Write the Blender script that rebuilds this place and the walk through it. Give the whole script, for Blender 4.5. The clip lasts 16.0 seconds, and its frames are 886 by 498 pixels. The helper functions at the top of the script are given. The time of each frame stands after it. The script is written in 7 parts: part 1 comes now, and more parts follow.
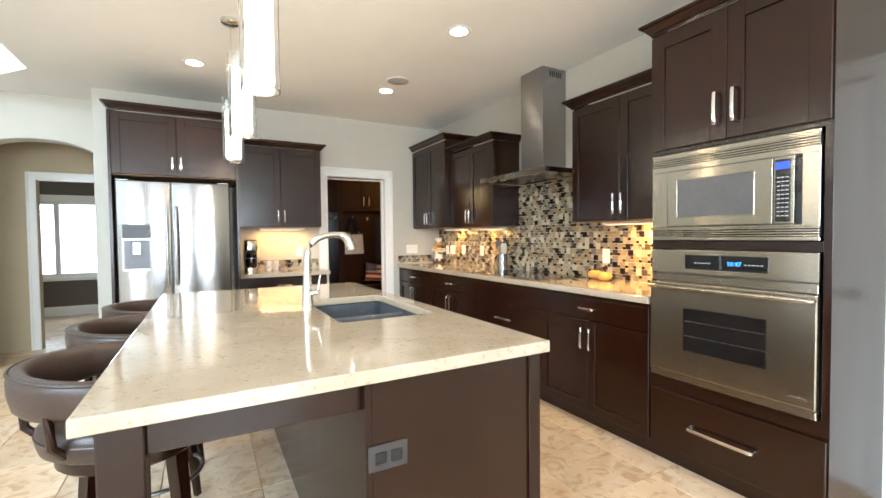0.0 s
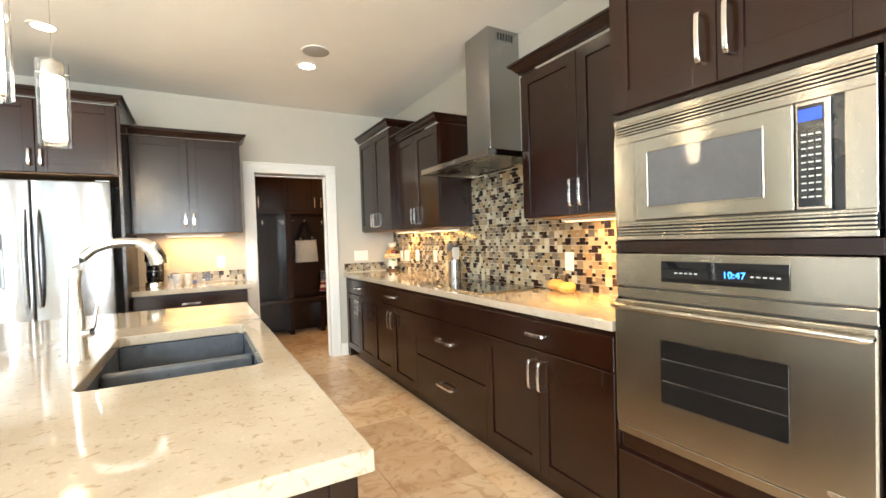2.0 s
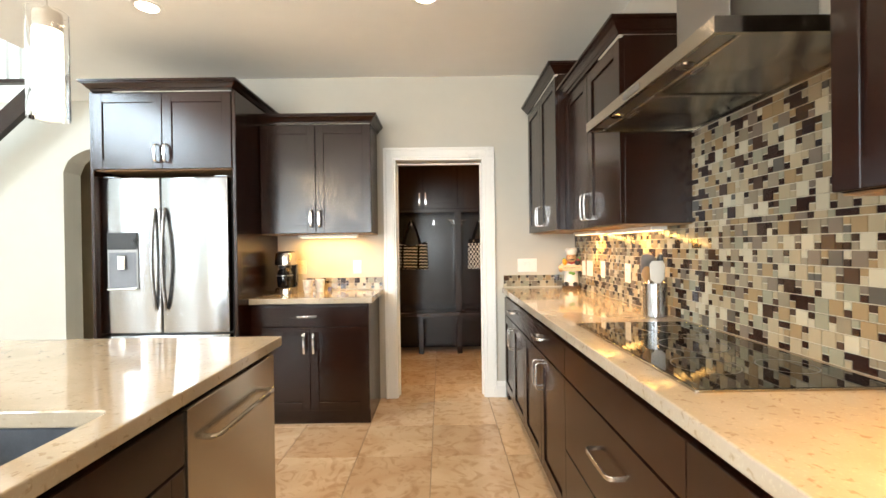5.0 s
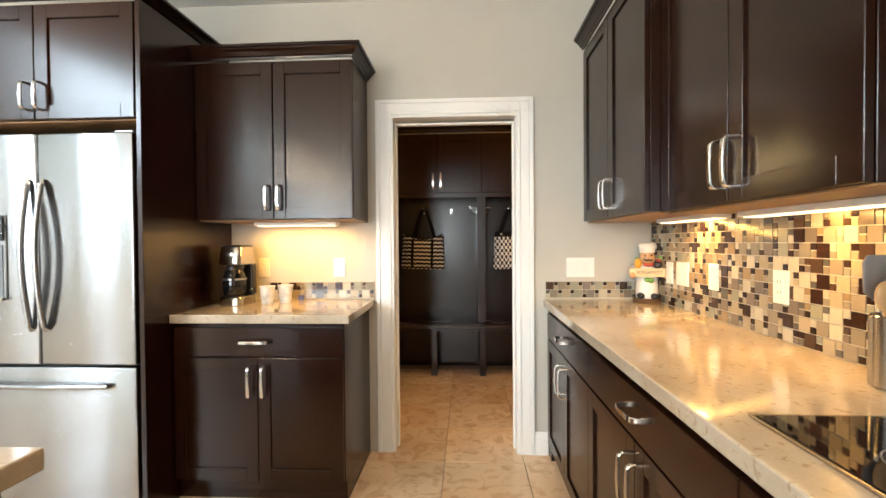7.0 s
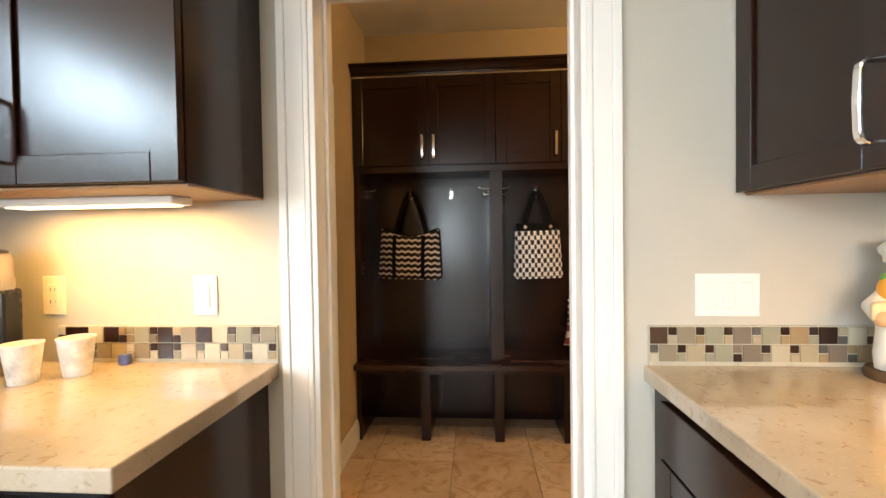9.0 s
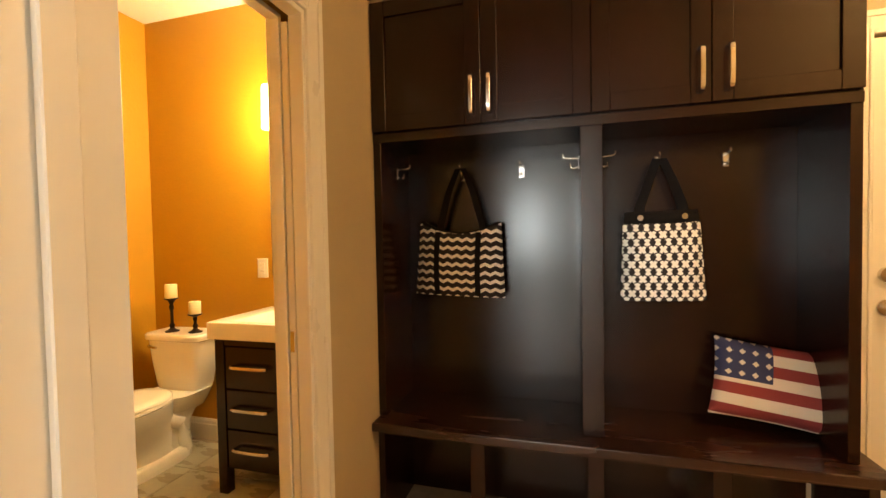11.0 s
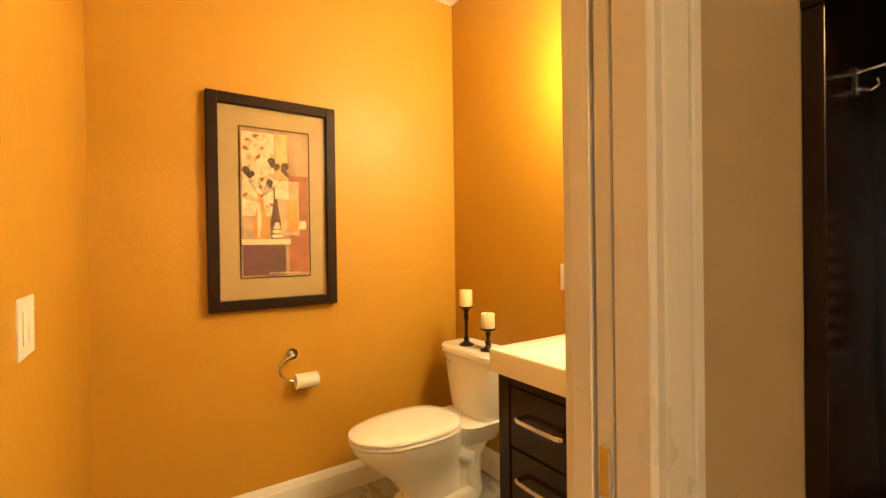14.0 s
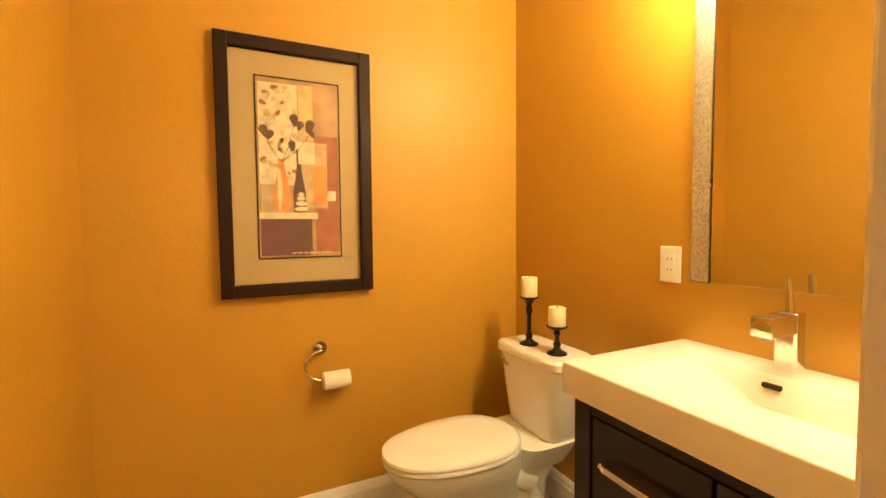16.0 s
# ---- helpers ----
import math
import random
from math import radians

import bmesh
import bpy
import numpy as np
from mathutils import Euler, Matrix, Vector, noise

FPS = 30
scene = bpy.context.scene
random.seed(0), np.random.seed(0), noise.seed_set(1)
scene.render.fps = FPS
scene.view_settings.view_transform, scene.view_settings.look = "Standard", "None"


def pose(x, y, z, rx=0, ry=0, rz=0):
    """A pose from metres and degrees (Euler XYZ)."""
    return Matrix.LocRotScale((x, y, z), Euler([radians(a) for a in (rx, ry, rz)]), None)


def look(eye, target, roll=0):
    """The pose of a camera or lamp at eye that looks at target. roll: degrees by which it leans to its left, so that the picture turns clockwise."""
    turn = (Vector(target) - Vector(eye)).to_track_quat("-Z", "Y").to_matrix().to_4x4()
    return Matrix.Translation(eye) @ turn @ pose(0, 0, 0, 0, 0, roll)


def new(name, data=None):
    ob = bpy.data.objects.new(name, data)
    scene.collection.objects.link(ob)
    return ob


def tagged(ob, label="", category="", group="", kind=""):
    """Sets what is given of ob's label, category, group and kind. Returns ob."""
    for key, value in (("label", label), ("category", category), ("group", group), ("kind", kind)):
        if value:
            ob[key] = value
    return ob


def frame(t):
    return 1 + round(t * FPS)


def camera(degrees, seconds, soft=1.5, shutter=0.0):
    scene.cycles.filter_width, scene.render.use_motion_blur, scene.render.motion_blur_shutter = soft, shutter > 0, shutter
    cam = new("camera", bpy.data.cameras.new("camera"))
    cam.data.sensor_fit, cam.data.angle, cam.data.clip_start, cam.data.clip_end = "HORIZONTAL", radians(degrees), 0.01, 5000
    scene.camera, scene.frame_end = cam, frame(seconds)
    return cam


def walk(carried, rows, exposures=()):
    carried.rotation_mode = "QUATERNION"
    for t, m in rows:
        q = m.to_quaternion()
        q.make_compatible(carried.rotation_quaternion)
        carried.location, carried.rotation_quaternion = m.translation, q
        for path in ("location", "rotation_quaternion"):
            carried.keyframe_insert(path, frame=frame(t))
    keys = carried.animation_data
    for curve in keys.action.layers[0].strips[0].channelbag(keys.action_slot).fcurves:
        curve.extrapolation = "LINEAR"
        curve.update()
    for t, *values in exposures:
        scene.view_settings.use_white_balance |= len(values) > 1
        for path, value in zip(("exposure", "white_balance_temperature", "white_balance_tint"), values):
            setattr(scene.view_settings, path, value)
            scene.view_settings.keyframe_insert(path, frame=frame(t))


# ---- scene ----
cam = camera(91.4, 16.0, soft=1.5)
PATH = [
    (0, -0.082, -0.143, 1.292, -28.83, -1.74, 0.61),
    (0.5, 0.148, -0.049, 1.294, -31.17, -1.23, 0.75),
    (1, 0.339, 0.037, 1.284, -32.40, -0.75, 0.91),
    (1.5, 0.525, 0.148, 1.291, -31.80, -1.14, 1.41),
    (2, 0.695, 0.276, 1.281, -29.53, -1.29, 1.76),
    (2.5, 0.883, 0.408, 1.288, -24.99, -1.83, 2.08),
    (3, 1.053, 0.563, 1.270, -19.96, -1.62, 2.17),
    (3.5, 1.216, 0.746, 1.269, -14.50, -1.28, 1.89),
    (4, 1.391, 0.947, 1.274, -8.65, -0.56, 1.49),
    (4.5, 1.547, 1.176, 1.292, -3.41, -0.27, 1.13),
    (7, 1.663, 2.504, 1.276, 3.13, -0.87, 0.43),
    (7.5, 1.663, 2.828, 1.265, 3.14, -0.90, 0.44),
    (8, 1.673, 3.193, 1.276, 3.47, -1.31, 0.57),
    (8.5, 1.659, 3.567, 1.279, 3.37, -1.29, 0.72),
    (11, 1.714, 4.881, 1.294, 16.04, -1.67, 1.11),
    (11.5, 1.646, 5.034, 1.299, 19.95, -2.18, 1.10),
    (12, 1.557, 5.140, 1.295, 23.81, -2.30, 1.29),
    (12.5, 1.451, 5.219, 1.291, 28.67, -2.05, 1.38),
    (13, 1.368, 5.323, 1.282, 36.71, -1.36, 1.18),
    (13.5, 1.304, 5.450, 1.283, 46.83, -0.99, 0.95),
    (14, 1.206, 5.601, 1.266, 56.29, -0.35, 0.82),
    (14.5, 1.143, 5.651, 1.264, 61.43, -0.33, 0.46),
    (15, 1.041, 5.708, 1.263, 63.96, -0.74, 0.48),
    (15.5, 0.929, 5.778, 1.252, 64.74, -1.38, 0.52),
    (16, 0.858, 5.846, 1.250, 64.28, -2.95, 0.51),
]
walk(cam, [(t, pose(x, y, z, 90 + pitch, roll, yaw)) for t, x, y, z, yaw, pitch, roll in PATH],
     exposures=[(0.0, -0.58, 6500, 10), (0.5, -0.54, 6500, 10), (2.0, -0.33, 6900, 10), (4.5, -0.26, 7100, 12), (7.0, -0.42, 7000, 12), (8.7, -0.3, 6600, 10),
                (10.8, 0.22, 7500, 10), (12.5, 0.33, 7500, 10), (14.0, 0.25, 6900, 6), (16.0, 0.14, 6500, 3)])

# ---- light ----
world = bpy.data.worlds.new("world")
scene.world = world
world.use_nodes = True
_sky = world.node_tree.nodes.new("ShaderNodeTexSky")
_sky.sky_type = 'NISHITA'
_sky.sun_disc = False
_sky.sun_elevation, _sky.sun_rotation = radians(38), radians(200)
_bg = world.node_tree.nodes["Background"]
_bg.inputs[1].default_value = 0.12
world.node_tree.links.new(_sky.outputs[0], _bg.inputs[0])


def lamp(name, kind, m, power, colour, size=0.1, size_y=None, spot=None, blend=0.6, spread=None):
    d = bpy.data.lights.new(name, kind)
    d.energy, d.color = power, colour
    if kind == 'AREA':
        d.shape, d.size, d.size_y = 'RECTANGLE', size, size_y or size
        if spread:
            d.spread = radians(spread)
    elif kind == 'SUN':
        d.angle = size
    else:
        d.shadow_soft_size = size
        if kind == 'SPOT':
            d.spot_size, d.spot_blend = radians(spot), blend
    ob = new(name, d)
    ob.matrix_world = m
    return ob


DAY = (0.76, 0.89, 1.0)
WARM = (1.0, 0.72, 0.42)
WARMER = (1.0, 0.54, 0.14)
lamp("sun", 'SUN', look((0, -20, 16), (0, 0, 0)), 2.5, (1.0, 0.95, 0.88), radians(0.5))
# daylight in the window openings of the great room
for _x in (-2.375, 0.175):
    lamp("window_light_south", 'AREA', look((_x, -4.58, 1.55), (_x, 0, 1.55)), 330, DAY, 1.75, 1.75)
for _y in (-3.3, -1.15, 0.95, 2.85):
    lamp("window_light_west", 'AREA', look((-5.03, _y, 1.55), (0, _y, 1.55)), 22, DAY, 1.6, 1.8)
lamp("window_light_high", 'AREA', look((-4.98, -2.2, 4.1), (0, -2.2, 3.6)), 1000, (0.64, 0.83, 1.0), 3.2, 1.6)
lamp("window_light_hall", 'AREA', look((-2.27, 9.52, 1.3), (-2.27, 5, 1.2)), 60, DAY, 1.2, 1.25)
# added fill under the closed stairwell roof; no window opens here
lamp("stairwell_fill", 'AREA', look((-3.2, 4.2, 5.3), (-3.2, 4.2, 0)), 110, DAY, 1.6, 1.2)
CANS = [(1.53, 2.52), (1.53, 3.93), (-0.125, 4.0), (-0.125, 0.6), (1.53, 1.0)]
for _x, _y in CANS:
    lamp("downlight_lamp", 'SPOT', look((_x, _y, 2.70), (_x, _y, 0)), 52, WARM, 0.05, spot=115, blend=0.8)
PENDANTS = [1.49, 2.29, 3.09]
# lamps under the wall cabinets
UNDER = [(2.64, 1.84, 0.66), (2.66, 3.80, 0.55), (2.66, 4.50, 0.45)]
for _x, _y, _l in UNDER:
    lamp("undercabinet_lamp", 'AREA', look((_x, _y, 1.355), (_x + 0.12, _y, 0.9)), 27 if _y < 2 else 9, WARMER, 0.06, _l)
lamp("undercabinet_lamp", 'AREA', look((0.68, 4.97, 1.37), (0.68, 5.0, 0.9)), 7.0, WARMER, 0.5, 0.06)
# small back room and washroom
lamp("mudroom_lamp", 'POINT', pose(3.4, 5.9, 2.55), 58, (1.0, 0.62, 0.27), 0.12)
for _x in (0.072, 0.385, 0.70):
    lamp("vanity_lamp", 'POINT', pose(_x, 6.98, 2.07), 23.5, (1.0, 0.78, 0.42), 0.06)

# ---- materials ----
def mat(name, base, rough=0.5, metal=0.0, vary=0.0, scale=8.0, bump=0.0, bump_scale=60.0, coat=0.0, stretch=(1, 1, 1), dark=None, emit=0.0, emit_colour=None, rough_vary=0.08, spec=None):
    """A principled material with colour variation at two scales, uneven gloss and fine relief."""
    m = bpy.data.materials.new(name)
    m.use_nodes = True
    nt = m.node_tree
    n, l = nt.nodes, nt.links
    b = n["Principled BSDF"]
    b.inputs["Metallic"].default_value = metal
    b.inputs["Roughness"].default_value = rough
    b.inputs["Coat Weight"].default_value = coat
    b.inputs["Coat Roughness"].default_value = 0.12
    if spec is not None:
        b.inputs["Specular IOR Level"].default_value = spec
    tc = n.new("ShaderNodeTexCoord")
    mp = n.new("ShaderNodeMapping")
    mp.inputs["Scale"].default_value = stretch
    l.new(tc.outputs["Object"], mp.inputs["Vector"])
    base4 = (*base, 1)
    if vary:
        big = n.new("ShaderNodeTexNoise")
        big.inputs["Scale"].default_value = scale
        big.inputs["Detail"].default_value = 6
        l.new(mp.outputs[0], big.inputs["Vector"])
        fine = n.new("ShaderNodeTexNoise")
        fine.inputs["Scale"].default_value = scale * 7
        fine.inputs["Detail"].default_value = 3
        l.new(mp.outputs[0], fine.inputs["Vector"])
        add = n.new("ShaderNodeMath")
        add.operation = 'MULTIPLY_ADD'
        l.new(fine.outputs[0], add.inputs[0])
        add.inputs[1].default_value = 0.35
        l.new(big.outputs[0], add.inputs[2])
        rp = n.new("ShaderNodeValToRGB")
        rp.color_ramp.elements[0].position, rp.color_ramp.elements[1].position = 0.42, 0.92
        lo = dark or tuple(c * (1 - vary) for c in base)
        rp.color_ramp.elements[0].color = (*lo, 1)
        rp.color_ramp.elements[1].color = tuple(min(1, c * (1 + vary * 0.6)) for c in base) + (1,)
        l.new(add.outputs[0], rp.inputs[0])
        l.new(rp.outputs[0], b.inputs["Base Color"])
        mr = n.new("ShaderNodeMapRange")
        mr.inputs["From Min"].default_value, mr.inputs["From Max"].default_value = 0.3, 0.7
        mr.inputs["To Min"].default_value, mr.inputs["To Max"].default_value = max(0.02, rough - rough_vary), rough + rough_vary
        l.new(big.outputs[0], mr.inputs["Value"])
        l.new(mr.outputs[0], b.inputs["Roughness"])
    else:
        b.inputs["Base Color"].default_value = base4
    if bump:
        bn = n.new("ShaderNodeTexNoise")
        bn.inputs["Scale"].default_value = bump_scale
        bn.inputs["Detail"].default_value = 4
        l.new(mp.outputs[0], bn.inputs["Vector"])
        bp = n.new("ShaderNodeBump")
        bp.inputs["Strength"].default_value = bump
        bp.inputs["Distance"].default_value = 0.004
        l.new(bn.outputs[0], bp.inputs["Height"])
        l.new(bp.outputs[0], b.inputs["Normal"])
    if emit:
        b.inputs["Emission Color"].default_value = (*(emit_colour or base), 1)
        b.inputs["Emission Strength"].default_value = emit
    return m


def by_island(m, colours, source="piece"):
    """Gives each piece of a material one of the colours at random, on top of its own variation."""
    nt = m.node_tree
    n, l = nt.nodes, nt.links
    b = n["Principled BSDF"]
    src = n.new("ShaderNodeObjectInfo") if source == "piece" else n.new("ShaderNodeNewGeometry")
    rp = n.new("ShaderNodeValToRGB")
    rp.color_ramp.interpolation = 'CONSTANT'
    el = rp.color_ramp.elements
    while len(el) < len(colours):
        el.new(0.5)
    total = sum(w for w, _ in colours)
    at = 0.0
    for e, (w, c) in zip(el, colours):
        e.position = at
        at += w / total
        e.color = (*c, 1)
    l.new(src.outputs["Random" if source == "piece" else "Random Per Island"], rp.inputs[0])
    old = b.inputs["Base Color"].links[0].from_socket if b.inputs["Base Color"].links else None
    if old:
        mx = n.new("ShaderNodeMix")
        mx.data_type, mx.blend_type = 'RGBA', 'MULTIPLY'
        mx.inputs["Factor"].default_value = 1.0
        l.new(old, mx.inputs["A"])
        l.new(rp.outputs[0], mx.inputs["B"])
        l.new(mx.outputs["Result"], b.inputs["Base Color"])
    else:
        l.new(rp.outputs[0], b.inputs["Base Color"])
    return m


def glass(name, tint=(1, 1, 1), rough=0.0, ior=1.45):
    m = bpy.data.materials.new(name)
    m.use_nodes = True
    b = m.node_tree.nodes["Principled BSDF"]
    b.inputs["Base Color"].default_value = (*tint, 1)
    b.inputs["Transmission Weight"].default_value = 1.0
    b.inputs["Roughness"].default_value = rough
    b.inputs["IOR"].default_value = ior
    return m


WOOD = mat("espresso_wood", (0.0165, 0.0044, 0.0018), 0.225, vary=0.30, scale=2.4, stretch=(3.0, 3.0, 0.6), bump=0.02, bump_scale=40, rough_vary=0.02, spec=0.42)
WOOD_FLAT = mat("espresso_wood_bench", (0.026, 0.008, 0.0045), 0.26, vary=0.5, scale=2.2, stretch=(0.6, 4.0, 4.0), coat=0.2, rough_vary=0.03)
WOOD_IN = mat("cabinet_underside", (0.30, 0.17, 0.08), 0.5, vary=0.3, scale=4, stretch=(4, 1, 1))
WALL = mat("greige_paint", (0.50, 0.475, 0.415), 0.6, vary=0.05, scale=1.5, bump=0.12, bump_scale=90)
WALL_MUD = mat("tan_paint", (0.46, 0.37, 0.24), 0.6, vary=0.05, scale=1.5, bump=0.12, bump_scale=90)
WALL_BATH = mat("amber_paint", (0.48, 0.255, 0.028), 0.5, vary=0.06, scale=1.3, bump=0.35, bump_scale=55)
WALL_WHITE = mat("white_wall_paint", (0.72, 0.74, 0.72), 0.6, vary=0.04, scale=1.5, bump=0.1, bump_scale=90)
CEIL = mat("ceiling_paint", (0.82, 0.81, 0.79), 0.75, vary=0.04, scale=1.2, bump=0.15, bump_scale=110)
TRIM = mat("white_trim_paint", (0.80, 0.79, 0.76), 0.35, vary=0.012, scale=5)
def speckled(name):
    """Polished quartz: a quiet cream ground with sparse brown flecks and pale grains."""
    m = mat(name, (0.46, 0.385, 0.295), 0.06, coat=0.3)
    n, l = m.node_tree.nodes, m.node_tree.links
    where = n.new("ShaderNodeTexCoord")
    col = None
    for sc, det, p0, p1, c0, c1 in ((5.0, 4, 0.35, 0.65, (0.395, 0.325, 0.24), (0.45, 0.38, 0.295)), (55.0, 3, 0.60, 0.68, (1.0, 1.0, 1.0), (0.78, 0.72, 0.65)), (130.0, 2, 0.58, 0.70, (1.0, 1.0, 1.0), (1.12, 1.12, 1.1))):
        q = n.new("ShaderNodeTexNoise")
        q.inputs["Scale"].default_value, q.inputs["Detail"].default_value, q.inputs["Distortion"].default_value = sc, det, 0.6
        l.new(where.outputs["Object"], q.inputs["Vector"])
        rp = n.new("ShaderNodeValToRGB")
        rp.color_ramp.elements[0].position, rp.color_ramp.elements[1].position = p0, p1
        rp.color_ramp.elements[0].color, rp.color_ramp.elements[1].color = (*c0, 1), (*c1, 1)
        l.new(q.outputs[0], rp.inputs[0])
        if col is None:
            col = rp.outputs[0]
        else:
            mx = n.new("ShaderNodeMix")
            mx.data_type, mx.blend_type = 'RGBA', 'MULTIPLY'
            mx.inputs["Factor"].default_value = 1.0
            l.new(col, mx.inputs["A"])
            l.new(rp.outputs[0], mx.inputs["B"])
            col = mx.outputs["Result"]
    l.new(col, n["Principled BSDF"].inputs["Base Color"])
    return m


QUARTZ = speckled("cream_quartz")
STEEL = mat("brushed_steel", (0.46, 0.415, 0.35), 0.21, 1.0, vary=0.006, scale=3, stretch=(2, 2, 400), rough_vary=0.004)
STEEL_V = mat("brushed_steel_upright", (0.38, 0.38, 0.385), 0.24, 1.0, vary=0.006, scale=3, stretch=(2, 2, 400), rough_vary=0.004)
def brushed(m, amount=0.95):
    """Draws highlights out upright, as a sideways brushed finish does."""
    tg = m.node_tree.nodes.new("ShaderNodeTangent")
    tg.direction_type, tg.axis = 'RADIAL', 'Z'
    b = m.node_tree.nodes["Principled BSDF"]
    m.node_tree.links.new(tg.outputs[0], b.inputs["Tangent"])
    b.inputs["Anisotropic"].default_value = amount
    b.inputs["Anisotropic Rotation"].default_value = 0.25


brushed(STEEL)
brushed(STEEL_V)
STEEL_DK = mat("grey_steel", (0.30, 0.30, 0.30), 0.35, 1.0, vary=0.1, scale=5)
CHROME = mat("satin_nickel", (0.72, 0.70, 0.67), 0.18, 1.0, vary=0.05, scale=20)
BLACK = mat("black_plastic", (0.012, 0.012, 0.013), 0.3, vary=0.3, scale=10)
BLACK_GL = mat("black_ceramic_glass", (0.008, 0.008, 0.009), 0.03, vary=0.1, scale=6, rough_vary=0.01)
DARK_WIN = mat("oven_window_glass", (0.012, 0.010, 0.009), 0.05, vary=0.2, scale=4, rough_vary=0.02)
MW_WIN = mat("microwave_window_mesh", (0.10, 0.10, 0.105), 0.04, vary=0.15, scale=6, rough_vary=0.01)
SINK = mat("grey_composite_sink", (0.075, 0.082, 0.095), 0.35, vary=0.25, scale=30, bump=0.1, bump_scale=200)
WHITE_PL = mat("white_plastic", (0.78, 0.77, 0.73), 0.35, vary=0.03, scale=10)
IVORY_PL = mat("ivory_plastic", (0.74, 0.68, 0.52), 0.35, vary=0.03, scale=10)
GLOW = mat("lit_white_glass", (0.9, 0.85, 0.75), 0.4, emit=55.0, emit_colour=(1.0, 0.84, 0.6))
GLOW_CAN = mat("lit_downlight_lens", (0.9, 0.85, 0.75), 0.4, emit=30.0, emit_colour=(1.0, 0.88, 0.70))
GLOW_BATH = mat("lit_sconce_glass", (0.9, 0.8, 0.6), 0.4, emit=11.0, emit_colour=(1.0, 0.80, 0.45))
GLOW_STRIP = mat("lit_strip_lens", (0.9, 0.85, 0.75), 0.4, emit=3.0, emit_colour=(1.0, 0.78, 0.5))
LED_BLUE = mat("blue_display", (0.02, 0.05, 0.4), 0.4, emit=1.1, emit_colour=(0.02, 0.12, 1.0))
GLASS = glass("clear_glass")
LEATHER = mat("brown_leather", (0.045, 0.027, 0.021), 0.38, vary=0.35, scale=6, bump=0.25, bump_scale=120)
MIRROR = mat("mirror_silver", (0.86, 0.86, 0.84), 0.01, 1.0)
PORCELAIN = mat("white_porcelain", (0.88, 0.87, 0.82), 0.08, vary=0.02, scale=4, coat=0.3, rough_vary=0.02)
CANDLE = mat("ivory_wax", (0.80, 0.72, 0.45), 0.5, vary=0.05, scale=12)
BRONZE = mat("dark_bronze", (0.03, 0.02, 0.015), 0.4, 0.7, vary=0.3, scale=20)
PAPER = mat("white_paper", (0.80, 0.76, 0.66), 0.8, vary=0.03, scale=30, bump=0.1)
TILE_C = [(3, (1.0, 1.0, 1.0)), (2, (0.93, 0.92, 0.90)), (2, (1.06, 1.04, 1.0)), (1, (0.88, 0.85, 0.82))]
def travertine(name):
    """Honed stone with soft clouds, darker drifting veins and small pits, running on from tile to tile."""
    m = mat(name, (0.60, 0.46, 0.33), 0.24, bump=0.06, bump_scale=22)
    n, l = m.node_tree.nodes, m.node_tree.links
    where = n.new("ShaderNodeNewGeometry")
    shift = n.new("ShaderNodeVectorMath")
    shift.operation = 'MULTIPLY_ADD'
    rnd_ = n.new("ShaderNodeObjectInfo")
    l.new(rnd_.outputs["Random"], shift.inputs[0])
    shift.inputs[1].default_value = (17.0, 9.0, 5.0)
    l.new(where.outputs["Position"], shift.inputs[2])
    tones = []
    for sc, det, dist, lo, hi, p0, p1 in ((2.6, 7, 1.1, (0.60, 0.43, 0.285), (0.73, 0.585, 0.43), 0.32, 0.68), (7.5, 9, 2.2, (0.80, 0.74, 0.68), (1.0, 1.0, 1.0), 0.36, 0.50)):
        q = n.new("ShaderNodeTexNoise")
        q.inputs["Scale"].default_value, q.inputs["Detail"].default_value, q.inputs["Distortion"].default_value = sc, det, dist
        l.new(shift.outputs[0], q.inputs["Vector"])
        rp = n.new("ShaderNodeValToRGB")
        rp.color_ramp.elements[0].position, rp.color_ramp.elements[1].position = p0, p1
        rp.color_ramp.elements[0].color, rp.color_ramp.elements[1].color = (*lo, 1), (*hi, 1)
        l.new(q.outputs[0], rp.inputs[0])
        tones.append(rp.outputs[0])
    mx = n.new("ShaderNodeMix")
    mx.data_type, mx.blend_type = 'RGBA', 'MULTIPLY'
    mx.inputs["Factor"].default_value = 1.0
    l.new(tones[0], mx.inputs["A"])
    l.new(tones[1], mx.inputs["B"])
    l.new(mx.outputs["Result"], n["Principled BSDF"].inputs["Base Color"])
    return m


FLOOR = by_island(travertine("travertine_tile"), TILE_C)
FLOOR_BATH = mat("grey_bath_tile", (0.40, 0.38, 0.30), 0.3, vary=0.25, scale=4, stretch=(1, 2, 1))
GROUT = mat("floor_grout", (0.30, 0.23, 0.165), 0.85, vary=0.25, scale=20)
PALE_GLASS = [(4, (0.23, 0.195, 0.14)), (5, (0.35, 0.295, 0.20)), (3, (0.26, 0.255, 0.19)), (4, (0.28, 0.20, 0.11)), (3, (0.46, 0.42, 0.32)), (3, (0.17, 0.14, 0.11))]
DARK_GLASS = [(12, (0.026, 0.010, 0.007)), (3, (0.055, 0.030, 0.020)), (1, (0.42, 0.37, 0.27)), (1, (0.25, 0.215, 0.16)), (2, (0.09, 0.085, 0.075))]
MOSAIC = {False: by_island(mat("pale_glass_mosaic", (1, 1, 1), 0.18, coat=0.12), PALE_GLASS), True: by_island(mat("dark_glass_mosaic", (1, 1, 1), 0.16, coat=0.12), DARK_GLASS)}
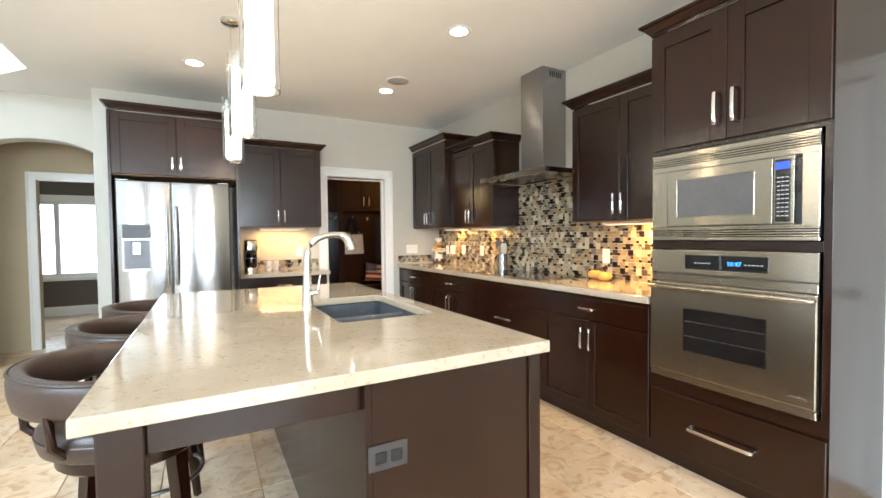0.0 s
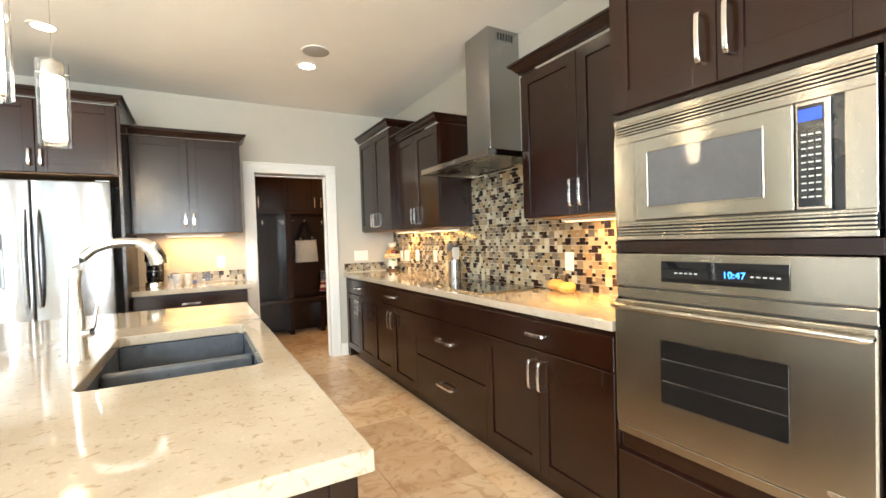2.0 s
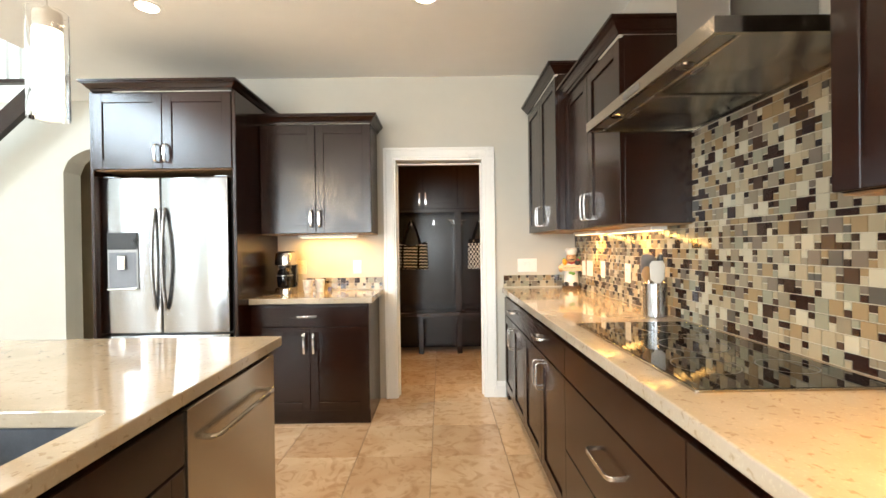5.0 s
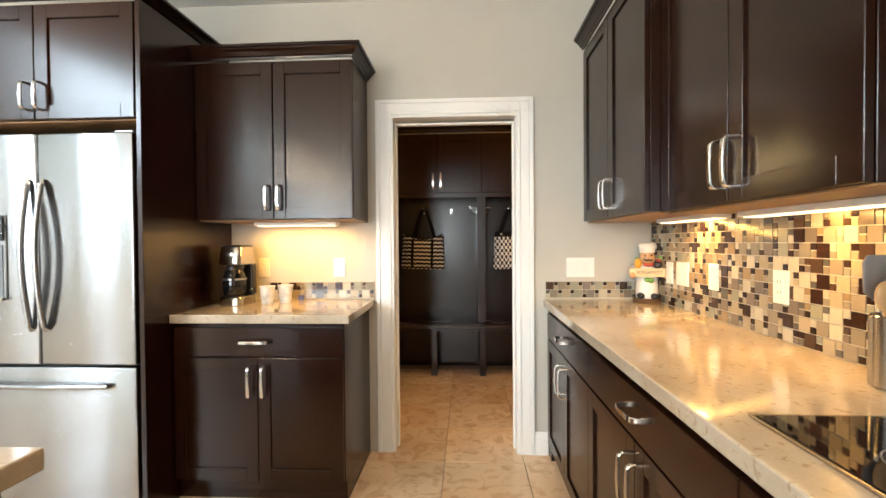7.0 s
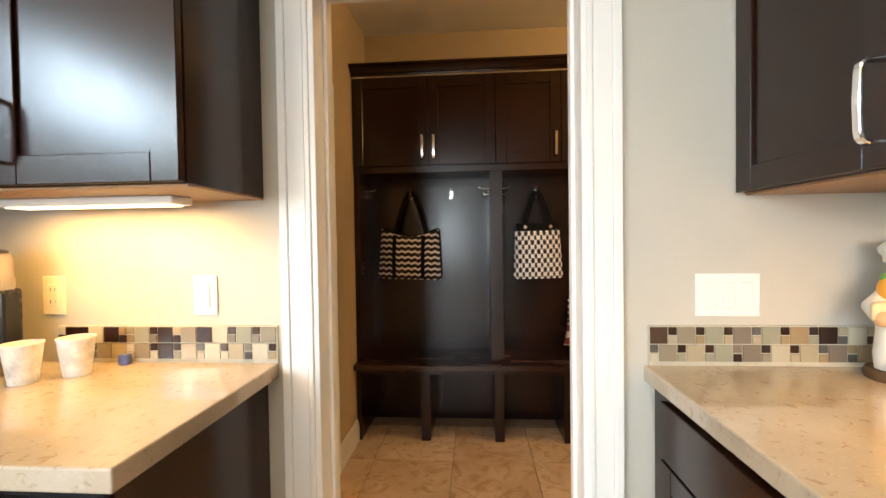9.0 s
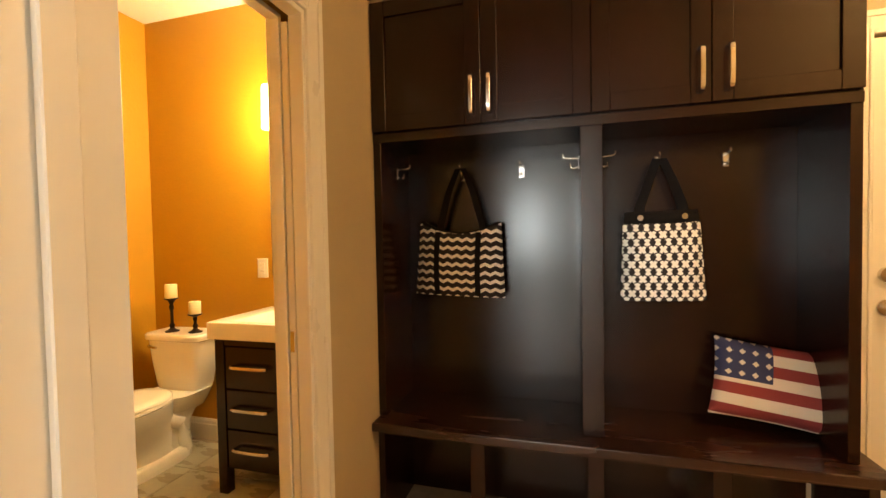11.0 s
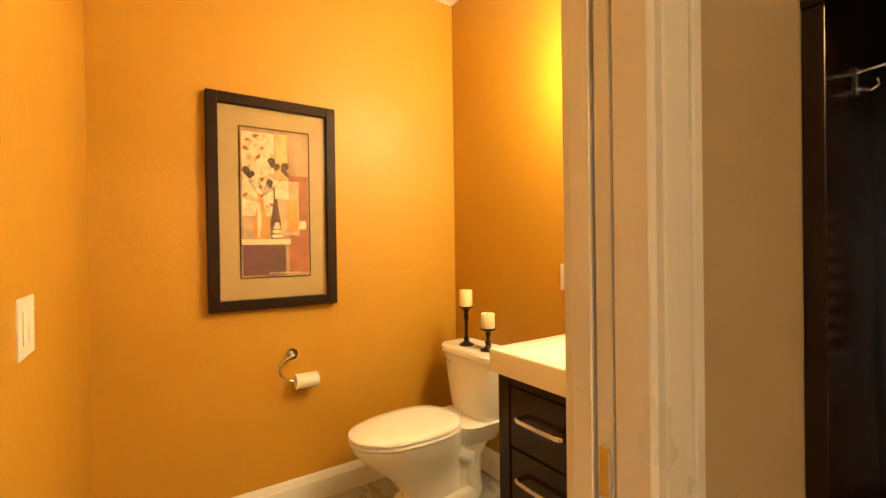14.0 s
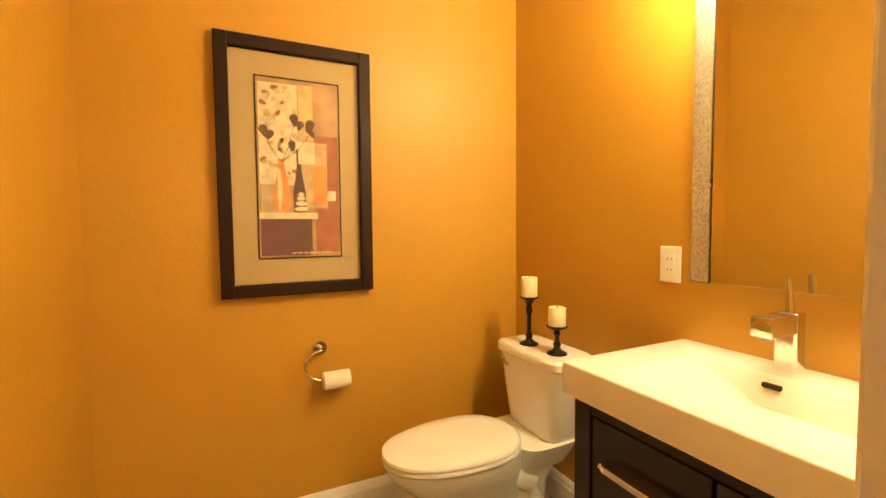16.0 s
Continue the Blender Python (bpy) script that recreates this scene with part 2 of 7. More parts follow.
MOSAIC_REST = {False: by_island(mat("pale_glass_mosaic_rest", (1, 1, 1), 0.18, coat=0.12), PALE_GLASS, "island"), True: by_island(mat("dark_glass_mosaic_rest", (1, 1, 1), 0.16, coat=0.12), DARK_GLASS, "island")}
MOSAIC_GROUT = mat("pale_grout", (0.45, 0.41, 0.32), 0.8, vary=0.15, scale=60)


# ---- mesh helpers ----
def quad_box(bm, lo, hi, f=None, bevel=0.0, seg=1):
    """A box between two corners, mapped through f, with bevelled edges."""
    vs = []
    for k in range(8):
        p = tuple((hi if k >> a & 1 else lo)[a] for a in range(3))
        vs.append(bm.verts.new(f(*p) if f else p))
    fs = [bm.faces.new([vs[i] for i in q]) for q in ((0, 2, 3, 1), (4, 5, 7, 6), (0, 1, 5, 4), (2, 6, 7, 3), (0, 4, 6, 2), (1, 3, 7, 5))]
    if bevel:
        es = list({e for q in fs for e in q.edges})
        bmesh.ops.bevel(bm, geom=es, offset=bevel, segments=seg, affect='EDGES', profile=0.5)


def box(lo, hi, bevel=0.0, seg=1, f=None):
    bm = bmesh.new()
    quad_box(bm, lo, hi, f, bevel, seg)
    return bm


def boxes(items, bevel=0.0, f=None):
    bm = bmesh.new()
    for lo, hi in items:
        b2 = box(lo, hi, bevel, 1, f)
        me = bpy.data.meshes.new("tmp")
        b2.to_mesh(me)
        b2.free()
        bm.from_mesh(me)
        bpy.data.meshes.remove(me)
    return bm


def lathe(profile, at=(0, 0, 0), seg=28, f=None):
    """A turned shape: profile of (radius, height)."""
    bm = bmesh.new()
    rings = []
    for r, z in profile:
        rings.append([bm.verts.new((at[0] + r * math.cos(2 * math.pi * k / seg), at[1] + r * math.sin(2 * math.pi * k / seg), at[2] + z)) for k in range(seg)])
    for a, b in zip(rings, rings[1:]):
        for k in range(seg):
            bm.faces.new((a[k], a[(k + 1) % seg], b[(k + 1) % seg], b[k]))
    if profile[0][0] > 1e-4 and profile[-1][0] > 1e-4:
        if profile[0] != profile[-1]:
            for k in range(seg):
                bm.faces.new((rings[-1][k], rings[-1][(k + 1) % seg], rings[0][(k + 1) % seg], rings[0][k]))
    elif profile[0][0] > 1e-4:
        bm.faces.new(list(reversed(rings[0])))
    elif profile[-1][0] > 1e-4:
        bm.faces.new(rings[-1])
    bmesh.ops.remove_doubles(bm, verts=bm.verts, dist=1e-6)
    if f:
        for v in bm.verts:
            v.co = f(*v.co)
    return bm


def tube(points, radius, seg=10, flat=1.0):
    """A rod along a line of points; radius may be a list."""
    bm = bmesh.new()
    pts = [Vector(p) for p in points]
    rings = []
    up = Vector((0, 0, 1))
    for i, p in enumerate(pts):
        d = (pts[min(i + 1, len(pts) - 1)] - pts[max(i - 1, 0)]).normalized()
        ref = up if abs(d.z) < 0.95 else Vector((1, 0, 0))
        u = d.cross(ref).normalized()
        w = u.cross(d).normalized()
        r = radius[i] if isinstance(radius, (list, tuple)) else radius
        rings.append([bm.verts.new(p + r * (math.cos(2 * math.pi * k / seg) * u + flat * math.sin(2 * math.pi * k / seg) * w)) for k in range(seg)])
    for a, b in zip(rings, rings[1:]):
        for k in range(seg):
            bm.faces.new((a[k], a[(k + 1) % seg], b[(k + 1) % seg], b[k]))
    bm.faces.new(list(reversed(rings[0])))
    bm.faces.new(rings[-1])
    return bm


def link(name, bm, material, parent=None, label="", smooth=None):
    bmesh.ops.recalc_face_normals(bm, faces=bm.faces)
    me = bpy.data.meshes.new(name)
    bm.to_mesh(me)
    bm.free()
    me.materials.append(material)
    if smooth:
        me.shade_smooth()
        me.set_sharp_from_angle(angle=radians(smooth))
    ob = new(name, me)
    if parent is not None:
        ob.parent = parent
        ob.matrix_parent_inverse = parent.matrix_world.inverted()
    if label:
        ob["label"] = label
    return ob


def part(name, bm, material, parent, label="", smooth=None):
    return link(name, bm, material, parent, label, smooth)


def thing(name, at, label, category, group=""):
    ob = new(name)
    ob.location = at
    ob.empty_display_size = 0.1
    bpy.context.view_layer.update()
    ob.matrix_world = Matrix.Translation(at)
    return tagged(ob, label, category, group)


def structure(name, bm, material, label="", category=""):
    return tagged(link(name, bm, material), label, category, kind="structure")


def facing(axis, c):
    """Maps (along, out, up) to the world for a front that looks to -x or -y, or to +x."""
    if axis == "x":
        return lambda u, n, z: (c - n, u, z)
    if axis == "+x":
        return lambda u, n, z: (c + n, u, z)
    return lambda u, n, z: (u, c - n, z)


def pull(parent, f, u, z, length=0.13, upright=True, material=None, out=0.034, name="handle", width=0.016, thick=0.0075):
    """A flat bar pull, bowed outwards with rounded bends."""
    h = length / 2
    path = [(-h, 0.0), (-h, out * 0.55), (-h + 0.003, out * 0.80), (-h + 0.009, out * 0.94), (-h + 0.020, out), (0.0, out + 0.002),
            (h - 0.020, out), (h - 0.009, out * 0.94), (h - 0.003, out * 0.80), (h, out * 0.55), (h, 0.0)]
    a, b, c = width / 2, thick / 2, 0.002
    section = [(-a, -b + c), (-a + c, -b), (a - c, -b), (a, -b + c), (a, b - c), (a - c, b), (-a + c, b), (-a, b - c)]
    bm = bmesh.new()
    rows = []
    for k, (p, q) in enumerate(path):
        p0, p1 = path[max(k - 1, 0)], path[min(k + 1, len(path) - 1)]
        d = Vector((p1[0] - p0[0], p1[1] - p0[1])).normalized()
        row = []
        for w, t in section:
            along, away = p - d.y * t, q + d.x * t
            row.append(bm.verts.new(f(u + w, away, z + along) if upright else f(u + along, away, z + w)))
        rows.append(row)
    for r0, r1 in zip(rows, rows[1:]):
        for k in range(8):
            bm.faces.new((r0[k], r0[(k + 1) % 8], r1[(k + 1) % 8], r1[k]))
    bm.faces.new(rows[0])
    bm.faces.new(list(reversed(rows[-1])))
    part(name, bm, material or CHROME, parent, "satin nickel bar handle", 40)


def shaker(parent, f, u0, u1, z0, z1, rail=0.06, thick=0.02, name="door", slab=False, material=None):
    """A framed door with a sunk panel, or a slab drawer front."""
    g = 0.0015
    u0, u1, z0, z1 = u0 + g, u1 - g, z0 + g, z1 - g
    if slab:
        return part(name, box((u0, 0.0, z0), (u1, thick, z1), 0.002, 1, f), material or WOOD, parent)
    d = part(name, box((u0 + rail - 0.003, 0, z0 + rail - 0.003), (u1 - rail + 0.003, thick - 0.009, z1 - rail + 0.003), 0, 1, f), material or WOOD, parent)
    for nm, lo, hi in (("stile", (u0, 0, z0), (u0 + rail, thick, z1)), ("stile", (u1 - rail, 0, z0), (u1, thick, z1)),
                       ("rail", (u0 + rail, 0, z0), (u1 - rail, thick, z0 + rail)), ("rail", (u0 + rail, 0, z1 - rail), (u1 - rail, thick, z1))):
        part(nm, box(lo, hi, 0.0018, 1, f), material or WOOD, d)
    return d


def crown(parent, pts_plan, z, out=0.055, height=0.065):
    """A stepped crown moulding along an open plan line; each plan point carries its outward direction."""
    prof = [(0.0, 0.0), (0.006, 0.0), (0.010, 0.012), (0.018, 0.016), (0.030, 0.034), (0.044, 0.044), (0.044, 0.050), (out, 0.052), (out, height), (0.0, height)]
    bm = bmesh.new()
    rings = []
    for (x, y), (ox, oy) in pts_plan:
        rings.append([bm.verts.new((x + ox * n, y + oy * n, z + h)) for n, h in prof])
    for a, b in zip(rings, rings[1:]):
        for k in range(len(prof)):
            j = (k + 1) % len(prof)
            bm.faces.new((a[k], a[j], b[j], b[k]))
    bm.faces.new(rings[0])
    bm.faces.new(list(reversed(rings[-1])))
    return part("crown", bm, WOOD, parent, "stepped crown moulding")

# ---- large structure ----
def wall_with_holes(axis, c0, c1, a0, a1, z0, z1, holes):
    """Boxes of a straight wall between c0 and c1 across, a0 and a1 along, round holes (from, to, bottom, top)."""
    items = []
    at = a0
    for h0, h1, b, t in sorted(holes):
        if h0 > at:
            items.append((at, h0, z0, z1))
        if b > z0:
            items.append((h0, h1, z0, b))
        if t < z1:
            items.append((h0, h1, t, z1))
        at = h1
    if at < a1:
        items.append((at, a1, z0, z1))
    if axis == "x":
        return [((c0, a, b), (c1, e, t)) for a, e, b, t in items]
    return [((a, c0, b), (e, c1, t)) for a, e, b, t in items]


H = 2.74
floor = structure("floor", box((-6.0, -5.2, -0.2), (4.5, 10.2, -0.006)), GROUT, "beige stone tile floor with thin grout joints", "floor")
WELL = (-5.0, -1.36, -4.5, 5.6)
cm = boxes([((-6, -5.2, H), (4.5, WELL[2], H + 0.16)), ((-6, WELL[2], H), (WELL[0], WELL[3], H + 0.16)),
            ((WELL[1], WELL[2], H), (4.5, WELL[3], H + 0.16)), ((-6, WELL[3], H), (4.5, 10.2, H + 0.16))])
corner = [[cm.verts.new((x, y, z)) for x, y in ((WELL[1], 4.77), (WELL[1], WELL[3]), (-2.1, WELL[3]))] for z in (H, H + 0.16)]
cm.faces.new(corner[0])
cm.faces.new(list(reversed(corner[1])))
for k in range(3):
    cm.faces.new((corner[0][k], corner[0][(k + 1) % 3], corner[1][(k + 1) % 3], corner[1][k]))
structure("ceiling", cm, CEIL, "smooth off-white painted ceiling with a stair opening", "ceiling")
structure("wall_stairwell", boxes(wall_with_holes("x", WELL[0] - 0.1, WELL[0], WELL[2] - 0.1, WELL[3] + 0.1, H + 0.16, 5.5, [(-4.0, -0.4, 3.1, 5.1)]) + [((WELL[1] + 0.1, WELL[2] - 0.1, H + 0.16), (WELL[1] + 0.2, WELL[3] + 0.1, 5.5)),
                                   ((WELL[0], WELL[2] - 0.1, H + 0.16), (WELL[1] + 0.1, WELL[2], 5.5)), ((WELL[0], WELL[3], H + 0.16), (WELL[1] + 0.1, WELL[3] + 0.1, 5.5)),
                                   ((WELL[0] - 0.1, WELL[2] - 0.1, 5.5), (WELL[1] + 0.2, WELL[3] + 0.1, 5.6))]), WALL_WHITE, "white painted stairwell walls above the ceiling", "wall")
DOOR_E = (-0.25, 0.56)
structure("wall_east", boxes(wall_with_holes("x", 2.75, 2.88, -5.2, 5.11, 0, H, [(DOOR_E[0], DOOR_E[1], 0, 2.04)])), WALL, "grey-green painted kitchen wall", "wall")
DOOR_N = (1.207, 1.972, 2.045)


def arch_wall(y0, y1, x0, x1, a0, a1, spring, rise):
    """A wall with an arched opening from a0 to a1."""
    bm = boxes([((x0, y0, 0), (a0, y1, H)), ((a1, y0, 0), (x1, y1, H))])
    n = 24
    top, low = [], []
    for k in range(n + 1):
        u = -1 + 2 * k / n
        x = a0 + (a1 - a0) * k / n
        z = spring + rise * math.sqrt(max(0.0, 1 - abs(u) ** 2.2))
        top.append([bm.verts.new((x, y, H)) for y in (y0, y1)])
        low.append([bm.verts.new((x, y, z)) for y in (y0, y1)])
    for k in range(n):
        bm.faces.new((top[k][0], top[k + 1][0], low[k + 1][0], low[k][0]))
        bm.faces.new((top[k][1], low[k][1], low[k + 1][1], top[k + 1][1]))
        bm.faces.new((low[k][0], low[k + 1][0], low[k + 1][1], low[k][1]))
        bm.faces.new((top[k][0], top[k][1], top[k + 1][1], top[k + 1][0]))
    return bm


structure("wall_arch", arch_wall(5.60, 5.80, -6.0, -0.99, -2.03, -0.992, 2.055, 0.25), WALL, "grey-green painted wall with an arched passage", "wall")
structure("wall_north", boxes(wall_with_holes("y", 5.11, 5.18, -0.99, 2.88, 0, H, [(DOOR_N[0], DOOR_N[1], 0, DOOR_N[2])])), WALL, "grey-green painted kitchen wall with a doorway", "wall")
structure("wall_mudroom_south", boxes(wall_with_holes("y", 5.18, 5.25, -0.985, 4.3, 0, H, [(DOOR_N[0], DOOR_N[1], 0, DOOR_N[2])])), WALL_MUD, "tan painted mudroom wall", "wall")
POCKET = (5.346, 6.12, 2.03)
structure("wall_mudroom_west", boxes(wall_with_holes("x", 0.86, 0.90, 5.25, 7.10, 0, H, [(POCKET[0], POCKET[1], 0, POCKET[2])])), WALL_MUD, "tan painted mudroom wall beside the pocket door", "wall")
structure("wall_washroom_east", boxes(wall_with_holes("x", 0.79, 0.815, 5.385, 7.14, 0, H, [(POCKET[0], POCKET[1], 0, POCKET[2])])), WALL_BATH, "amber painted washroom wall", "wall")
structure("wall_washroom_south", box((-0.985, 5.251, 0), (0.855, 5.385, H)), WALL_BATH, "amber painted washroom wall", "wall")
structure("wall_washroom_west", box((-0.985, 5.385, 0), (-0.97, 7.14, H)), WALL_BATH, "amber textured washroom wall", "wall")
structure("wall_washroom_north", box((-0.985, 7.14, 0), (0.87, 7.26, H)), WALL_BATH, "amber textured washroom wall behind the mirror", "wall")
EXT = (2.86, 3.70, 2.045)
structure("wall_mudroom_north", boxes(wall_with_holes("y", 6.985, 7.10, 0.90, 4.3, 0, H, [(EXT[0], EXT[1], 0, EXT[2])])), WALL_MUD, "tan painted mudroom wall behind the lockers", "wall")
structure("wall_mudroom_east", box((4.2, 5.25, 0), (4.3, 6.985, H)), WALL_MUD, "tan painted mudroom wall", "wall")
structure("wall_south", boxes(wall_with_holes("y", -4.75, -4.6, -6, 2.88, 0, H, [(-3.3, -1.45, 0.65, 2.45), (-0.75, 1.1, 0.65, 2.45)])), WALL, "grey-green painted wall with wide windows", "wall")
structure("wall_west", boxes(wall_with_holes("x", -5.2, -5.05, -4.6, 5.60, 0, H, [(-4.2, -2.4, 0.6, 2.5), (-2.1, -0.2, 0.6, 2.5), (0.1, 1.8, 0.6, 2.5), (2.0, 3.7, 0.6, 2.5)])), WALL, "grey-green painted wall with wide windows", "wall")
structure("wall_hall_east", boxes([((-1.0, 5.11, 0), (-0.9905, 5.60, H)), ((-1.0, 5.80, 0), (-0.986, 9.4, H))]), WALL, "grey painted hall wall", "wall")
structure("wall_hall_north", boxes(wall_with_holes("y", 6.6, 6.72, -6, -1.001, 0, H, [(-1.80, -1.10, 0, 2.0)])), WALL_MUD, "grey-green hall wall with a cased opening", "wall")
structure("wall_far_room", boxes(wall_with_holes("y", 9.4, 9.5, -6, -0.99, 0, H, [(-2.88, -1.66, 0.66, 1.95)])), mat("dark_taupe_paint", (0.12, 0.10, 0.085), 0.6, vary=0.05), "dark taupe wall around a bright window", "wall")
structure("wall_hall_west", box((-6.0, 5.80, 0), (-5.9, 9.4, H)), WALL, "grey hall wall", "wall")
structure("ground", box((-400, -400, -0.5), (400, 400, -0.3)), mat("lawn", (0.07, 0.11, 0.04), 0.9, vary=0.4, scale=0.5), "green lawn outside the windows", "ground")


def window(name, axis, c, a0, a1, z0, z1, label):
    f = (lambda u, n, z: (u, c + n, z)) if axis == "y" else (lambda u, n, z: (c + n, u, z))
    w = structure(name, boxes([((a0, -0.05, z0), (a0 + 0.06, 0.05, z1)), ((a1 - 0.06, -0.05, z0), (a1, 0.05, z1)), ((a0 + 0.06, -0.05, z0), (a1 - 0.06, 0.05, z0 + 0.06)),
                              ((a0 + 0.06, -0.05, z1 - 0.06), (a1 - 0.06, 0.05, z1)), (((a0 + a1) / 2 - 0.035, -0.045, z0 + 0.06), ((a0 + a1) / 2 + 0.035, 0.045, z1 - 0.06))], 0.002, f), TRIM, label, "window")
    for b0, b1 in ((a0 + 0.06, (a0 + a1) / 2 - 0.035), ((a0 + a1) / 2 + 0.035, a1 - 0.06)):
        p = part("pane", box((b0, -0.003, z0 + 0.06), (b1, 0.003, z1 - 0.06), 0, 1, f), GLASS, w)
        p.visible_shadow = False
    return w


window("window_1", "y", -4.68, -3.3, -1.45, 0.65, 2.45, "white framed double window")
window("window_2", "y", -4.68, -0.75, 1.1, 0.65, 2.45, "white framed double window")
window("window_3", "x", -5.12, 0.1, 1.8, 0.6, 2.5, "white framed double window")
window("window_4", "x", -5.12, 2.0, 3.7, 0.6, 2.5, "white framed double window")
window("window_6", "x", -5.12, -4.2, -2.4, 0.6, 2.5, "white framed double window")
window("window_7", "x", -5.12, -2.1, -0.2, 0.6, 2.5, "white framed double window")
window("window_8", "x", -5.05, -4.0, -0.4, 3.1, 5.1, "white framed high window of the two-storey room")
wf = window("window_5", "y", 9.45, -2.88, -1.66, 0.66, 1.95, "bright white framed window in the far room")
part("window_sill", box((-2.98, 9.33, 0.60), (-1.56, 9.40, 0.66), 0.004), TRIM, wf)
part("window_casing", boxes([((-2.98, 9.375, 0.66), (-2.88, 9.40, 1.95)), ((-1.66, 9.375, 0.66), (-1.56, 9.40, 1.95)), ((-2.98, 9.375, 1.95), (-1.56, 9.40, 2.05))], 0.003), TRIM, wf)


def casing(name, f, u0, u1, top, width=0.09, thick=0.02, label="white painted door casing"):
    bars = []
    for a, b, n in ((0.0, 0.014, thick - 0.002), (0.014, 0.066, thick - 0.005), (0.066, width, thick)):
        bars += [((u0 - b, 0, 0), (u0 - a, n, top + b)), ((u1 + a, 0, 0), (u1 + b, n, top + b)), ((u0 - a, 0, top + a), (u1 + a, n, top + b))]
    return structure(name, boxes(bars, 0.0025, f), TRIM, label, "trim")


def lining(name, axis, c0, c1, u0, u1, top, t=0.016, label="white painted door jamb"):
    f = (lambda u, n, z: (u, n, z)) if axis == "y" else (lambda u, n, z: (n, u, z))
    return structure(name, boxes([((u0 - 0.001, c0, 0), (u0 + t, c1, top - t)), ((u1 - t, c0, 0), (u1 + 0.001, c1, top - t)), ((u0 - 0.001, c0, top - t), (u1 + 0.001, c1, top + 0.001))], 0.002, f), TRIM, label, "trim")


casing("trim_kitchen_door", facing("y", 5.11), DOOR_N[0], DOOR_N[1], DOOR_N[2])
lining("trim_kitchen_jamb", "y", 5.10, 5.264, DOOR_N[0], DOOR_N[1], DOOR_N[2])
structure("trim_door_stop", boxes([((DOOR_N[0] + 0.016, 5.175, 0), (DOOR_N[0] + 0.028, 5.21, 2.0)), ((DOOR_N[1] - 0.028, 5.175, 0), (DOOR_N[1] - 0.016, 5.21, 2.0)), ((DOOR_N[0] + 0.016, 5.175, 2.002), (DOOR_N[1] - 0.016, 5.21, 2.014))], 0.002), TRIM, "white painted door stop", "trim")
casing("trim_mudroom_door", lambda u, n, z: (u, 5.25 + n, z), DOOR_N[0], DOOR_N[1], DOOR_N[2])
casing("trim_pocket_door", facing("+x", 0.90), POCKET[0], POCKET[1], POCKET[2])
for k, (c0, c1) in enumerate(((0.785, 0.820), (0.856, 0.907))):
    lining("trim_pocket_jamb_%d" % (k + 1), "x", c0, c1, POCKET[0], POCKET[1], POCKET[2], label="white painted split jamb of a pocket door")
structure("trim_washroom_door", boxes([((0.757, 6.121, 0), (0.7898, 6.211, POCKET[2])), ((0.757, 5.386, POCKET[2]), (0.7898, 6.211, POCKET[2] + 0.09))], 0.003), TRIM, "white painted door casing in the washroom", "trim")
casing("trim_cased_opening", facing("y", 6.6), -1.80, -1.10, 2.0, label="white casing of the hall opening")
casing("trim_east_door", facing("x", 2.75), DOOR_E[0], DOOR_E[1], 2.04)
casing("trim_outside_door", facing("y", 6.985), EXT[0], EXT[1], EXT[2])
BASE = 0.135


def baseboard(name, f, u0, u1, h=BASE):
    prof = [(0, 0), (0.016, 0), (0.016, h * 0.72), (0.012, h * 0.78), (0.010, h * 0.9), (0.004, h), (0, h)]
    bm = bmesh.new()
    a = [bm.verts.new(f(u0, n, z)) for n, z in prof]
    b = [bm.verts.new(f(u1, n, z)) for n, z in prof]
    for k in range(len(prof)):
        j = (k + 1) % len(prof)
        bm.faces.new((a[k], a[j], b[j], b[k]))
    bm.faces.new(a)
    bm.faces.new(list(reversed(b)))
    return structure(name, bm, TRIM, "white painted baseboard", "baseboard")


baseboard("baseboard_kitchen", facing("y", 5.11), 2.063, 2.14)
baseboard("baseboard_washroom_west", facing("+x", -0.97), 5.402, 7.123)
baseboard("baseboard_washroom_north", facing("y", 7.14), -0.97, 0.79)
baseboard("baseboard_washroom_south", lambda u, n, z: (u, 5.385 + n, z), -0.97, 0.784)
baseboard("baseboard_mudroom_west", facing("+x", 0.90), 6.211, 6.61)
baseboard("baseboard_far_room", facing("y", 9.4), -5.8, -1.2, 0.16)
baseboard("baseboard_arch", facing("y", 5.60), -5.0, -2.03)


def panel_door(name, f, u0, u1, top, label, knob_u, material=TRIM, panels=((0.12, 0.62), (0.70, 0.95))):
    """A hinged panel door with a lever."""
    d = structure(name, box((u0 + 0.004, -0.035, 0.008), (u1 - 0.004, 0.0, top - 0.004), 0.002, 1, f), material, label, "door")
    w = u1 - u0
    for a, b in panels:
        part("panel", boxes([((u0 + 0.12, 0.0005, top * a), (u1 - 0.12, 0.006, top * a + 0.02)), ((u0 + 0.12, 0.0005, top * b - 0.02), (u1 - 0.12, 0.006, top * b)),
                             ((u0 + 0.12, 0.0005, top * a + 0.02), (u0 + 0.14, 0.006, top * b - 0.02)), ((u1 - 0.14, 0.0005, top * a + 0.02), (u1 - 0.12, 0.006, top * b - 0.02))], 0.002, f), material, d)
    s = 1 if knob_u < (u0 + u1) / 2 else -1
    part("door_handle", tube([f(knob_u, 0.0, 0.98), f(knob_u, 0.05, 0.98), f(knob_u + s * 0.02, 0.058, 0.98), f(knob_u + s * 0.11, 0.056, 0.975)], 0.009, 8), CHROME, d, "satin nickel lever handle", 40)
    part("rosette", tube([f(knob_u, 0.0, 0.98), f(knob_u, 0.008, 0.98)], 0.032, 20), CHROME, d, "round nickel rosette", 40)
    return d


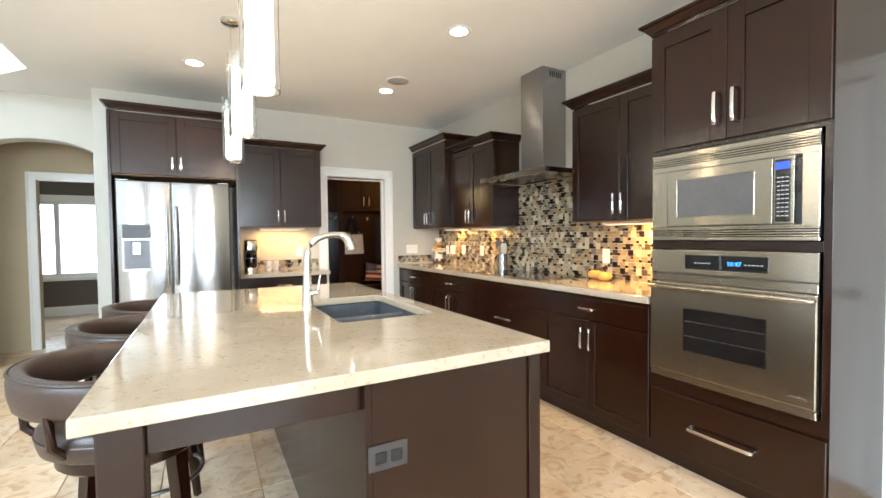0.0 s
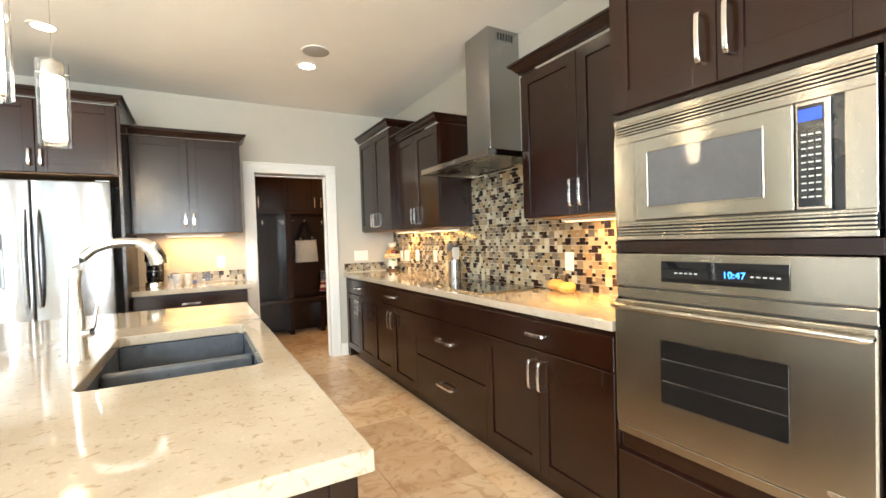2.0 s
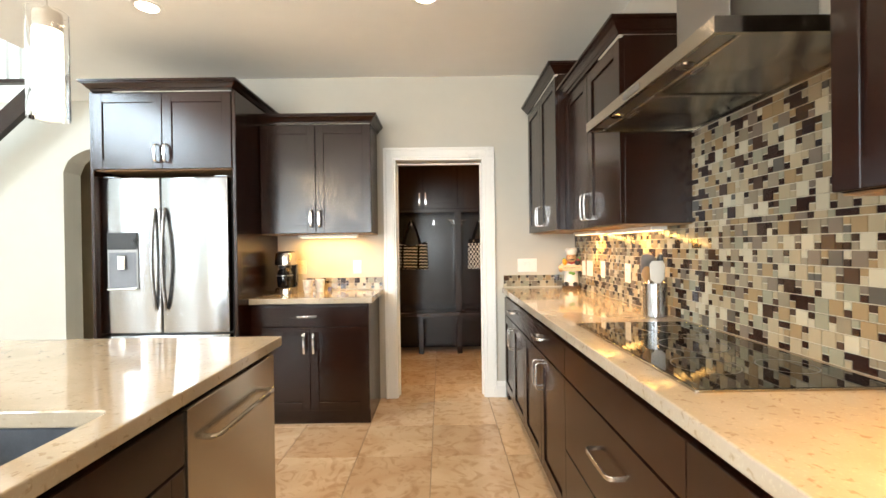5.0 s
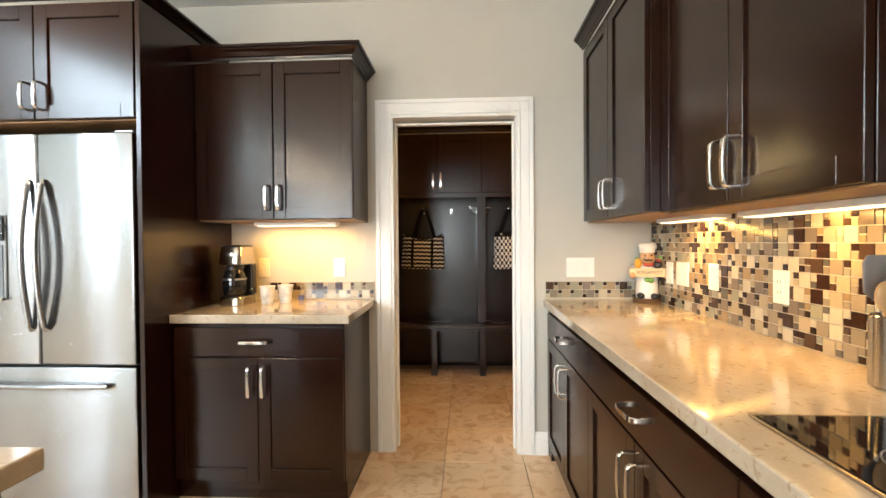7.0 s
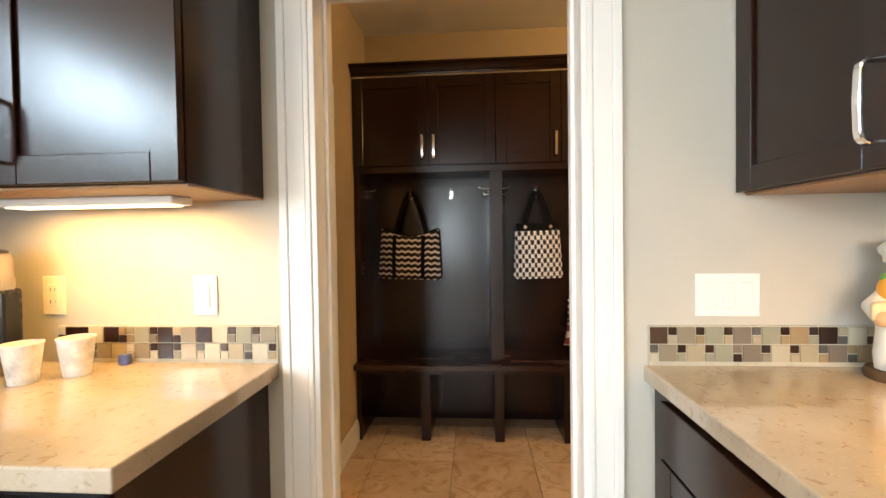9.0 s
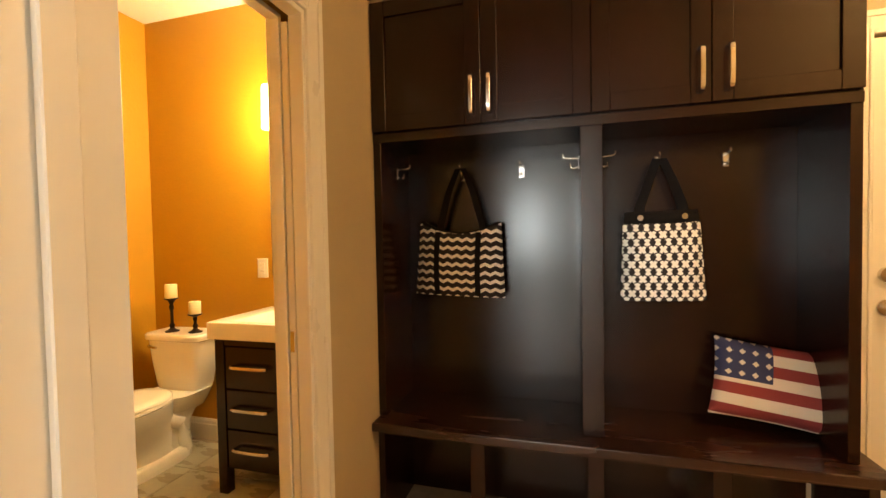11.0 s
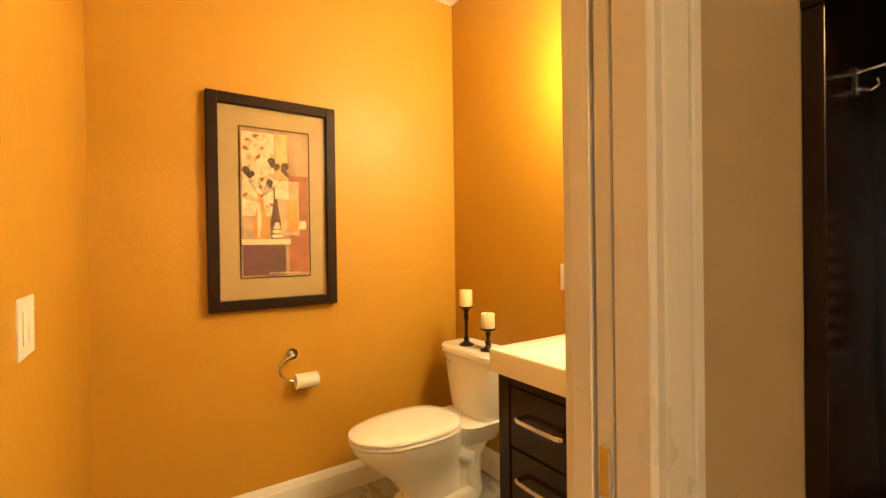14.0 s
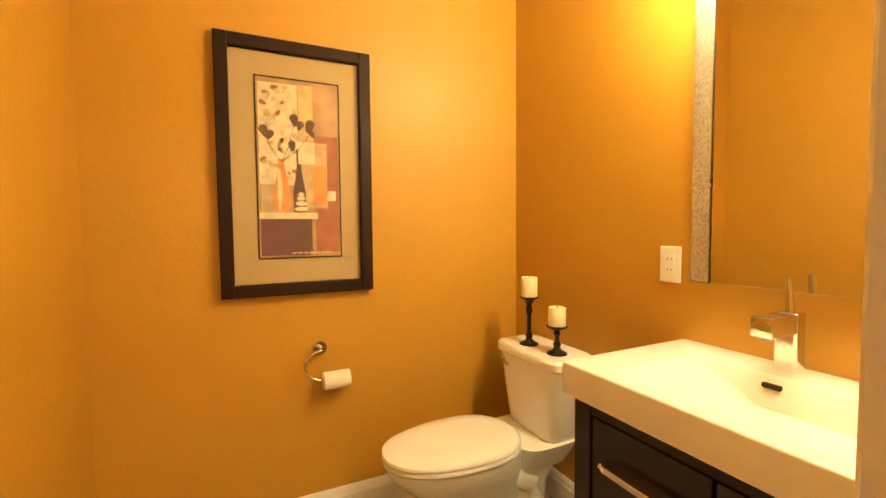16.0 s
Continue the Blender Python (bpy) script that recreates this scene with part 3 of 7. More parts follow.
panel_door("door_1", facing("x", 2.76), DOOR_E[0] + 0.001, DOOR_E[1] - 0.001, 2.036, "white painted panel door, closed", DOOR_E[1] - 0.07)
dx = panel_door("door_2", facing("y", 6.995), EXT[0] + 0.001, EXT[1] - 0.001, 2.04, "cream painted outside door, closed", EXT[0] + 0.06)
part("deadbolt", tube([(EXT[0] + 0.06, 6.995, 1.11), (EXT[0] + 0.06, 6.975, 1.11)], 0.03, 20), CHROME, dx, "round nickel deadbolt", 40)
# pocket door edge inside its slot, with the latch plate
pd = structure("door_3", box((0.824, 6.1085, 0.01), (0.850, 6.85, 2.0), 0.002), TRIM, "white pocket door slid into the wall", "door")
st = tagged(link("strike_plate", box((0.8285, 6.1055, 0.92), (0.8455, 6.1083, 0.99), 0.001), CHROME), "small satin nickel latch plate on the pocket door edge", "latch")
# stair and rail in the ceiling opening
stairs = thing("staircase", (-3.4, 5.3, 0), "dark wood stair side with white balusters in the ceiling opening", "staircase")
bm = bmesh.new()
side = [(-1.90, 2.695), (-4.95, 0.0), (-4.95, 0.15), (-2.02, 2.795), (-1.90, 2.795)]
rings = [[bm.verts.new((x, y, z)) for x, z in side] for y in (5.27, 5.33)]
for k in range(5):
    bm.faces.new((rings[0][k], rings[0][(k + 1) % 5], rings[1][(k + 1) % 5], rings[1][k]))
bm.faces.new(rings[0])
bm.faces.new(list(reversed(rings[1])))
part("stringer", bm, WOOD, stairs, "dark wood stair stringer")
part("newel", box((-1.962, 5.262, 2.796), (-1.892, 5.338, 3.85), 0.006), WOOD, stairs, "dark wood newel post")
part("bottom_rail", box((-3.6, 5.265, 2.7955), (-1.963, 5.335, 2.83), 0.004), WOOD, stairs, "dark wood bottom rail")
part("handrail", tube([(-3.6, 5.3, 3.75), (-1.965, 5.3, 3.75)], 0.035, 10), WOOD, stairs, "dark wood handrail", 40)
for k in range(14):
    part("baluster", box((-2.05 - k * 0.115, 5.282, 2.8305), (-2.015 - k * 0.115, 5.318, 3.73), 0.002), TRIM, stairs, "white square baluster")

# ---- kitchen cabinets ----
def carcass(parent, lo, hi, name="body", material=None):
    return part(name, box(lo, hi, 0.0015), material or WOOD, parent)


def base_unit(y0, y1, kind, label):
    f = facing("x", 2.145)
    t = thing("base_cabinet", (2.45, (y0 + y1) / 2, 0), label, "cabinet", "base cabinets along the wall")
    carcass(t, (2.147, y0 + 0.0005, 0.105), (2.75, y1 - 0.0005, 0.890))
    part("toe_kick", box((2.20, y0 + 0.0005, 0.0), (2.74, y1 - 0.0005, 0.105)), WOOD, t, "recessed dark toe kick")
    m = (y0 + y1) / 2
    if kind == "bank":
        shaker(t, f, y0, y1, 0.725, 0.868, name="drawer_front", slab=True)
        for z0, z1 in ((0.415, 0.72), (0.112, 0.41)):
            d = shaker(t, f, y0, y1, z0, z1, name="drawer_front", slab=True)
            pull(d, facing("x", 2.125), m, (z0 + z1) / 2 + 0.02, 0.20, False)
    else:
        d = shaker(t, f, y0, y1, 0.725, 0.868, name="drawer_front", slab=True)
        pull(d, facing("x", 2.125), m, 0.80, 0.12, False)
        a = shaker(t, f, y0, m, 0.112, 0.72)
        b = shaker(t, f, m, y1, 0.112, 0.72)
        pull(a, facing("x", 2.125), m - 0.035, 0.60, 0.14)
        pull(b, facing("x", 2.125), m + 0.035, 0.60, 0.14)
    return t


base_unit(1.442, 2.345, "doors", "espresso wood base cabinet with one drawer and two doors")
base_unit(2.345, 3.265, "bank", "espresso wood drawer base below the cooktop")
base_unit(3.265, 4.185, "doors", "espresso wood base cabinet with one drawer and two doors")
base_unit(4.185, 5.025, "doors", "espresso wood base cabinet at the wall end of the run")
fl = tagged(link("filler_strip", box((2.147, 5.026, 0.0), (2.75, 5.108, 0.890), 0.001), WOOD), "espresso wood filler strip between cabinet and wall", "filler")


def countertop(name, lo, hi, label):
    t = thing(name, ((lo[0] + hi[0]) / 2, (lo[1] + hi[1]) / 2, lo[2]), label, "countertop")
    part("slab", box(lo, hi, 0.004, 2), QUARTZ, t)
    return t


countertop("kitchen_countertop", (2.118, 1.442, 0.8905), (2.748, 5.108, 0.932), "polished cream quartz countertop on the base cabinets")

tower = thing("oven_tower", (2.45, 1.04, 0), "tall espresso wood oven cabinet with built-in microwave and oven", "cabinet")
TY0, TY1 = 0.632, 1.440
for nm, (lo, hi) in zip(("side_panel", "side_panel", "upper_box", "shelf", "drawer_box", "back_panel"), [((2.152, TY0, 0.105), (2.75, TY0 + 0.03, 2.39)), ((2.152, TY1 - 0.012, 0.105), (2.75, TY1, 2.39)), ((2.152, TY0 + 0.03, 1.725), (2.75, TY1 - 0.012, 2.39)),
                    ((2.152, TY0 + 0.03, 1.208), (2.75, TY1 - 0.012, 1.252)), ((2.152, TY0 + 0.03, 0.105), (2.75, TY1 - 0.012, 0.50)), ((2.60, TY0 + 0.03, 0.50), (2.75, TY1 - 0.012, 1.725))]):
    part(nm, box(lo, hi, 0.001), WOOD, tower)
part("toe_kick", box((2.20, TY0, 0), (2.74, TY1, 0.105)), WOOD, tower)
ft = facing("x", 2.150)
ym = (TY0 + TY1) / 2
for a, b, s in ((TY0 + 0.004, ym, -1), (ym, TY1 - 0.004, 1)):
    d = shaker(tower, ft, a, b, 1.748, 2.375, 0.075)
    pull(d, facing("x", 2.13), ym + s * 0.042, 1.90, 0.16)
d = shaker(tower, ft, TY0 + 0.004, TY1 - 0.004, 0.112, 0.425, name="drawer_front", slab=True)
pull(d, facing("x", 2.13), ym + 0.015, 0.268, 0.31, False)
crown(tower, [((2.75, TY1), (0, 1)), ((2.15, TY1), (-1, 1)), ((2.15, TY0), (-1, -1)), ((2.75, TY0), (0, -1))], 2.39)

# microwave
mw = thing("microwave", (2.4, 1.045, 1.256), "stainless steel built-in microwave with a trim kit", "microwave")
MY0, MY1, MZ0, MZ1 = 0.668, 1.427, 1.256, 1.718
fm = facing("x", 2.148)
part("trim_frame", boxes([((MY0, 0, MZ0 + 0.069), (MY0 + 0.062, 0.016, MZ1 - 0.094)), ((MY1 - 0.090, 0, MZ0 + 0.069), (MY1, 0.016, MZ1 - 0.094)),
                          ((MY0, 0, MZ1 - 0.022), (MY1, 0.016, MZ1)), ((MY0, 0, MZ0), (MY1, 0.016, MZ0 + 0.016)),
                          ((MY0, 0, MZ0 + 0.060), (MY1, 0.016, MZ0 + 0.069)), ((MY0, 0, MZ1 - 0.094), (MY1, 0.016, MZ1 - 0.066))], 0.0015, fm), STEEL, mw)
for z0 in (MZ0 + 0.016, MZ1 - 0.065):
    for k in range(4):
        part("vent_slat", box((MY0 + 0.004, 0.002, z0 + 0.0025 + k * 0.0113), (MY1 - 0.004, 0.014, z0 + 0.0095 + k * 0.0113), 0.001, 1, fm), STEEL, mw)
    part("vent_backing", box((MY0 + 0.002, -0.004, z0), (MY1 - 0.002, 0.001, z0 + 0.043), 0, 1, fm), BLACK, mw)
part("body", box((MY0 + 0.01, -0.40, MZ0 + 0.02), (MY1 - 0.01, -0.005, MZ1 - 0.02), 0, 1, fm), STEEL_DK, mw)
WIN = (0.912, 1.275, 1.377, 1.572)
md = part("door", box((0.834, 0.0, 1.328), (1.333, 0.026, 1.621), 0.004, 2, fm), STEEL, mw)
part("window", box((WIN[0], 0.0265, WIN[2]), (WIN[1], 0.028, WIN[3]), 0.001, 1, fm), MW_WIN, md, "grey mesh window")
part("window_surround", boxes([((WIN[0] - 0.006, 0.0262, WIN[2] - 0.006), (WIN[1] + 0.006, 0.029, WIN[2] - 0.0005)), ((WIN[0] - 0.006, 0.0262, WIN[3] + 0.0005), (WIN[1] + 0.006, 0.029, WIN[3] + 0.006)),
                               ((WIN[0] - 0.006, 0.0262, WIN[2]), (WIN[0] - 0.0005, 0.029, WIN[3])), ((WIN[1] + 0.0005, 0.0262, WIN[2]), (WIN[1] + 0.006, 0.029, WIN[3]))], 0.001, fm), STEEL, md)
cp = part("control_panel", box((0.753, 0.0, 1.328), (0.832, 0.026, 1.621), 0.004, 2, fm), STEEL, mw)
part("key_panel", box((0.767, 0.0265, 1.338), (0.824, 0.029, 1.609), 0.001, 1, fm), BLACK, cp, "black key panel")
part("display", box((0.770, 0.0292, 1.566), (0.821, 0.031, 1.598), 0.0005, 1, fm), LED_BLUE, cp, "blue lit display")
KEY = mat("pale_key_print", (0.5, 0.5, 0.5), 0.5)
for r in range(10):
    part("key_row", boxes([((0.773 + c * 0.016, 0.0292, 1.362 + r * 0.0185), (0.784 + c * 0.016, 0.0298, 1.366 + r * 0.0185)) for c in range(3)], 0, fm), KEY, cp)
part("gap", box((0.731, -0.003, 1.326), (0.752, 0.012, 1.623), 0, 1, fm), BLACK, mw)

# wall oven
ov = thing("wall_oven", (2.4, 1.045, 0.505), "stainless steel built-in wall oven with a dark window", "oven")
OY0, OY1 = 0.666, 1.424
fo = facing("x", 2.148)
part("body", box((OY0 + 0.01, -0.42, 0.52), (OY1 - 0.01, -0.004, 1.20), 0, 1, fo), STEEL_DK, ov)
cpo = part("control_panel", box((OY0, 0, 1.080), (OY1, 0.022, 1.205), 0.003, 2, fo), STEEL, ov)
part("display_panel", box((0.847, 0.0225, 1.107), (1.231, 0.026, 1.180), 0.001, 1, fo), BLACK_GL, cpo, "black touch panel")
dig = bpy.data.curves.new("digits", 'FONT')
dig.body, dig.size, dig.extrude, dig.align_x, dig.align_y = "10:47", 0.030, 0.0004, 'CENTER', 'CENTER'
dig_me = bpy.data.meshes.new_from_object(new("digits_source", dig))
bpy.data.objects.remove(bpy.data.objects["digits_source"])
dig_me.materials.append(mat("clock_glow", (0.02, 0.2, 0.8), 0.4, emit=3.5, emit_colour=(0.05, 0.40, 1.0)))
dg = new("clock_digits", dig_me)
dg.parent = cpo
dg.matrix_world = pose(2.1208, 0.991, 1.141, 90, 0, -90)
for k in range(10):
    u = 0.868 + (k % 5) * 0.017 + (0.235 if k >= 5 else 0)
    part("key_mark", box((u, 0.0261, 1.138), (u + 0.010, 0.0264, 1.142), 0, 1, fo), KEY, cpo)
part("trim_strip", box((OY0 + 0.002, 0, 1.035), (OY1 - 0.002, 0.020, 1.074), 0.002, 1, fo), STEEL, ov)
od = part("door", box((OY0, 0, 0.545), (OY1, 0.035, 1.030), 0.005, 2, fo), STEEL, ov)
part("window", box((0.847, 0.0355, 0.677), (1.232, 0.038, 0.901), 0.001, 1, fo), DARK_WIN, od, "dark oven window")
for z in (0.755, 0.832):
    part("oven_rack", box((0.852, 0.0375, z), (1.226, 0.0386, z + 0.003), 0, 1, fo), STEEL_DK, od, "oven rack behind the glass")
part("handle", tube([fo(OY0 + 0.012, 0.035, 1.006), fo(OY0 + 0.012, 0.062, 1.006), fo(OY0 + 0.02, 0.070, 1.006), fo(OY1 - 0.02, 0.070, 1.006), fo(OY1 - 0.012, 0.062, 1.006), fo(OY1 - 0.012, 0.035, 1.006)], 0.011, 12), STEEL, od, "wide steel bar handle", 40)
part("badge", box((OY0 + 0.03, 0.0352, 0.575), (OY0 + 0.10, 0.037, 0.588), 0.001, 1, fo), CHROME, od, "small metal badge")
part("bottom_trim", box((OY0, 0, 0.505), (OY1, 0.030, 0.540), 0.003, 1, fo), STEEL, ov)


def upper_unit(name, axis, c, depth, u0, u1, z0, z1, label, group, handle_len=0.13, mould=True, ends=(True, True), lift=0.12):
    f = facing(axis, c)
    mid = (u0 + u1) / 2
    t = thing(name, (*f(mid, -depth / 2, z0)[:2], z0), label, "cabinet", group)
    part("body", box((u0 + 0.0005, -depth, z0 + 0.006), (u1 - 0.0005, -0.002, z1), 0.0015, 1, f), WOOD, t)
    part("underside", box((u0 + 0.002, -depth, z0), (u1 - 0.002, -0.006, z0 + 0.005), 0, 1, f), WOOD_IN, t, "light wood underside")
    for a, b, s in ((u0, mid, -1), (mid, u1, 1)):
        d = shaker(t, f, a + 0.001, b - 0.001, z0 + 0.006, z1 - 0.012, 0.062)
        pull(d, lambda u, n, z, f=f: f(u, n + 0.02, z), mid + s * 0.032, z0 + lift, handle_len)
    if mould:
        if axis == "x":
            pts = []
            pts += [((c + depth, u1), (0, 1)), ((c - 0.02, u1), (-1, 1))] if ends[1] else [((c - 0.02, u1), (-1, 0))]
            pts += [((c - 0.02, u0), (-1, -1)), ((c + depth, u0), (0, -1))] if ends[0] else [((c - 0.02, u0), (-1, 0))]
        else:
            pts = []
            pts += [((u0, c + depth), (-1, 0)), ((u0, c - 0.02), (-1, -1))] if ends[0] else [((u0, c - 0.02), (0, -1))]
            pts += [((u1, c - 0.02), (1, -1)), ((u1, c + depth), (1, 0))] if ends[1] else [((u1, c - 0.02), (0, -1))]
        crown(t, pts, z1)
    return t


G = "espresso wall cabinets"
upper_unit("wall_cabinet", "x", 2.435, 0.314, 1.442, 2.315, 1.385, 2.25, "espresso wood wall cabinet beside the oven tower", G, 0.14, ends=(False, True))
upper_unit("wall_cabinet", "x", 2.435, 0.314, 3.365, 4.225, 1.378, 2.235, "espresso wood wall cabinet beside the range hood", G, 0.14, ends=(True, False))
upper_unit("wall_cabinet", "x", 2.375, 0.374, 4.227, 5.108, 1.385, 2.40, "deeper and taller espresso wood corner wall cabinet", G, 0.14, ends=(True, False))
upper_unit("wall_cabinet", "y", 4.775, 0.334, 0.212, 1.066, 1.40, 2.25, "espresso wood wall cabinet above the coffee counter", G, 0.13, ends=(False, True))
fc = upper_unit("refrigerator_cabinet", "y", 4.385, 0.724, -0.755, 0.186, 1.84, 2.375, "espresso wood cabinet above the refrigerator with tall side panel", "", 0.12, ends=(True, True), lift=0.11)
part("side_panel", box((0.187, 4.372, 0.0), (0.210, 5.109, 2.375), 0.0015), WOOD, fc, "full-height dark side panel")
part("side_panel", box((-0.779, 4.372, 0.0), (-0.756, 5.109, 2.375), 0.0015), WOOD, fc, "full-height dark side panel")

# coffee corner base
cb = thing("coffee_cabinet", (0.65, 4.8, 0), "espresso wood base cabinet with drawer and two doors", "cabinet")
part("body", box((0.212, 4.572, 0.105), (1.066, 5.109, 0.890), 0.0015), WOOD, cb)
part("toe_kick", box((0.212, 4.60, 0.0), (1.066, 5.109, 0.105)), WOOD, cb)
fcb = facing("y", 4.57)
d = shaker(cb, fcb, 0.216, 1.064, 0.725, 0.868, name="drawer_front", slab=True)
pull(d, facing("y", 4.55), 0.63, 0.80, 0.15, False)
for a, b, s in ((0.216, 0.64, -1), (0.64, 1.064, 1)):
    d = shaker(cb, fcb, a, b, 0.112, 0.72)
    pull(d, facing("y", 4.55), 0.64 + s * 0.034, 0.605, 0.15)
countertop("coffee_countertop", (0.211, 4.530, 0.8905), (1.10, 5.109, 0.932), "polished cream quartz top of the coffee cabinet")

# refrigerator
fr = thing("refrigerator", (-0.27, 4.75, 0), "stainless steel french-door refrigerator with an ice dispenser", "refrigerator")
FX0, FX1, FY = -0.752, 0.130, 4.42
part("body", box((FX0 + 0.004, FY + 0.065, 0.02), (FX1 - 0.004, 5.09, 1.785), 0.004), STEEL_DK, fr, "grey cabinet body")
ff = facing("y", FY + 0.06)
XM = -0.338
dl = part("door", box((FX0, 0.0, 0.715), (XM - 0.003, 0.06, 1.80), 0.010, 3, ff), STEEL_V, fr, "", 35)
dr = part("door", box((XM + 0.003, 0.0, 0.715), (FX1, 0.06, 1.80), 0.010, 3, ff), STEEL_V, fr, "", 35)
fz = part("freezer_drawer", box((FX0, 0.0, 0.07), (FX1, 0.06, 0.705), 0.010, 3, ff), STEEL_V, fr, "", 35)
for u, d in ((XM - 0.035, dl), (XM + 0.035, dr)):
    pts = [ff(u, 0.06, 0.88)] + [ff(u, 0.075 + 0.035 * math.sin(math.pi * k / 10), 0.90 + 0.066 * k) for k in range(11)] + [ff(u, 0.06, 1.58)]
    part("handle", tube(pts, 0.013, 12), STEEL_V, d, "curved steel bar handle", 40)
part("handle", tube([ff(FX0 + 0.08, 0.06, 0.625)] + [ff(FX0 + 0.08 + 0.068 * k, 0.085 + 0.02 * math.sin(math.pi * k / 10), 0.625) for k in range(11)] + [ff(FX0 + 0.76, 0.06, 0.625)], 0.013, 12), STEEL_V, fz, "long steel drawer handle", 40)
dp = part("dispenser", box((-0.707, 0.0605, 1.02), (-0.492, 0.066, 1.42), 0.004, 1, ff), STEEL_DK, dl, "grey ice and water dispenser")
part("dispenser_panel", box((-0.700, 0.0665, 1.30), (-0.499, 0.074, 1.415), 0.002, 1, ff), BLACK, dp, "black control panel")
part("dispenser_recess", box((-0.692, 0.0665, 1.035), (-0.507, 0.068, 1.28), 0.002, 1, ff), mat("dispenser_grey", (0.14, 0.15, 0.17), 0.4, vary=0.2, scale=5), dp, "grey recess")
part("dispenser_lip", box((-0.702, 0.0665, 1.02), (-0.497, 0.085, 1.034), 0.002, 1, ff), CHROME, dp)
part("paddle", box((-0.627, 0.069, 1.16), (-0.572, 0.085, 1.26), 0.004, 1, ff), CHROME, dp)
for u in (FX0 + 0.01, FX1 - 0.10):
    part("hinge_cover", box((u, -0.03, 1.786), (u + 0.09, 0.045, 1.81), 0.003, 1, ff), STEEL_DK, fr)

# island
isl = thing("kitchen_island", (0.6, 2.1, 0), "espresso wood kitchen island with sink, dishwasher and overhanging top", "island")
IX0, IX1, IY0, IY1 = -0.335, 0.941, 0.965, 3.200
BX0, BX1, BY0, BY1 = 0.295, 0.900, 1.00, 3.165
for nm, (lo, hi) in zip(("back_panel", "end_panel", "end_panel", "front_frame", "bottom_panel"), [((BX0, BY0, 0.0), (BX0 + 0.02, BY1, 0.892)), ((BX0 + 0.02, BY0, 0.0), (BX1, BY0 + 0.02, 0.892)), ((BX0 + 0.02, BY1 - 0.02, 0.0), (BX1, BY1, 0.892)),
                    ((BX1 - 0.022, BY0 + 0.02, 0.105), (BX1 - 0.002, BY1 - 0.02, 0.892)), ((BX0 + 0.02, BY0 + 0.02, 0.10), (BX1 - 0.03, BY1 - 0.02, 0.12))]):
    part(nm, box(lo, hi, 0.0015), WOOD, isl)
part("toe_kick", box((BX1 - 0.09, BY0 + 0.02, 0), (BX1 - 0.07, BY1 - 0.02, 0.105)), WOOD, isl)
part("corner_post", box((BX1 - 0.03, BY0 - 0.012, 0.0), (BX1 + 0.018, BY0 + 0.02, 0.890), 0.004), WOOD, isl, "dark corner post")
for y in (IY0 + 0.045, IY1 - 0.135):
    part("leg", box((-0.30, y, 0.0), (-0.21, y + 0.09, 0.892), 0.004), WOOD, isl, "square dark wood leg under the overhang")
for lo, hi in [((-0.21, IY0 + 0.07, 0.80), (BX0, IY0 + 0.09, 0.892)), ((-0.21, IY1 - 0.11, 0.80), (BX0, IY1 - 0.09, 0.892))]:
    part("apron", box(lo, hi, 0.002), WOOD, isl)
fi = lambda u, n, z: (BX1 + n, u, z)
fi2 = lambda u, n, z: (BX1 + 0.02 + n, u, z)
SX0, SX1, SY0, SY1 = 0.410, 0.852, 1.645, 2.395
for a, b in ((1.03, 1.62), (1.62, 2.56)):
    m = (a + b) / 2
    d = shaker(isl, fi, a, b, 0.725, 0.868, name="drawer_front", slab=True)
    for c0, c1, s in ((a, m, -1), (m, b, 1)):
        d = shaker(isl, fi, c0, c1, 0.112, 0.72)
        pull(d, fi2, m + s * 0.035, 0.60, 0.14)
dw = part("dishwasher", box((BX1 - 0.001, 2.572, 0.11), (BX1 + 0.022, 3.160, 0.868), 0.004, 2, None), STEEL, isl, "stainless steel dishwasher front")
part("handle", tube([(BX1 + 0.022, 2.66, 0.755), (BX1 + 0.05, 2.66, 0.755), (BX1 + 0.055, 2.67, 0.755), (BX1 + 0.055, 3.06, 0.755), (BX1 + 0.05, 3.07, 0.755), (BX1 + 0.022, 3.07, 0.755)], 0.009, 10), STEEL, dw, "steel bar handle", 40)
part("edge_strip", box((BX1 - 0.001, 2.560, 0.11), (BX1 + 0.026, 2.570, 0.868), 0.001), STEEL, isl, "bright steel edge strip")
op = part("outlet", box((0.300, BY0 - 0.007, 0.632), (0.420, BY0, 0.706), 0.003), mat("grey_brown_plastic", (0.04, 0.034, 0.034), 0.4, vary=0.2, scale=10), isl, "grey-brown outlet plate")
part("socket", boxes([((0.320, BY0 - 0.010, 0.652), (0.354, BY0 - 0.0072, 0.686)), ((0.366, BY0 - 0.010, 0.652), (0.400, BY0 - 0.0072, 0.686))], 0.002), BLACK, op)
# top with sink cut-out
it = thing("island_countertop", (0.29, 2.08, 0.8925), "polished cream quartz island top with an undermount sink", "countertop")


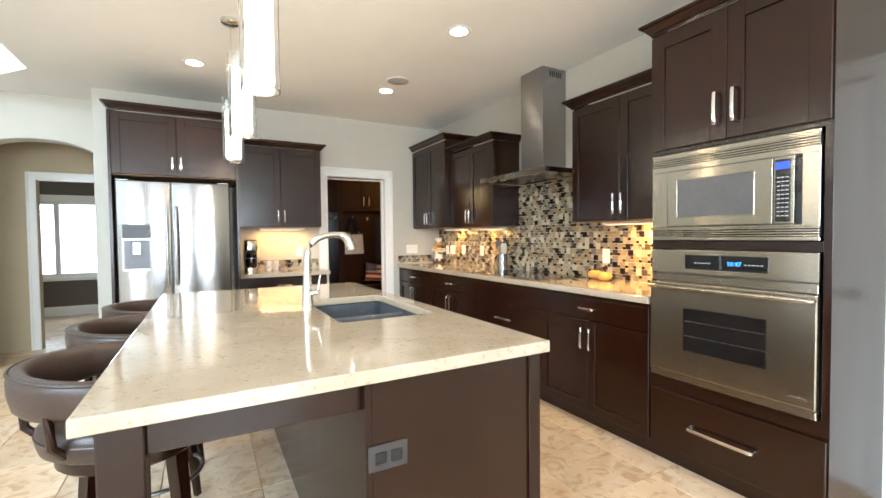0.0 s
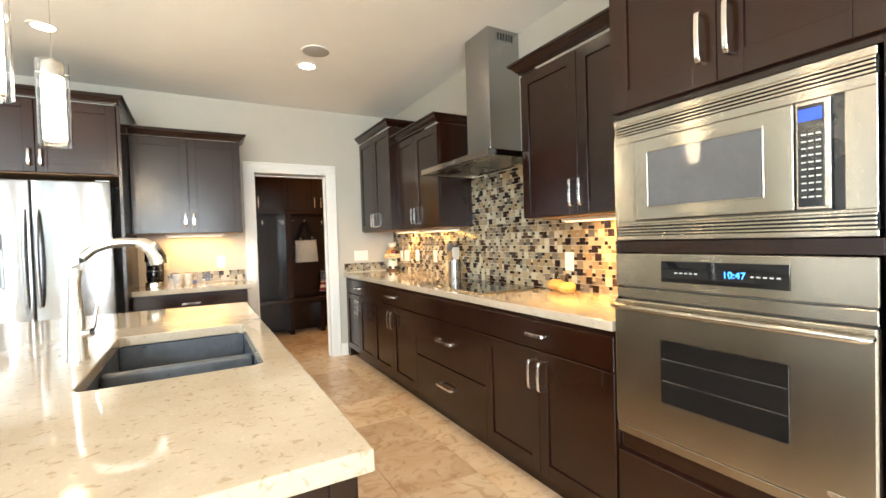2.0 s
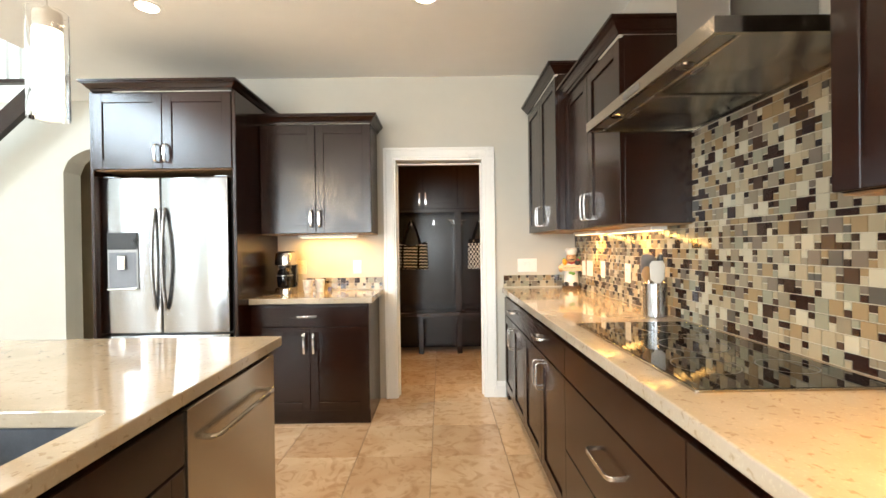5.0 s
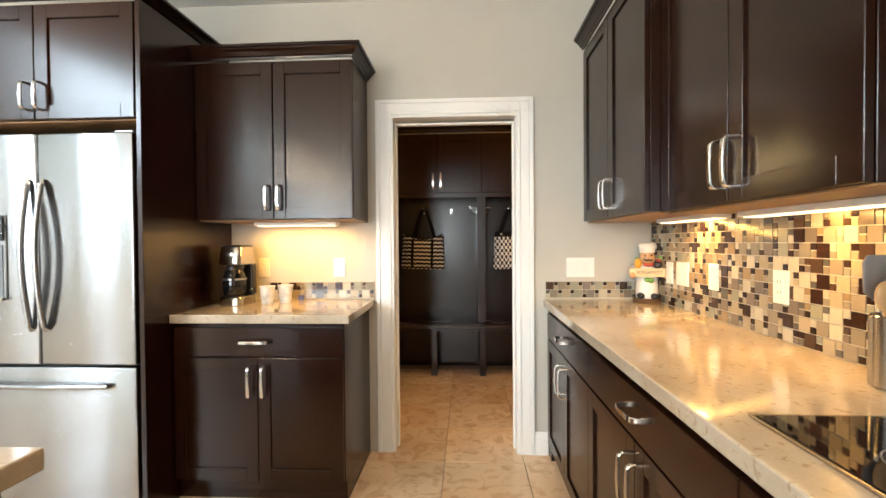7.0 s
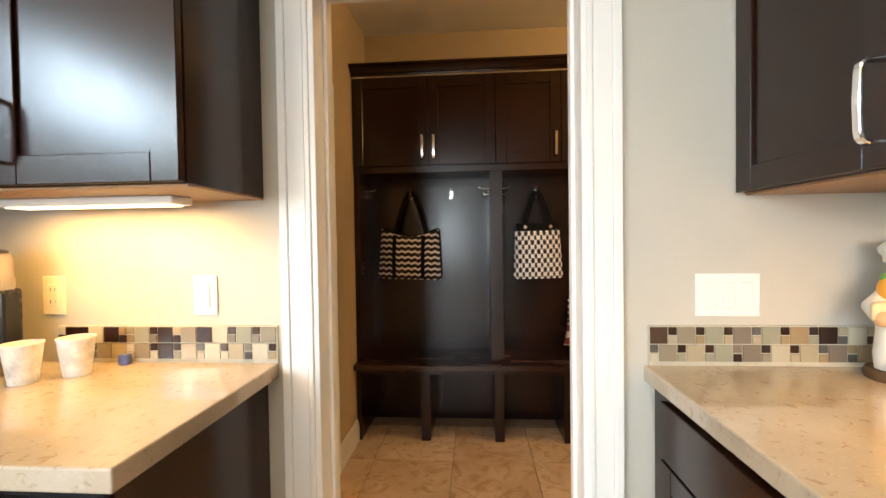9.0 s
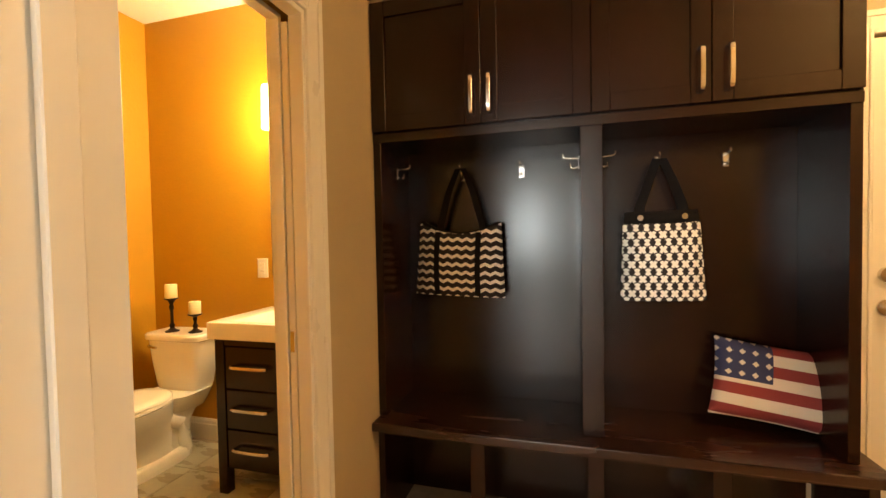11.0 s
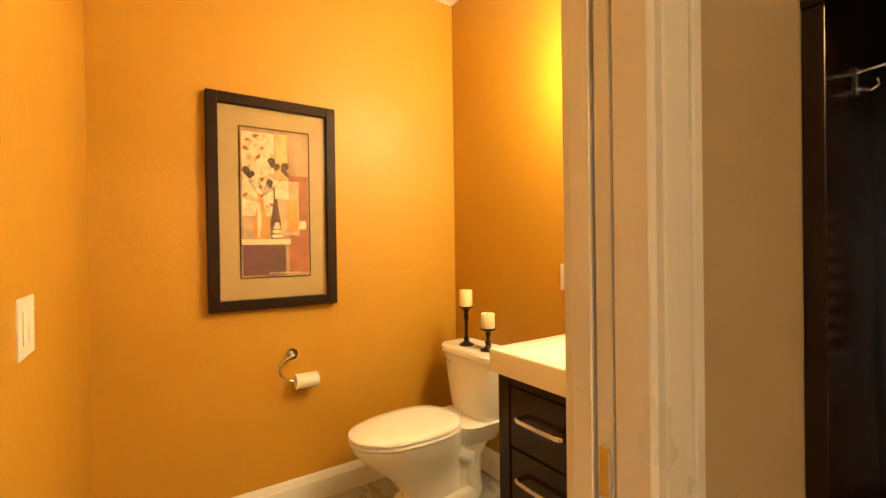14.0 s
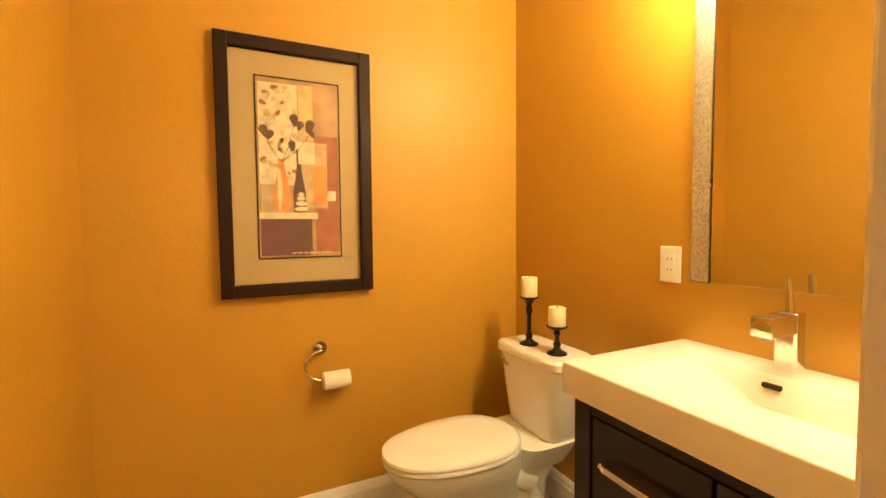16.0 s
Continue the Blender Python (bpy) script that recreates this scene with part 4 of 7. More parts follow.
def slab_with_hole(lo, hi, h0, h1, r=0.03):
    bm = bmesh.new()
    x = [lo[0], h0[0], h1[0], hi[0]]
    y = [lo[1], h0[1], h1[1], hi[1]]
    grid = {}
    for k, z in enumerate((lo[2], hi[2])):
        for i in range(4):
            for j in range(4):
                grid[i, j, k] = bm.verts.new((x[i], y[j], z))
    for k in (0, 1):
        for i in range(3):
            for j in range(3):
                if (i, j) != (1, 1):
                    bm.faces.new([grid[q] for q in ((i, j, k), (i + 1, j, k), (i + 1, j + 1, k), (i, j + 1, k))])
    for a in range(3):
        for p, q in (((a, 0), (a + 1, 0)), ((a, 3), (a + 1, 3)), ((0, a), (0, a + 1)), ((3, a), (3, a + 1))):
            bm.faces.new([grid[(*p, 0)], grid[(*q, 0)], grid[(*q, 1)], grid[(*p, 1)]])
    for p, q in (((1, 1), (2, 1)), ((2, 1), (2, 2)), ((2, 2), (1, 2)), ((1, 2), (1, 1))):
        bm.faces.new([grid[(*p, 0)], grid[(*q, 0)], grid[(*q, 1)], grid[(*p, 1)]])
    bmesh.ops.recalc_face_normals(bm, faces=bm.faces)
    up = [e for e in bm.edges if abs(e.verts[0].co.z - e.verts[1].co.z) > 0.01 and h0[0] - 1e-4 <= e.verts[0].co.x <= h1[0] + 1e-4 and h0[1] - 1e-4 <= e.verts[0].co.y <= h1[1] + 1e-4]
    bmesh.ops.bevel(bm, geom=up, offset=r, segments=5, affect='EDGES', profile=0.5)
    rim = [e for e in bm.edges if e.calc_face_angle(0) > 1.0 and len(e.link_faces) == 2]
    bmesh.ops.bevel(bm, geom=rim, offset=0.004, segments=2, affect='EDGES', profile=0.5)
    return bm


part("slab", slab_with_hole((IX0, IY0, 0.8925), (IX1, IY1, 0.932), (SX0, SY0), (SX1, SY1)), QUARTZ, it)
sk = thing("kitchen_sink", ((SX0 + SX1) / 2, (SY0 + SY1) / 2, 0.67), "dark grey composite double-bowl sink set under the quartz", "sink")
part("bowl", boxes([((SX0 - 0.03, SY0 - 0.03, 0.66), (SX1 + 0.03, SY1 + 0.03, 0.675)), ((SX0 - 0.03, SY0 - 0.03, 0.675), (SX0 - 0.006, SY1 + 0.03, 0.890)), ((SX1 + 0.006, SY0 - 0.03, 0.675), (SX1 + 0.03, SY1 + 0.03, 0.890)),
                    ((SX0 - 0.006, SY0 - 0.03, 0.675), (SX1 + 0.006, SY0 - 0.006, 0.890)), ((SX0 - 0.006, SY1 + 0.006, 0.675), (SX1 + 0.006, SY1 + 0.03, 0.890))], 0.004), SINK, sk)
part("divider", box((SX0 - 0.005, 2.00, 0.675), (SX1 + 0.005, 2.04, 0.880), 0.012, 3), SINK, sk, "low bowl divider", 40)
for y in (1.83, 2.22):
    part("drain", lathe([(0.0, 0.0), (0.045, 0.0), (0.045, 0.004), (0.03, 0.002), (0.0, 0.001)], (0.62, y, 0.676), 24), CHROME, sk, "round metal drain", 40)
fa = thing("kitchen_faucet", (0.352, 2.03, 0.932), "brushed nickel pull-down kitchen faucet with a tall arch", "faucet")
KX, KY = 0.352, 2.03
part("base", lathe([(0.0, 0.0), (0.029, 0.0), (0.030, 0.005), (0.027, 0.012), (0.023, 0.12), (0.018, 0.20), (0.0, 0.202)], (KX, KY, 0.932), 24), CHROME, fa, "", 40)
arc = [(KX, KY, 1.118), (KX, KY, 1.183), (KX + 0.007, KY, 1.223), (KX + 0.024, KY, 1.258), (KX + 0.052, KY, 1.284), (KX + 0.091, KY, 1.299), (KX + 0.135, KY, 1.304), (KX + 0.165, KY, 1.301)]
part("spout", tube(arc, [0.0175, 0.0165] + [0.0155] * 6, 14), CHROME, fa, "", 50)
e0 = Vector(arc[-1])
part("spray_head", tube([e0, e0 + Vector((0.018, 0, -0.003)), e0 + Vector((0.042, 0, -0.020)), e0 + Vector((0.056, 0, -0.052)), e0 + Vector((0.059, 0, -0.075))], [0.017, 0.021, 0.025, 0.026, 0.024], 16), CHROME, fa, "pull-down spray head", 50)
part("lever", tube([(KX + 0.018, KY - 0.012, 1.018), (KX + 0.040, KY - 0.02, 1.021), (KX + 0.046, KY - 0.022, 1.038), (KX + 0.058, KY - 0.026, 1.103)], [0.014, 0.013, 0.007, 0.0045], 10), CHROME, fa, "side lever", 40)


def joined(pieces):
    """One mesh out of several shapes, each with its own material: a list of (bmesh, material)."""
    bm = bmesh.new()
    mats = []
    for b2, m in pieces:
        if m not in mats:
            mats.append(m)
        bmesh.ops.recalc_face_normals(b2, faces=b2.faces)
        for q in b2.faces:
            q.material_index = mats.index(m)
        me = bpy.data.meshes.new("tmp")
        b2.to_mesh(me)
        b2.free()
        bm.from_mesh(me)
        bpy.data.meshes.remove(me)
    return bm, mats


def solid(name, pieces, parent=None, label="", smooth=45):
    bm, mats = joined(pieces)
    me = bpy.data.meshes.new(name)
    bm.to_mesh(me)
    bm.free()
    for m in mats:
        me.materials.append(m)
    me.shade_smooth()
    me.set_sharp_from_angle(angle=radians(smooth))
    ob = new(name, me)
    if parent is not None:
        ob.parent = parent
        ob.matrix_parent_inverse = parent.matrix_world.inverted()
    if label:
        ob["label"] = label
    return ob


def loft(rings, seg=32, power=2.0, cap=True):
    """A smooth body through rings (x, y, z, half width, half depth, front stretch to -y)."""
    bm = bmesh.new()
    rows = []
    for x, y, z, a, b, s in rings:
        row = []
        for k in range(seg):
            t = 2 * math.pi * k / seg
            cx, cy = math.cos(t), math.sin(t)
            px = math.copysign(abs(cx) ** (2 / power), cx) * a
            py = math.copysign(abs(cy) ** (2 / power), cy) * (b if cy > 0 else b * s)
            row.append(bm.verts.new((x + px, y + py, z)))
        rows.append(row)
    for p, q in zip(rows, rows[1:]):
        for k in range(seg):
            bm.faces.new((p[k], p[(k + 1) % seg], q[(k + 1) % seg], q[k]))
    if cap:
        bm.faces.new(list(reversed(rows[0])))
        bm.faces.new(rows[-1])
    return bm


def ball(x, y, z, a, b=None, c=None, seg=20):
    b, c = b or a, c or a
    return loft([(x, y, z + c * math.sin(t), a * math.cos(t), b * math.cos(t), 1) for t in [math.pi * (k / 10 - 0.5) * 0.995 for k in range(11)]], seg)


def words(text, size, depth=0.0006):
    cu = bpy.data.curves.new("lettering", 'FONT')
    cu.body, cu.size, cu.extrude, cu.align_x, cu.align_y = text, size, depth, 'CENTER', 'CENTER'
    src = new("lettering_source", cu)
    me = bpy.data.meshes.new_from_object(src)
    bpy.data.objects.remove(src)
    return me


# ---- range hood, cooktop ----
hood = thing("range_hood", (2.6, 2.93, 1.79), "stainless steel chimney range hood with a flat canopy", "range hood")
HY0, HY1 = 2.445, 3.355
bm = bmesh.new()
ra = [bm.verts.new(p) for p in ((2.26, HY0, 1.792), (2.748, HY0, 1.792), (2.748, HY1, 1.792), (2.26, HY1, 1.792))]
rb = [bm.verts.new(p) for p in ((2.26, HY0, 1.832), (2.748, HY0, 1.832), (2.748, HY1, 1.832), (2.26, HY1, 1.832))]
rc = [bm.verts.new(p) for p in ((2.47, 2.70, 1.885), (2.748, 2.70, 1.885), (2.748, 3.02, 1.885), (2.47, 3.02, 1.885))]
for p, q in ((ra, rb), (rb, rc)):
    for k in range(4):
        bm.faces.new((p[k], p[(k + 1) % 4], q[(k + 1) % 4], q[k]))
bm.faces.new(rc)
inner = [bm.verts.new(p) for p in ((2.275, HY0 + 0.015, 1.792), (2.735, HY0 + 0.015, 1.792), (2.735, HY1 - 0.015, 1.792), (2.275, HY1 - 0.015, 1.792))]
deep = [bm.verts.new((v.co.x, v.co.y, 1.812)) for v in inner]
for p, q in ((ra, inner), (inner, deep)):
    for k in range(4):
        bm.faces.new((p[k], q[k], q[(k + 1) % 4], p[(k + 1) % 4]))
bm.faces.new(deep)
part("canopy", bm, STEEL, hood)
part("chimney", box((2.478, 2.715, 1.884), (2.749, 3.005, H - 0.001), 0.002), STEEL_V, hood)
for k in range(6):
    part("chimney_slot", box((2.56 + k * 0.024, 2.7135, 2.66), (2.572 + k * 0.024, 2.716, 2.71), 0), BLACK, hood, "dark vent slot")
for y0, y1 in ((2.475, 2.885), (2.915, 3.325)):
    fl_ = part("filter", box((2.345, y0, 1.801), (2.725, y1, 1.811), 0.003, 2), STEEL_V, hood, "smooth steel filter panel")
    part("filter_pull", box((2.36, (y0 + y1) / 2 - 0.04, 1.7985), (2.372, (y0 + y1) / 2 + 0.04, 1.8008), 0.001), STEEL_DK, fl_)
part("light_strip", box((2.282, 2.48, 1.803), (2.338, 3.32, 1.811), 0.002), STEEL_DK, hood, "dark strip with two small lamps")
for y0 in (2.66, 3.14):
    part("hood_light", lathe([(0.0, 0), (0.024, 0), (0.027, 0.005), (0.0, 0.005)], (2.31, y0, 1.7978), 20), CHROME, hood, "small round lamp")
part("button_strip", box((2.2575, 2.84, 1.802), (2.2605, 2.96, 1.822), 0.0005), STEEL_DK, hood)

ck = thing("cooktop", (2.48, 2.93, 0.932), "black glass electric cooktop set on the quartz counter", "cooktop")
part("glass_top", box((2.215, 2.455, 0.9325), (2.700, 3.365, 0.939), 0.003, 2), BLACK_GL, ck)
part("rim", boxes([((2.208, 2.448, 0.9323), (2.2145, 3.372, 0.938)), ((2.7005, 2.448, 0.9323), (2.707, 3.372, 0.938)), ((2.2145, 2.448, 0.9323), (2.7005, 2.4545, 0.938)), ((2.2145, 3.3655, 0.9323), (2.7005, 3.372, 0.938))], 0.001), STEEL, ck, "thin steel rim")
RINGM = mat("grey_print", (0.09, 0.09, 0.09), 0.3)
for x, y, r in ((2.36, 2.66, 0.09), (2.58, 2.64, 0.075), (2.36, 3.16, 0.075), (2.58, 3.17, 0.1), (2.47, 2.91, 0.11)):
    bm = bmesh.new()
    a = [bm.verts.new((x + r * math.cos(2 * math.pi * k / 40), y + r * math.sin(2 * math.pi * k / 40), 0.9393)) for k in range(40)]
    b = [bm.verts.new((x + (r - 0.003) * math.cos(2 * math.pi * k / 40), y + (r - 0.003) * math.sin(2 * math.pi * k / 40), 0.9393)) for k in range(40)]
    for k in range(40):
        bm.faces.new((a[k], a[(k + 1) % 40], b[(k + 1) % 40], b[k]))
    part("burner_mark", bm, RINGM, ck, "thin grey burner ring")

# ---- lights that show ----
for x, y in CANS:
    cl = thing("ceiling_downlight", (x, y, H), "lit recessed downlight in the ceiling", "light", "recessed downlights")
    part("trim_ring", lathe([(0.062, -0.004), (0.088, -0.006), (0.090, -0.001), (0.062, -0.0005)], (x, y, H), 32), TRIM, cl, "white trim ring", 40)
    part("lens", lathe([(0.0, -0.002), (0.061, -0.002), (0.061, -0.0008), (0.0, -0.0008)], (x, y, H), 32), GLOW_CAN, cl, "glowing lens")
sp = thing("ceiling_speaker", (1.53, 3.62, H), "round light grey ceiling speaker grille", "speaker")
part("grille", lathe([(0.0, -0.007), (0.095, -0.007), (0.098, -0.005), (0.0, -0.001)], (1.53, 3.62, H), 36), mat("speaker_grey", (0.42, 0.40, 0.37), 0.7, vary=0.1, scale=60), sp, "", 40)
part("rim", lathe([(0.098, -0.006), (0.108, -0.008), (0.110, -0.001), (0.098, -0.001)], (1.53, 3.62, H), 36), TRIM, sp, "", 40)
for y in PENDANTS:
    pl = thing("pendant_lamp_shade", (0.1, y, 1.77), "pendant lamp with clear glass cylinder round a lit white tube", "pendant lamp", "pendants over the island")
    part("canopy", lathe([(0.0, 0.0), (0.06, 0.0), (0.058, -0.02), (0.04, -0.03), (0.0, -0.03)], (0.1, y, H - 0.0005), 28), CHROME, pl, "round nickel canopy", 40)
    part("cord", tube([(0.1, y, H - 0.03), (0.1, y, 2.23)], 0.0022, 6), CHROME, pl, "thin cable")
    part("cap", lathe([(0.0, 0.035), (0.012, 0.035), (0.014, 0.02), (0.045, 0.016), (0.047, 0.0), (0.047, -0.055), (0.0, -0.055)], (0.1, y, 2.195), 28), CHROME, pl, "ribbed nickel cap", 40)
    part("inner_glass", lathe([(0.0, 0.0), (0.044, 0.0), (0.046, 0.004), (0.046, 0.30), (0.0, 0.302)], (0.1, y, 1.83), 28), GLOW, pl, "glowing white inner glass", 50)
    g = part("outer_glass", lathe([(0.0655, 0.0), (0.0625, 0.0), (0.0625, 0.41), (0.0655, 0.41), (0.0655, 0.0)], (0.1, y, 1.802), 32), GLASS, pl, "clear glass cylinder", 50)
    g.visible_shadow = False
    part("pin", tube([(0.034, y, 2.16), (0.166, y, 2.16)], 0.004, 8), CHROME, pl, "nickel pin")
for x, y, ln in UNDER:
    u = thing("undercabinet_light", (x, y, 1.36), "lit white strip light under the wall cabinet", "light", "strip lights under the cabinets")
    zt = 1.3845 if y < 2 or y > 4.3 else 1.3775
    part("housing", box((x - 0.04, y - ln / 2 - 0.02, zt - 0.020), (x + 0.04, y + ln / 2 + 0.02, zt), 0.003), WHITE_PL, u)
    part("lens", box((x - 0.03, y - ln / 2, zt - 0.0235), (x + 0.03, y + ln / 2, zt - 0.0202), 0.001), GLOW_STRIP, u, "glowing lens")
u = thing("undercabinet_light", (0.68, 4.97, 1.38), "lit white strip light under the wall cabinet", "light", "strip lights under the cabinets")
part("housing", box((0.44, 4.93, 1.379), (0.92, 5.01, 1.3995), 0.003), WHITE_PL, u)
part("lens", box((0.46, 4.94, 1.3755), (0.90, 5.0, 1.3788), 0.001), GLOW_STRIP, u, "glowing lens")


# ---- plates and small kitchen things ----
def plate(name, f, u, z, w, h, kind, label, material=None):
    t = thing(name, f(u, 0, z), label, "outlet" if kind == "outlet" else "switch")
    part("plate", box((u - w / 2, 0.0, z - h / 2), (u + w / 2, 0.006, z + h / 2), 0.0025, 2, f), material or WHITE_PL, t)
    n = max(1, round(w / 0.046) - 1) if kind == "switch" else 1
    for k in range(n):
        c = u + (k - (n - 1) / 2) * 0.046
        if kind == "switch":
            part("rocker", box((c - 0.016, 0.0062, z - 0.033), (c + 0.016, 0.010, z + 0.033), 0.0015, 1, f), material or WHITE_PL, t)
        else:
            part("socket", box((c - 0.017, 0.0062, z - 0.034), (c + 0.017, 0.009, z + 0.034), 0.002, 1, f), material or WHITE_PL, t)
            for s in (0.018, -0.018):
                part("slot", boxes([((c - 0.008, 0.0091, z + s - 0.005), (c - 0.006, 0.0095, z + s + 0.005)), ((c + 0.006, 0.0091, z + s - 0.004), (c + 0.008, 0.0095, z + s + 0.004))], 0, f), BLACK, t)
    return t


fn = facing("y", 5.11)
fe = facing("x", 2.7375)
plate("light_switch", fn, 2.335, 1.122, 0.165, 0.115, "switch", "white three-gang switch plate on the grey wall")
plate("wall_outlet", fn, 0.415, 1.13, 0.072, 0.115, "outlet", "white outlet plate above the coffee counter", IVORY_PL)
plate("light_switch", fn, 0.885, 1.128, 0.072, 0.115, "switch", "white blank switch plate above the coffee counter")
plate("wall_outlet", fe, 2.262, 1.117, 0.072, 0.115, "outlet", "white outlet plate on the mosaic backsplash")
plate("wall_outlet", fe, 4.04, 1.115, 0.072, 0.115, "outlet", "white outlet plate on the mosaic backsplash")
plate("light_switch", fe, 4.443, 1.117, 0.072, 0.115, "switch", "white switch plate on the mosaic backsplash")
plate("light_switch", fe, 4.715, 1.11, 0.118, 0.115, "switch", "white two-gang switch plate on the mosaic backsplash")
plate("light_switch", fe, 4.85, 1.107, 0.072, 0.115, "switch", "white switch plate on the mosaic backsplash")

PUMP = mat("pale_orange_gourd", (0.62, 0.34, 0.10), 0.5, vary=0.2, scale=20, bump=0.1, bump_scale=40)
STEM = mat("brown_stem", (0.10, 0.05, 0.02), 0.8, vary=0.3, scale=30)
for x, y, r in ((2.680, 2.33, 0.052), (2.605, 2.165, 0.052)):
    bm = bmesh.new()
    seg, rows = 40, []
    for i in range(13):
        t = math.pi * (i / 12 - 0.5)
        row = []
        for k in range(seg):
            a = 2 * math.pi * k / seg
            rr = r * (math.cos(t) * (1 + 0.07 * abs(math.cos(4 * a))) + 0.004)
            row.append(bm.verts.new((x + rr * math.cos(a), y + rr * math.sin(a), 0.9325 + r * 0.72 * (1 + math.sin(t)) - 0.012 * (math.sin(t) > 0.93))))
        rows.append(row)
    for p, q in zip(rows, rows[1:]):
        for k in range(seg):
            bm.faces.new((p[k], p[(k + 1) % seg], q[(k + 1) % seg], q[k]))
    bm.faces.new(rows[0])
    bm.faces.new(rows[-1])
    pk = thing("small_pumpkin", (x, y, 0.9325), "small pale orange pumpkin on the quartz counter", "pumpkin", "pumpkins by the cooktop")
    part("gourd", bm, PUMP, pk, "", 60)
    part("stem", tube([(x, y, 0.9325 + r * 1.36), (x + 0.004, y, 0.9325 + r * 1.7), (x + 0.018, y + 0.006, 0.9325 + r * 2.2)], [0.015, 0.012, 0.012], 8), BRONZE, pk, "dark curved stem", 50)

cr = thing("utensil_crock", (2.655, 3.545, 0.932), "brushed steel utensil crock with cooking tools", "utensil holder")
CX, CY = 2.655, 3.545
part("crock", lathe([(0.0, 0.0), (0.052, 0.0), (0.056, 0.004), (0.056, 0.165), (0.053, 0.168), (0.051, 0.165), (0.051, 0.01), (0.0, 0.01)], (CX, CY, 0.9325), 32), STEEL_V, cr, "", 40)
GREY_TOOL = mat("grey_nylon", (0.16, 0.15, 0.14), 0.5, vary=0.2, scale=15)
WOODSPOON = mat("light_wood_spoon", (0.42, 0.24, 0.10), 0.6, vary=0.25, scale=8, stretch=(6, 6, 1))


def tool(dx, dy, top, head, material, label):
    b, m = (CX + dx * 0.3, CY + dy * 0.3, 0.93), (CX + dx, CY + dy, top)
    part("tool_handle", tube([b, m], 0.006, 8), material if head == "spoon" else CHROME, cr, label, 40)
    x, y, z = m
    if head == "spatula":
        part("tool_head", loft([(x, y, z, 0.012, 0.004, 1), (x, y, z + 0.02, 0.034, 0.005, 1), (x, y, z + 0.09, 0.038, 0.005, 1), (x, y, z + 0.108, 0.026, 0.004, 1)], 20, 3), material, cr, "", 50)
    elif head == "spoon":
        part("tool_head", ball(x, y, z + 0.03, 0.024, 0.009, 0.036), material, cr, "", 60)
    else:
        part("tool_head", tube([(x, y, z), (x, y + 0.02, z + 0.05), (x, y + 0.01, z + 0.09)], [0.016, 0.02, 0.01], 12), material, cr, "", 50)


tool(-0.02, 0.035, 1.13, "spatula", GREY_TOOL, "slim tool handle")
tool(-0.045, -0.01, 1.115, "spoon", WOODSPOON, "wooden spoon handle")
tool(0.015, -0.035, 1.15, "ladle", BLACK, "slim tool handle")
tool(-0.01, -0.045, 1.10, "spatula", mat("white_nylon", (0.6, 0.58, 0.52), 0.5), "slim tool handle")

# cook figurine holding a sign: one plain mesh
FX, FYc, FZ = 2.56, 4.97, 0.9325
SKIN = mat("painted_tan", (0.55, 0.32, 0.16), 0.4, vary=0.1, scale=20)
CERW = mat("painted_white", (0.75, 0.72, 0.66), 0.35, vary=0.06, scale=15)
SIGNM = mat("painted_wood_sign", (0.62, 0.48, 0.28), 0.5, vary=0.2, scale=15)
CERB = mat("painted_black", (0.02, 0.02, 0.025), 0.35)
CERG = mat("painted_green", (0.12, 0.30, 0.06), 0.4)
CERR = mat("painted_red", (0.40, 0.05, 0.03), 0.4)
CERO = mat("painted_orange", (0.70, 0.32, 0.03), 0.4)
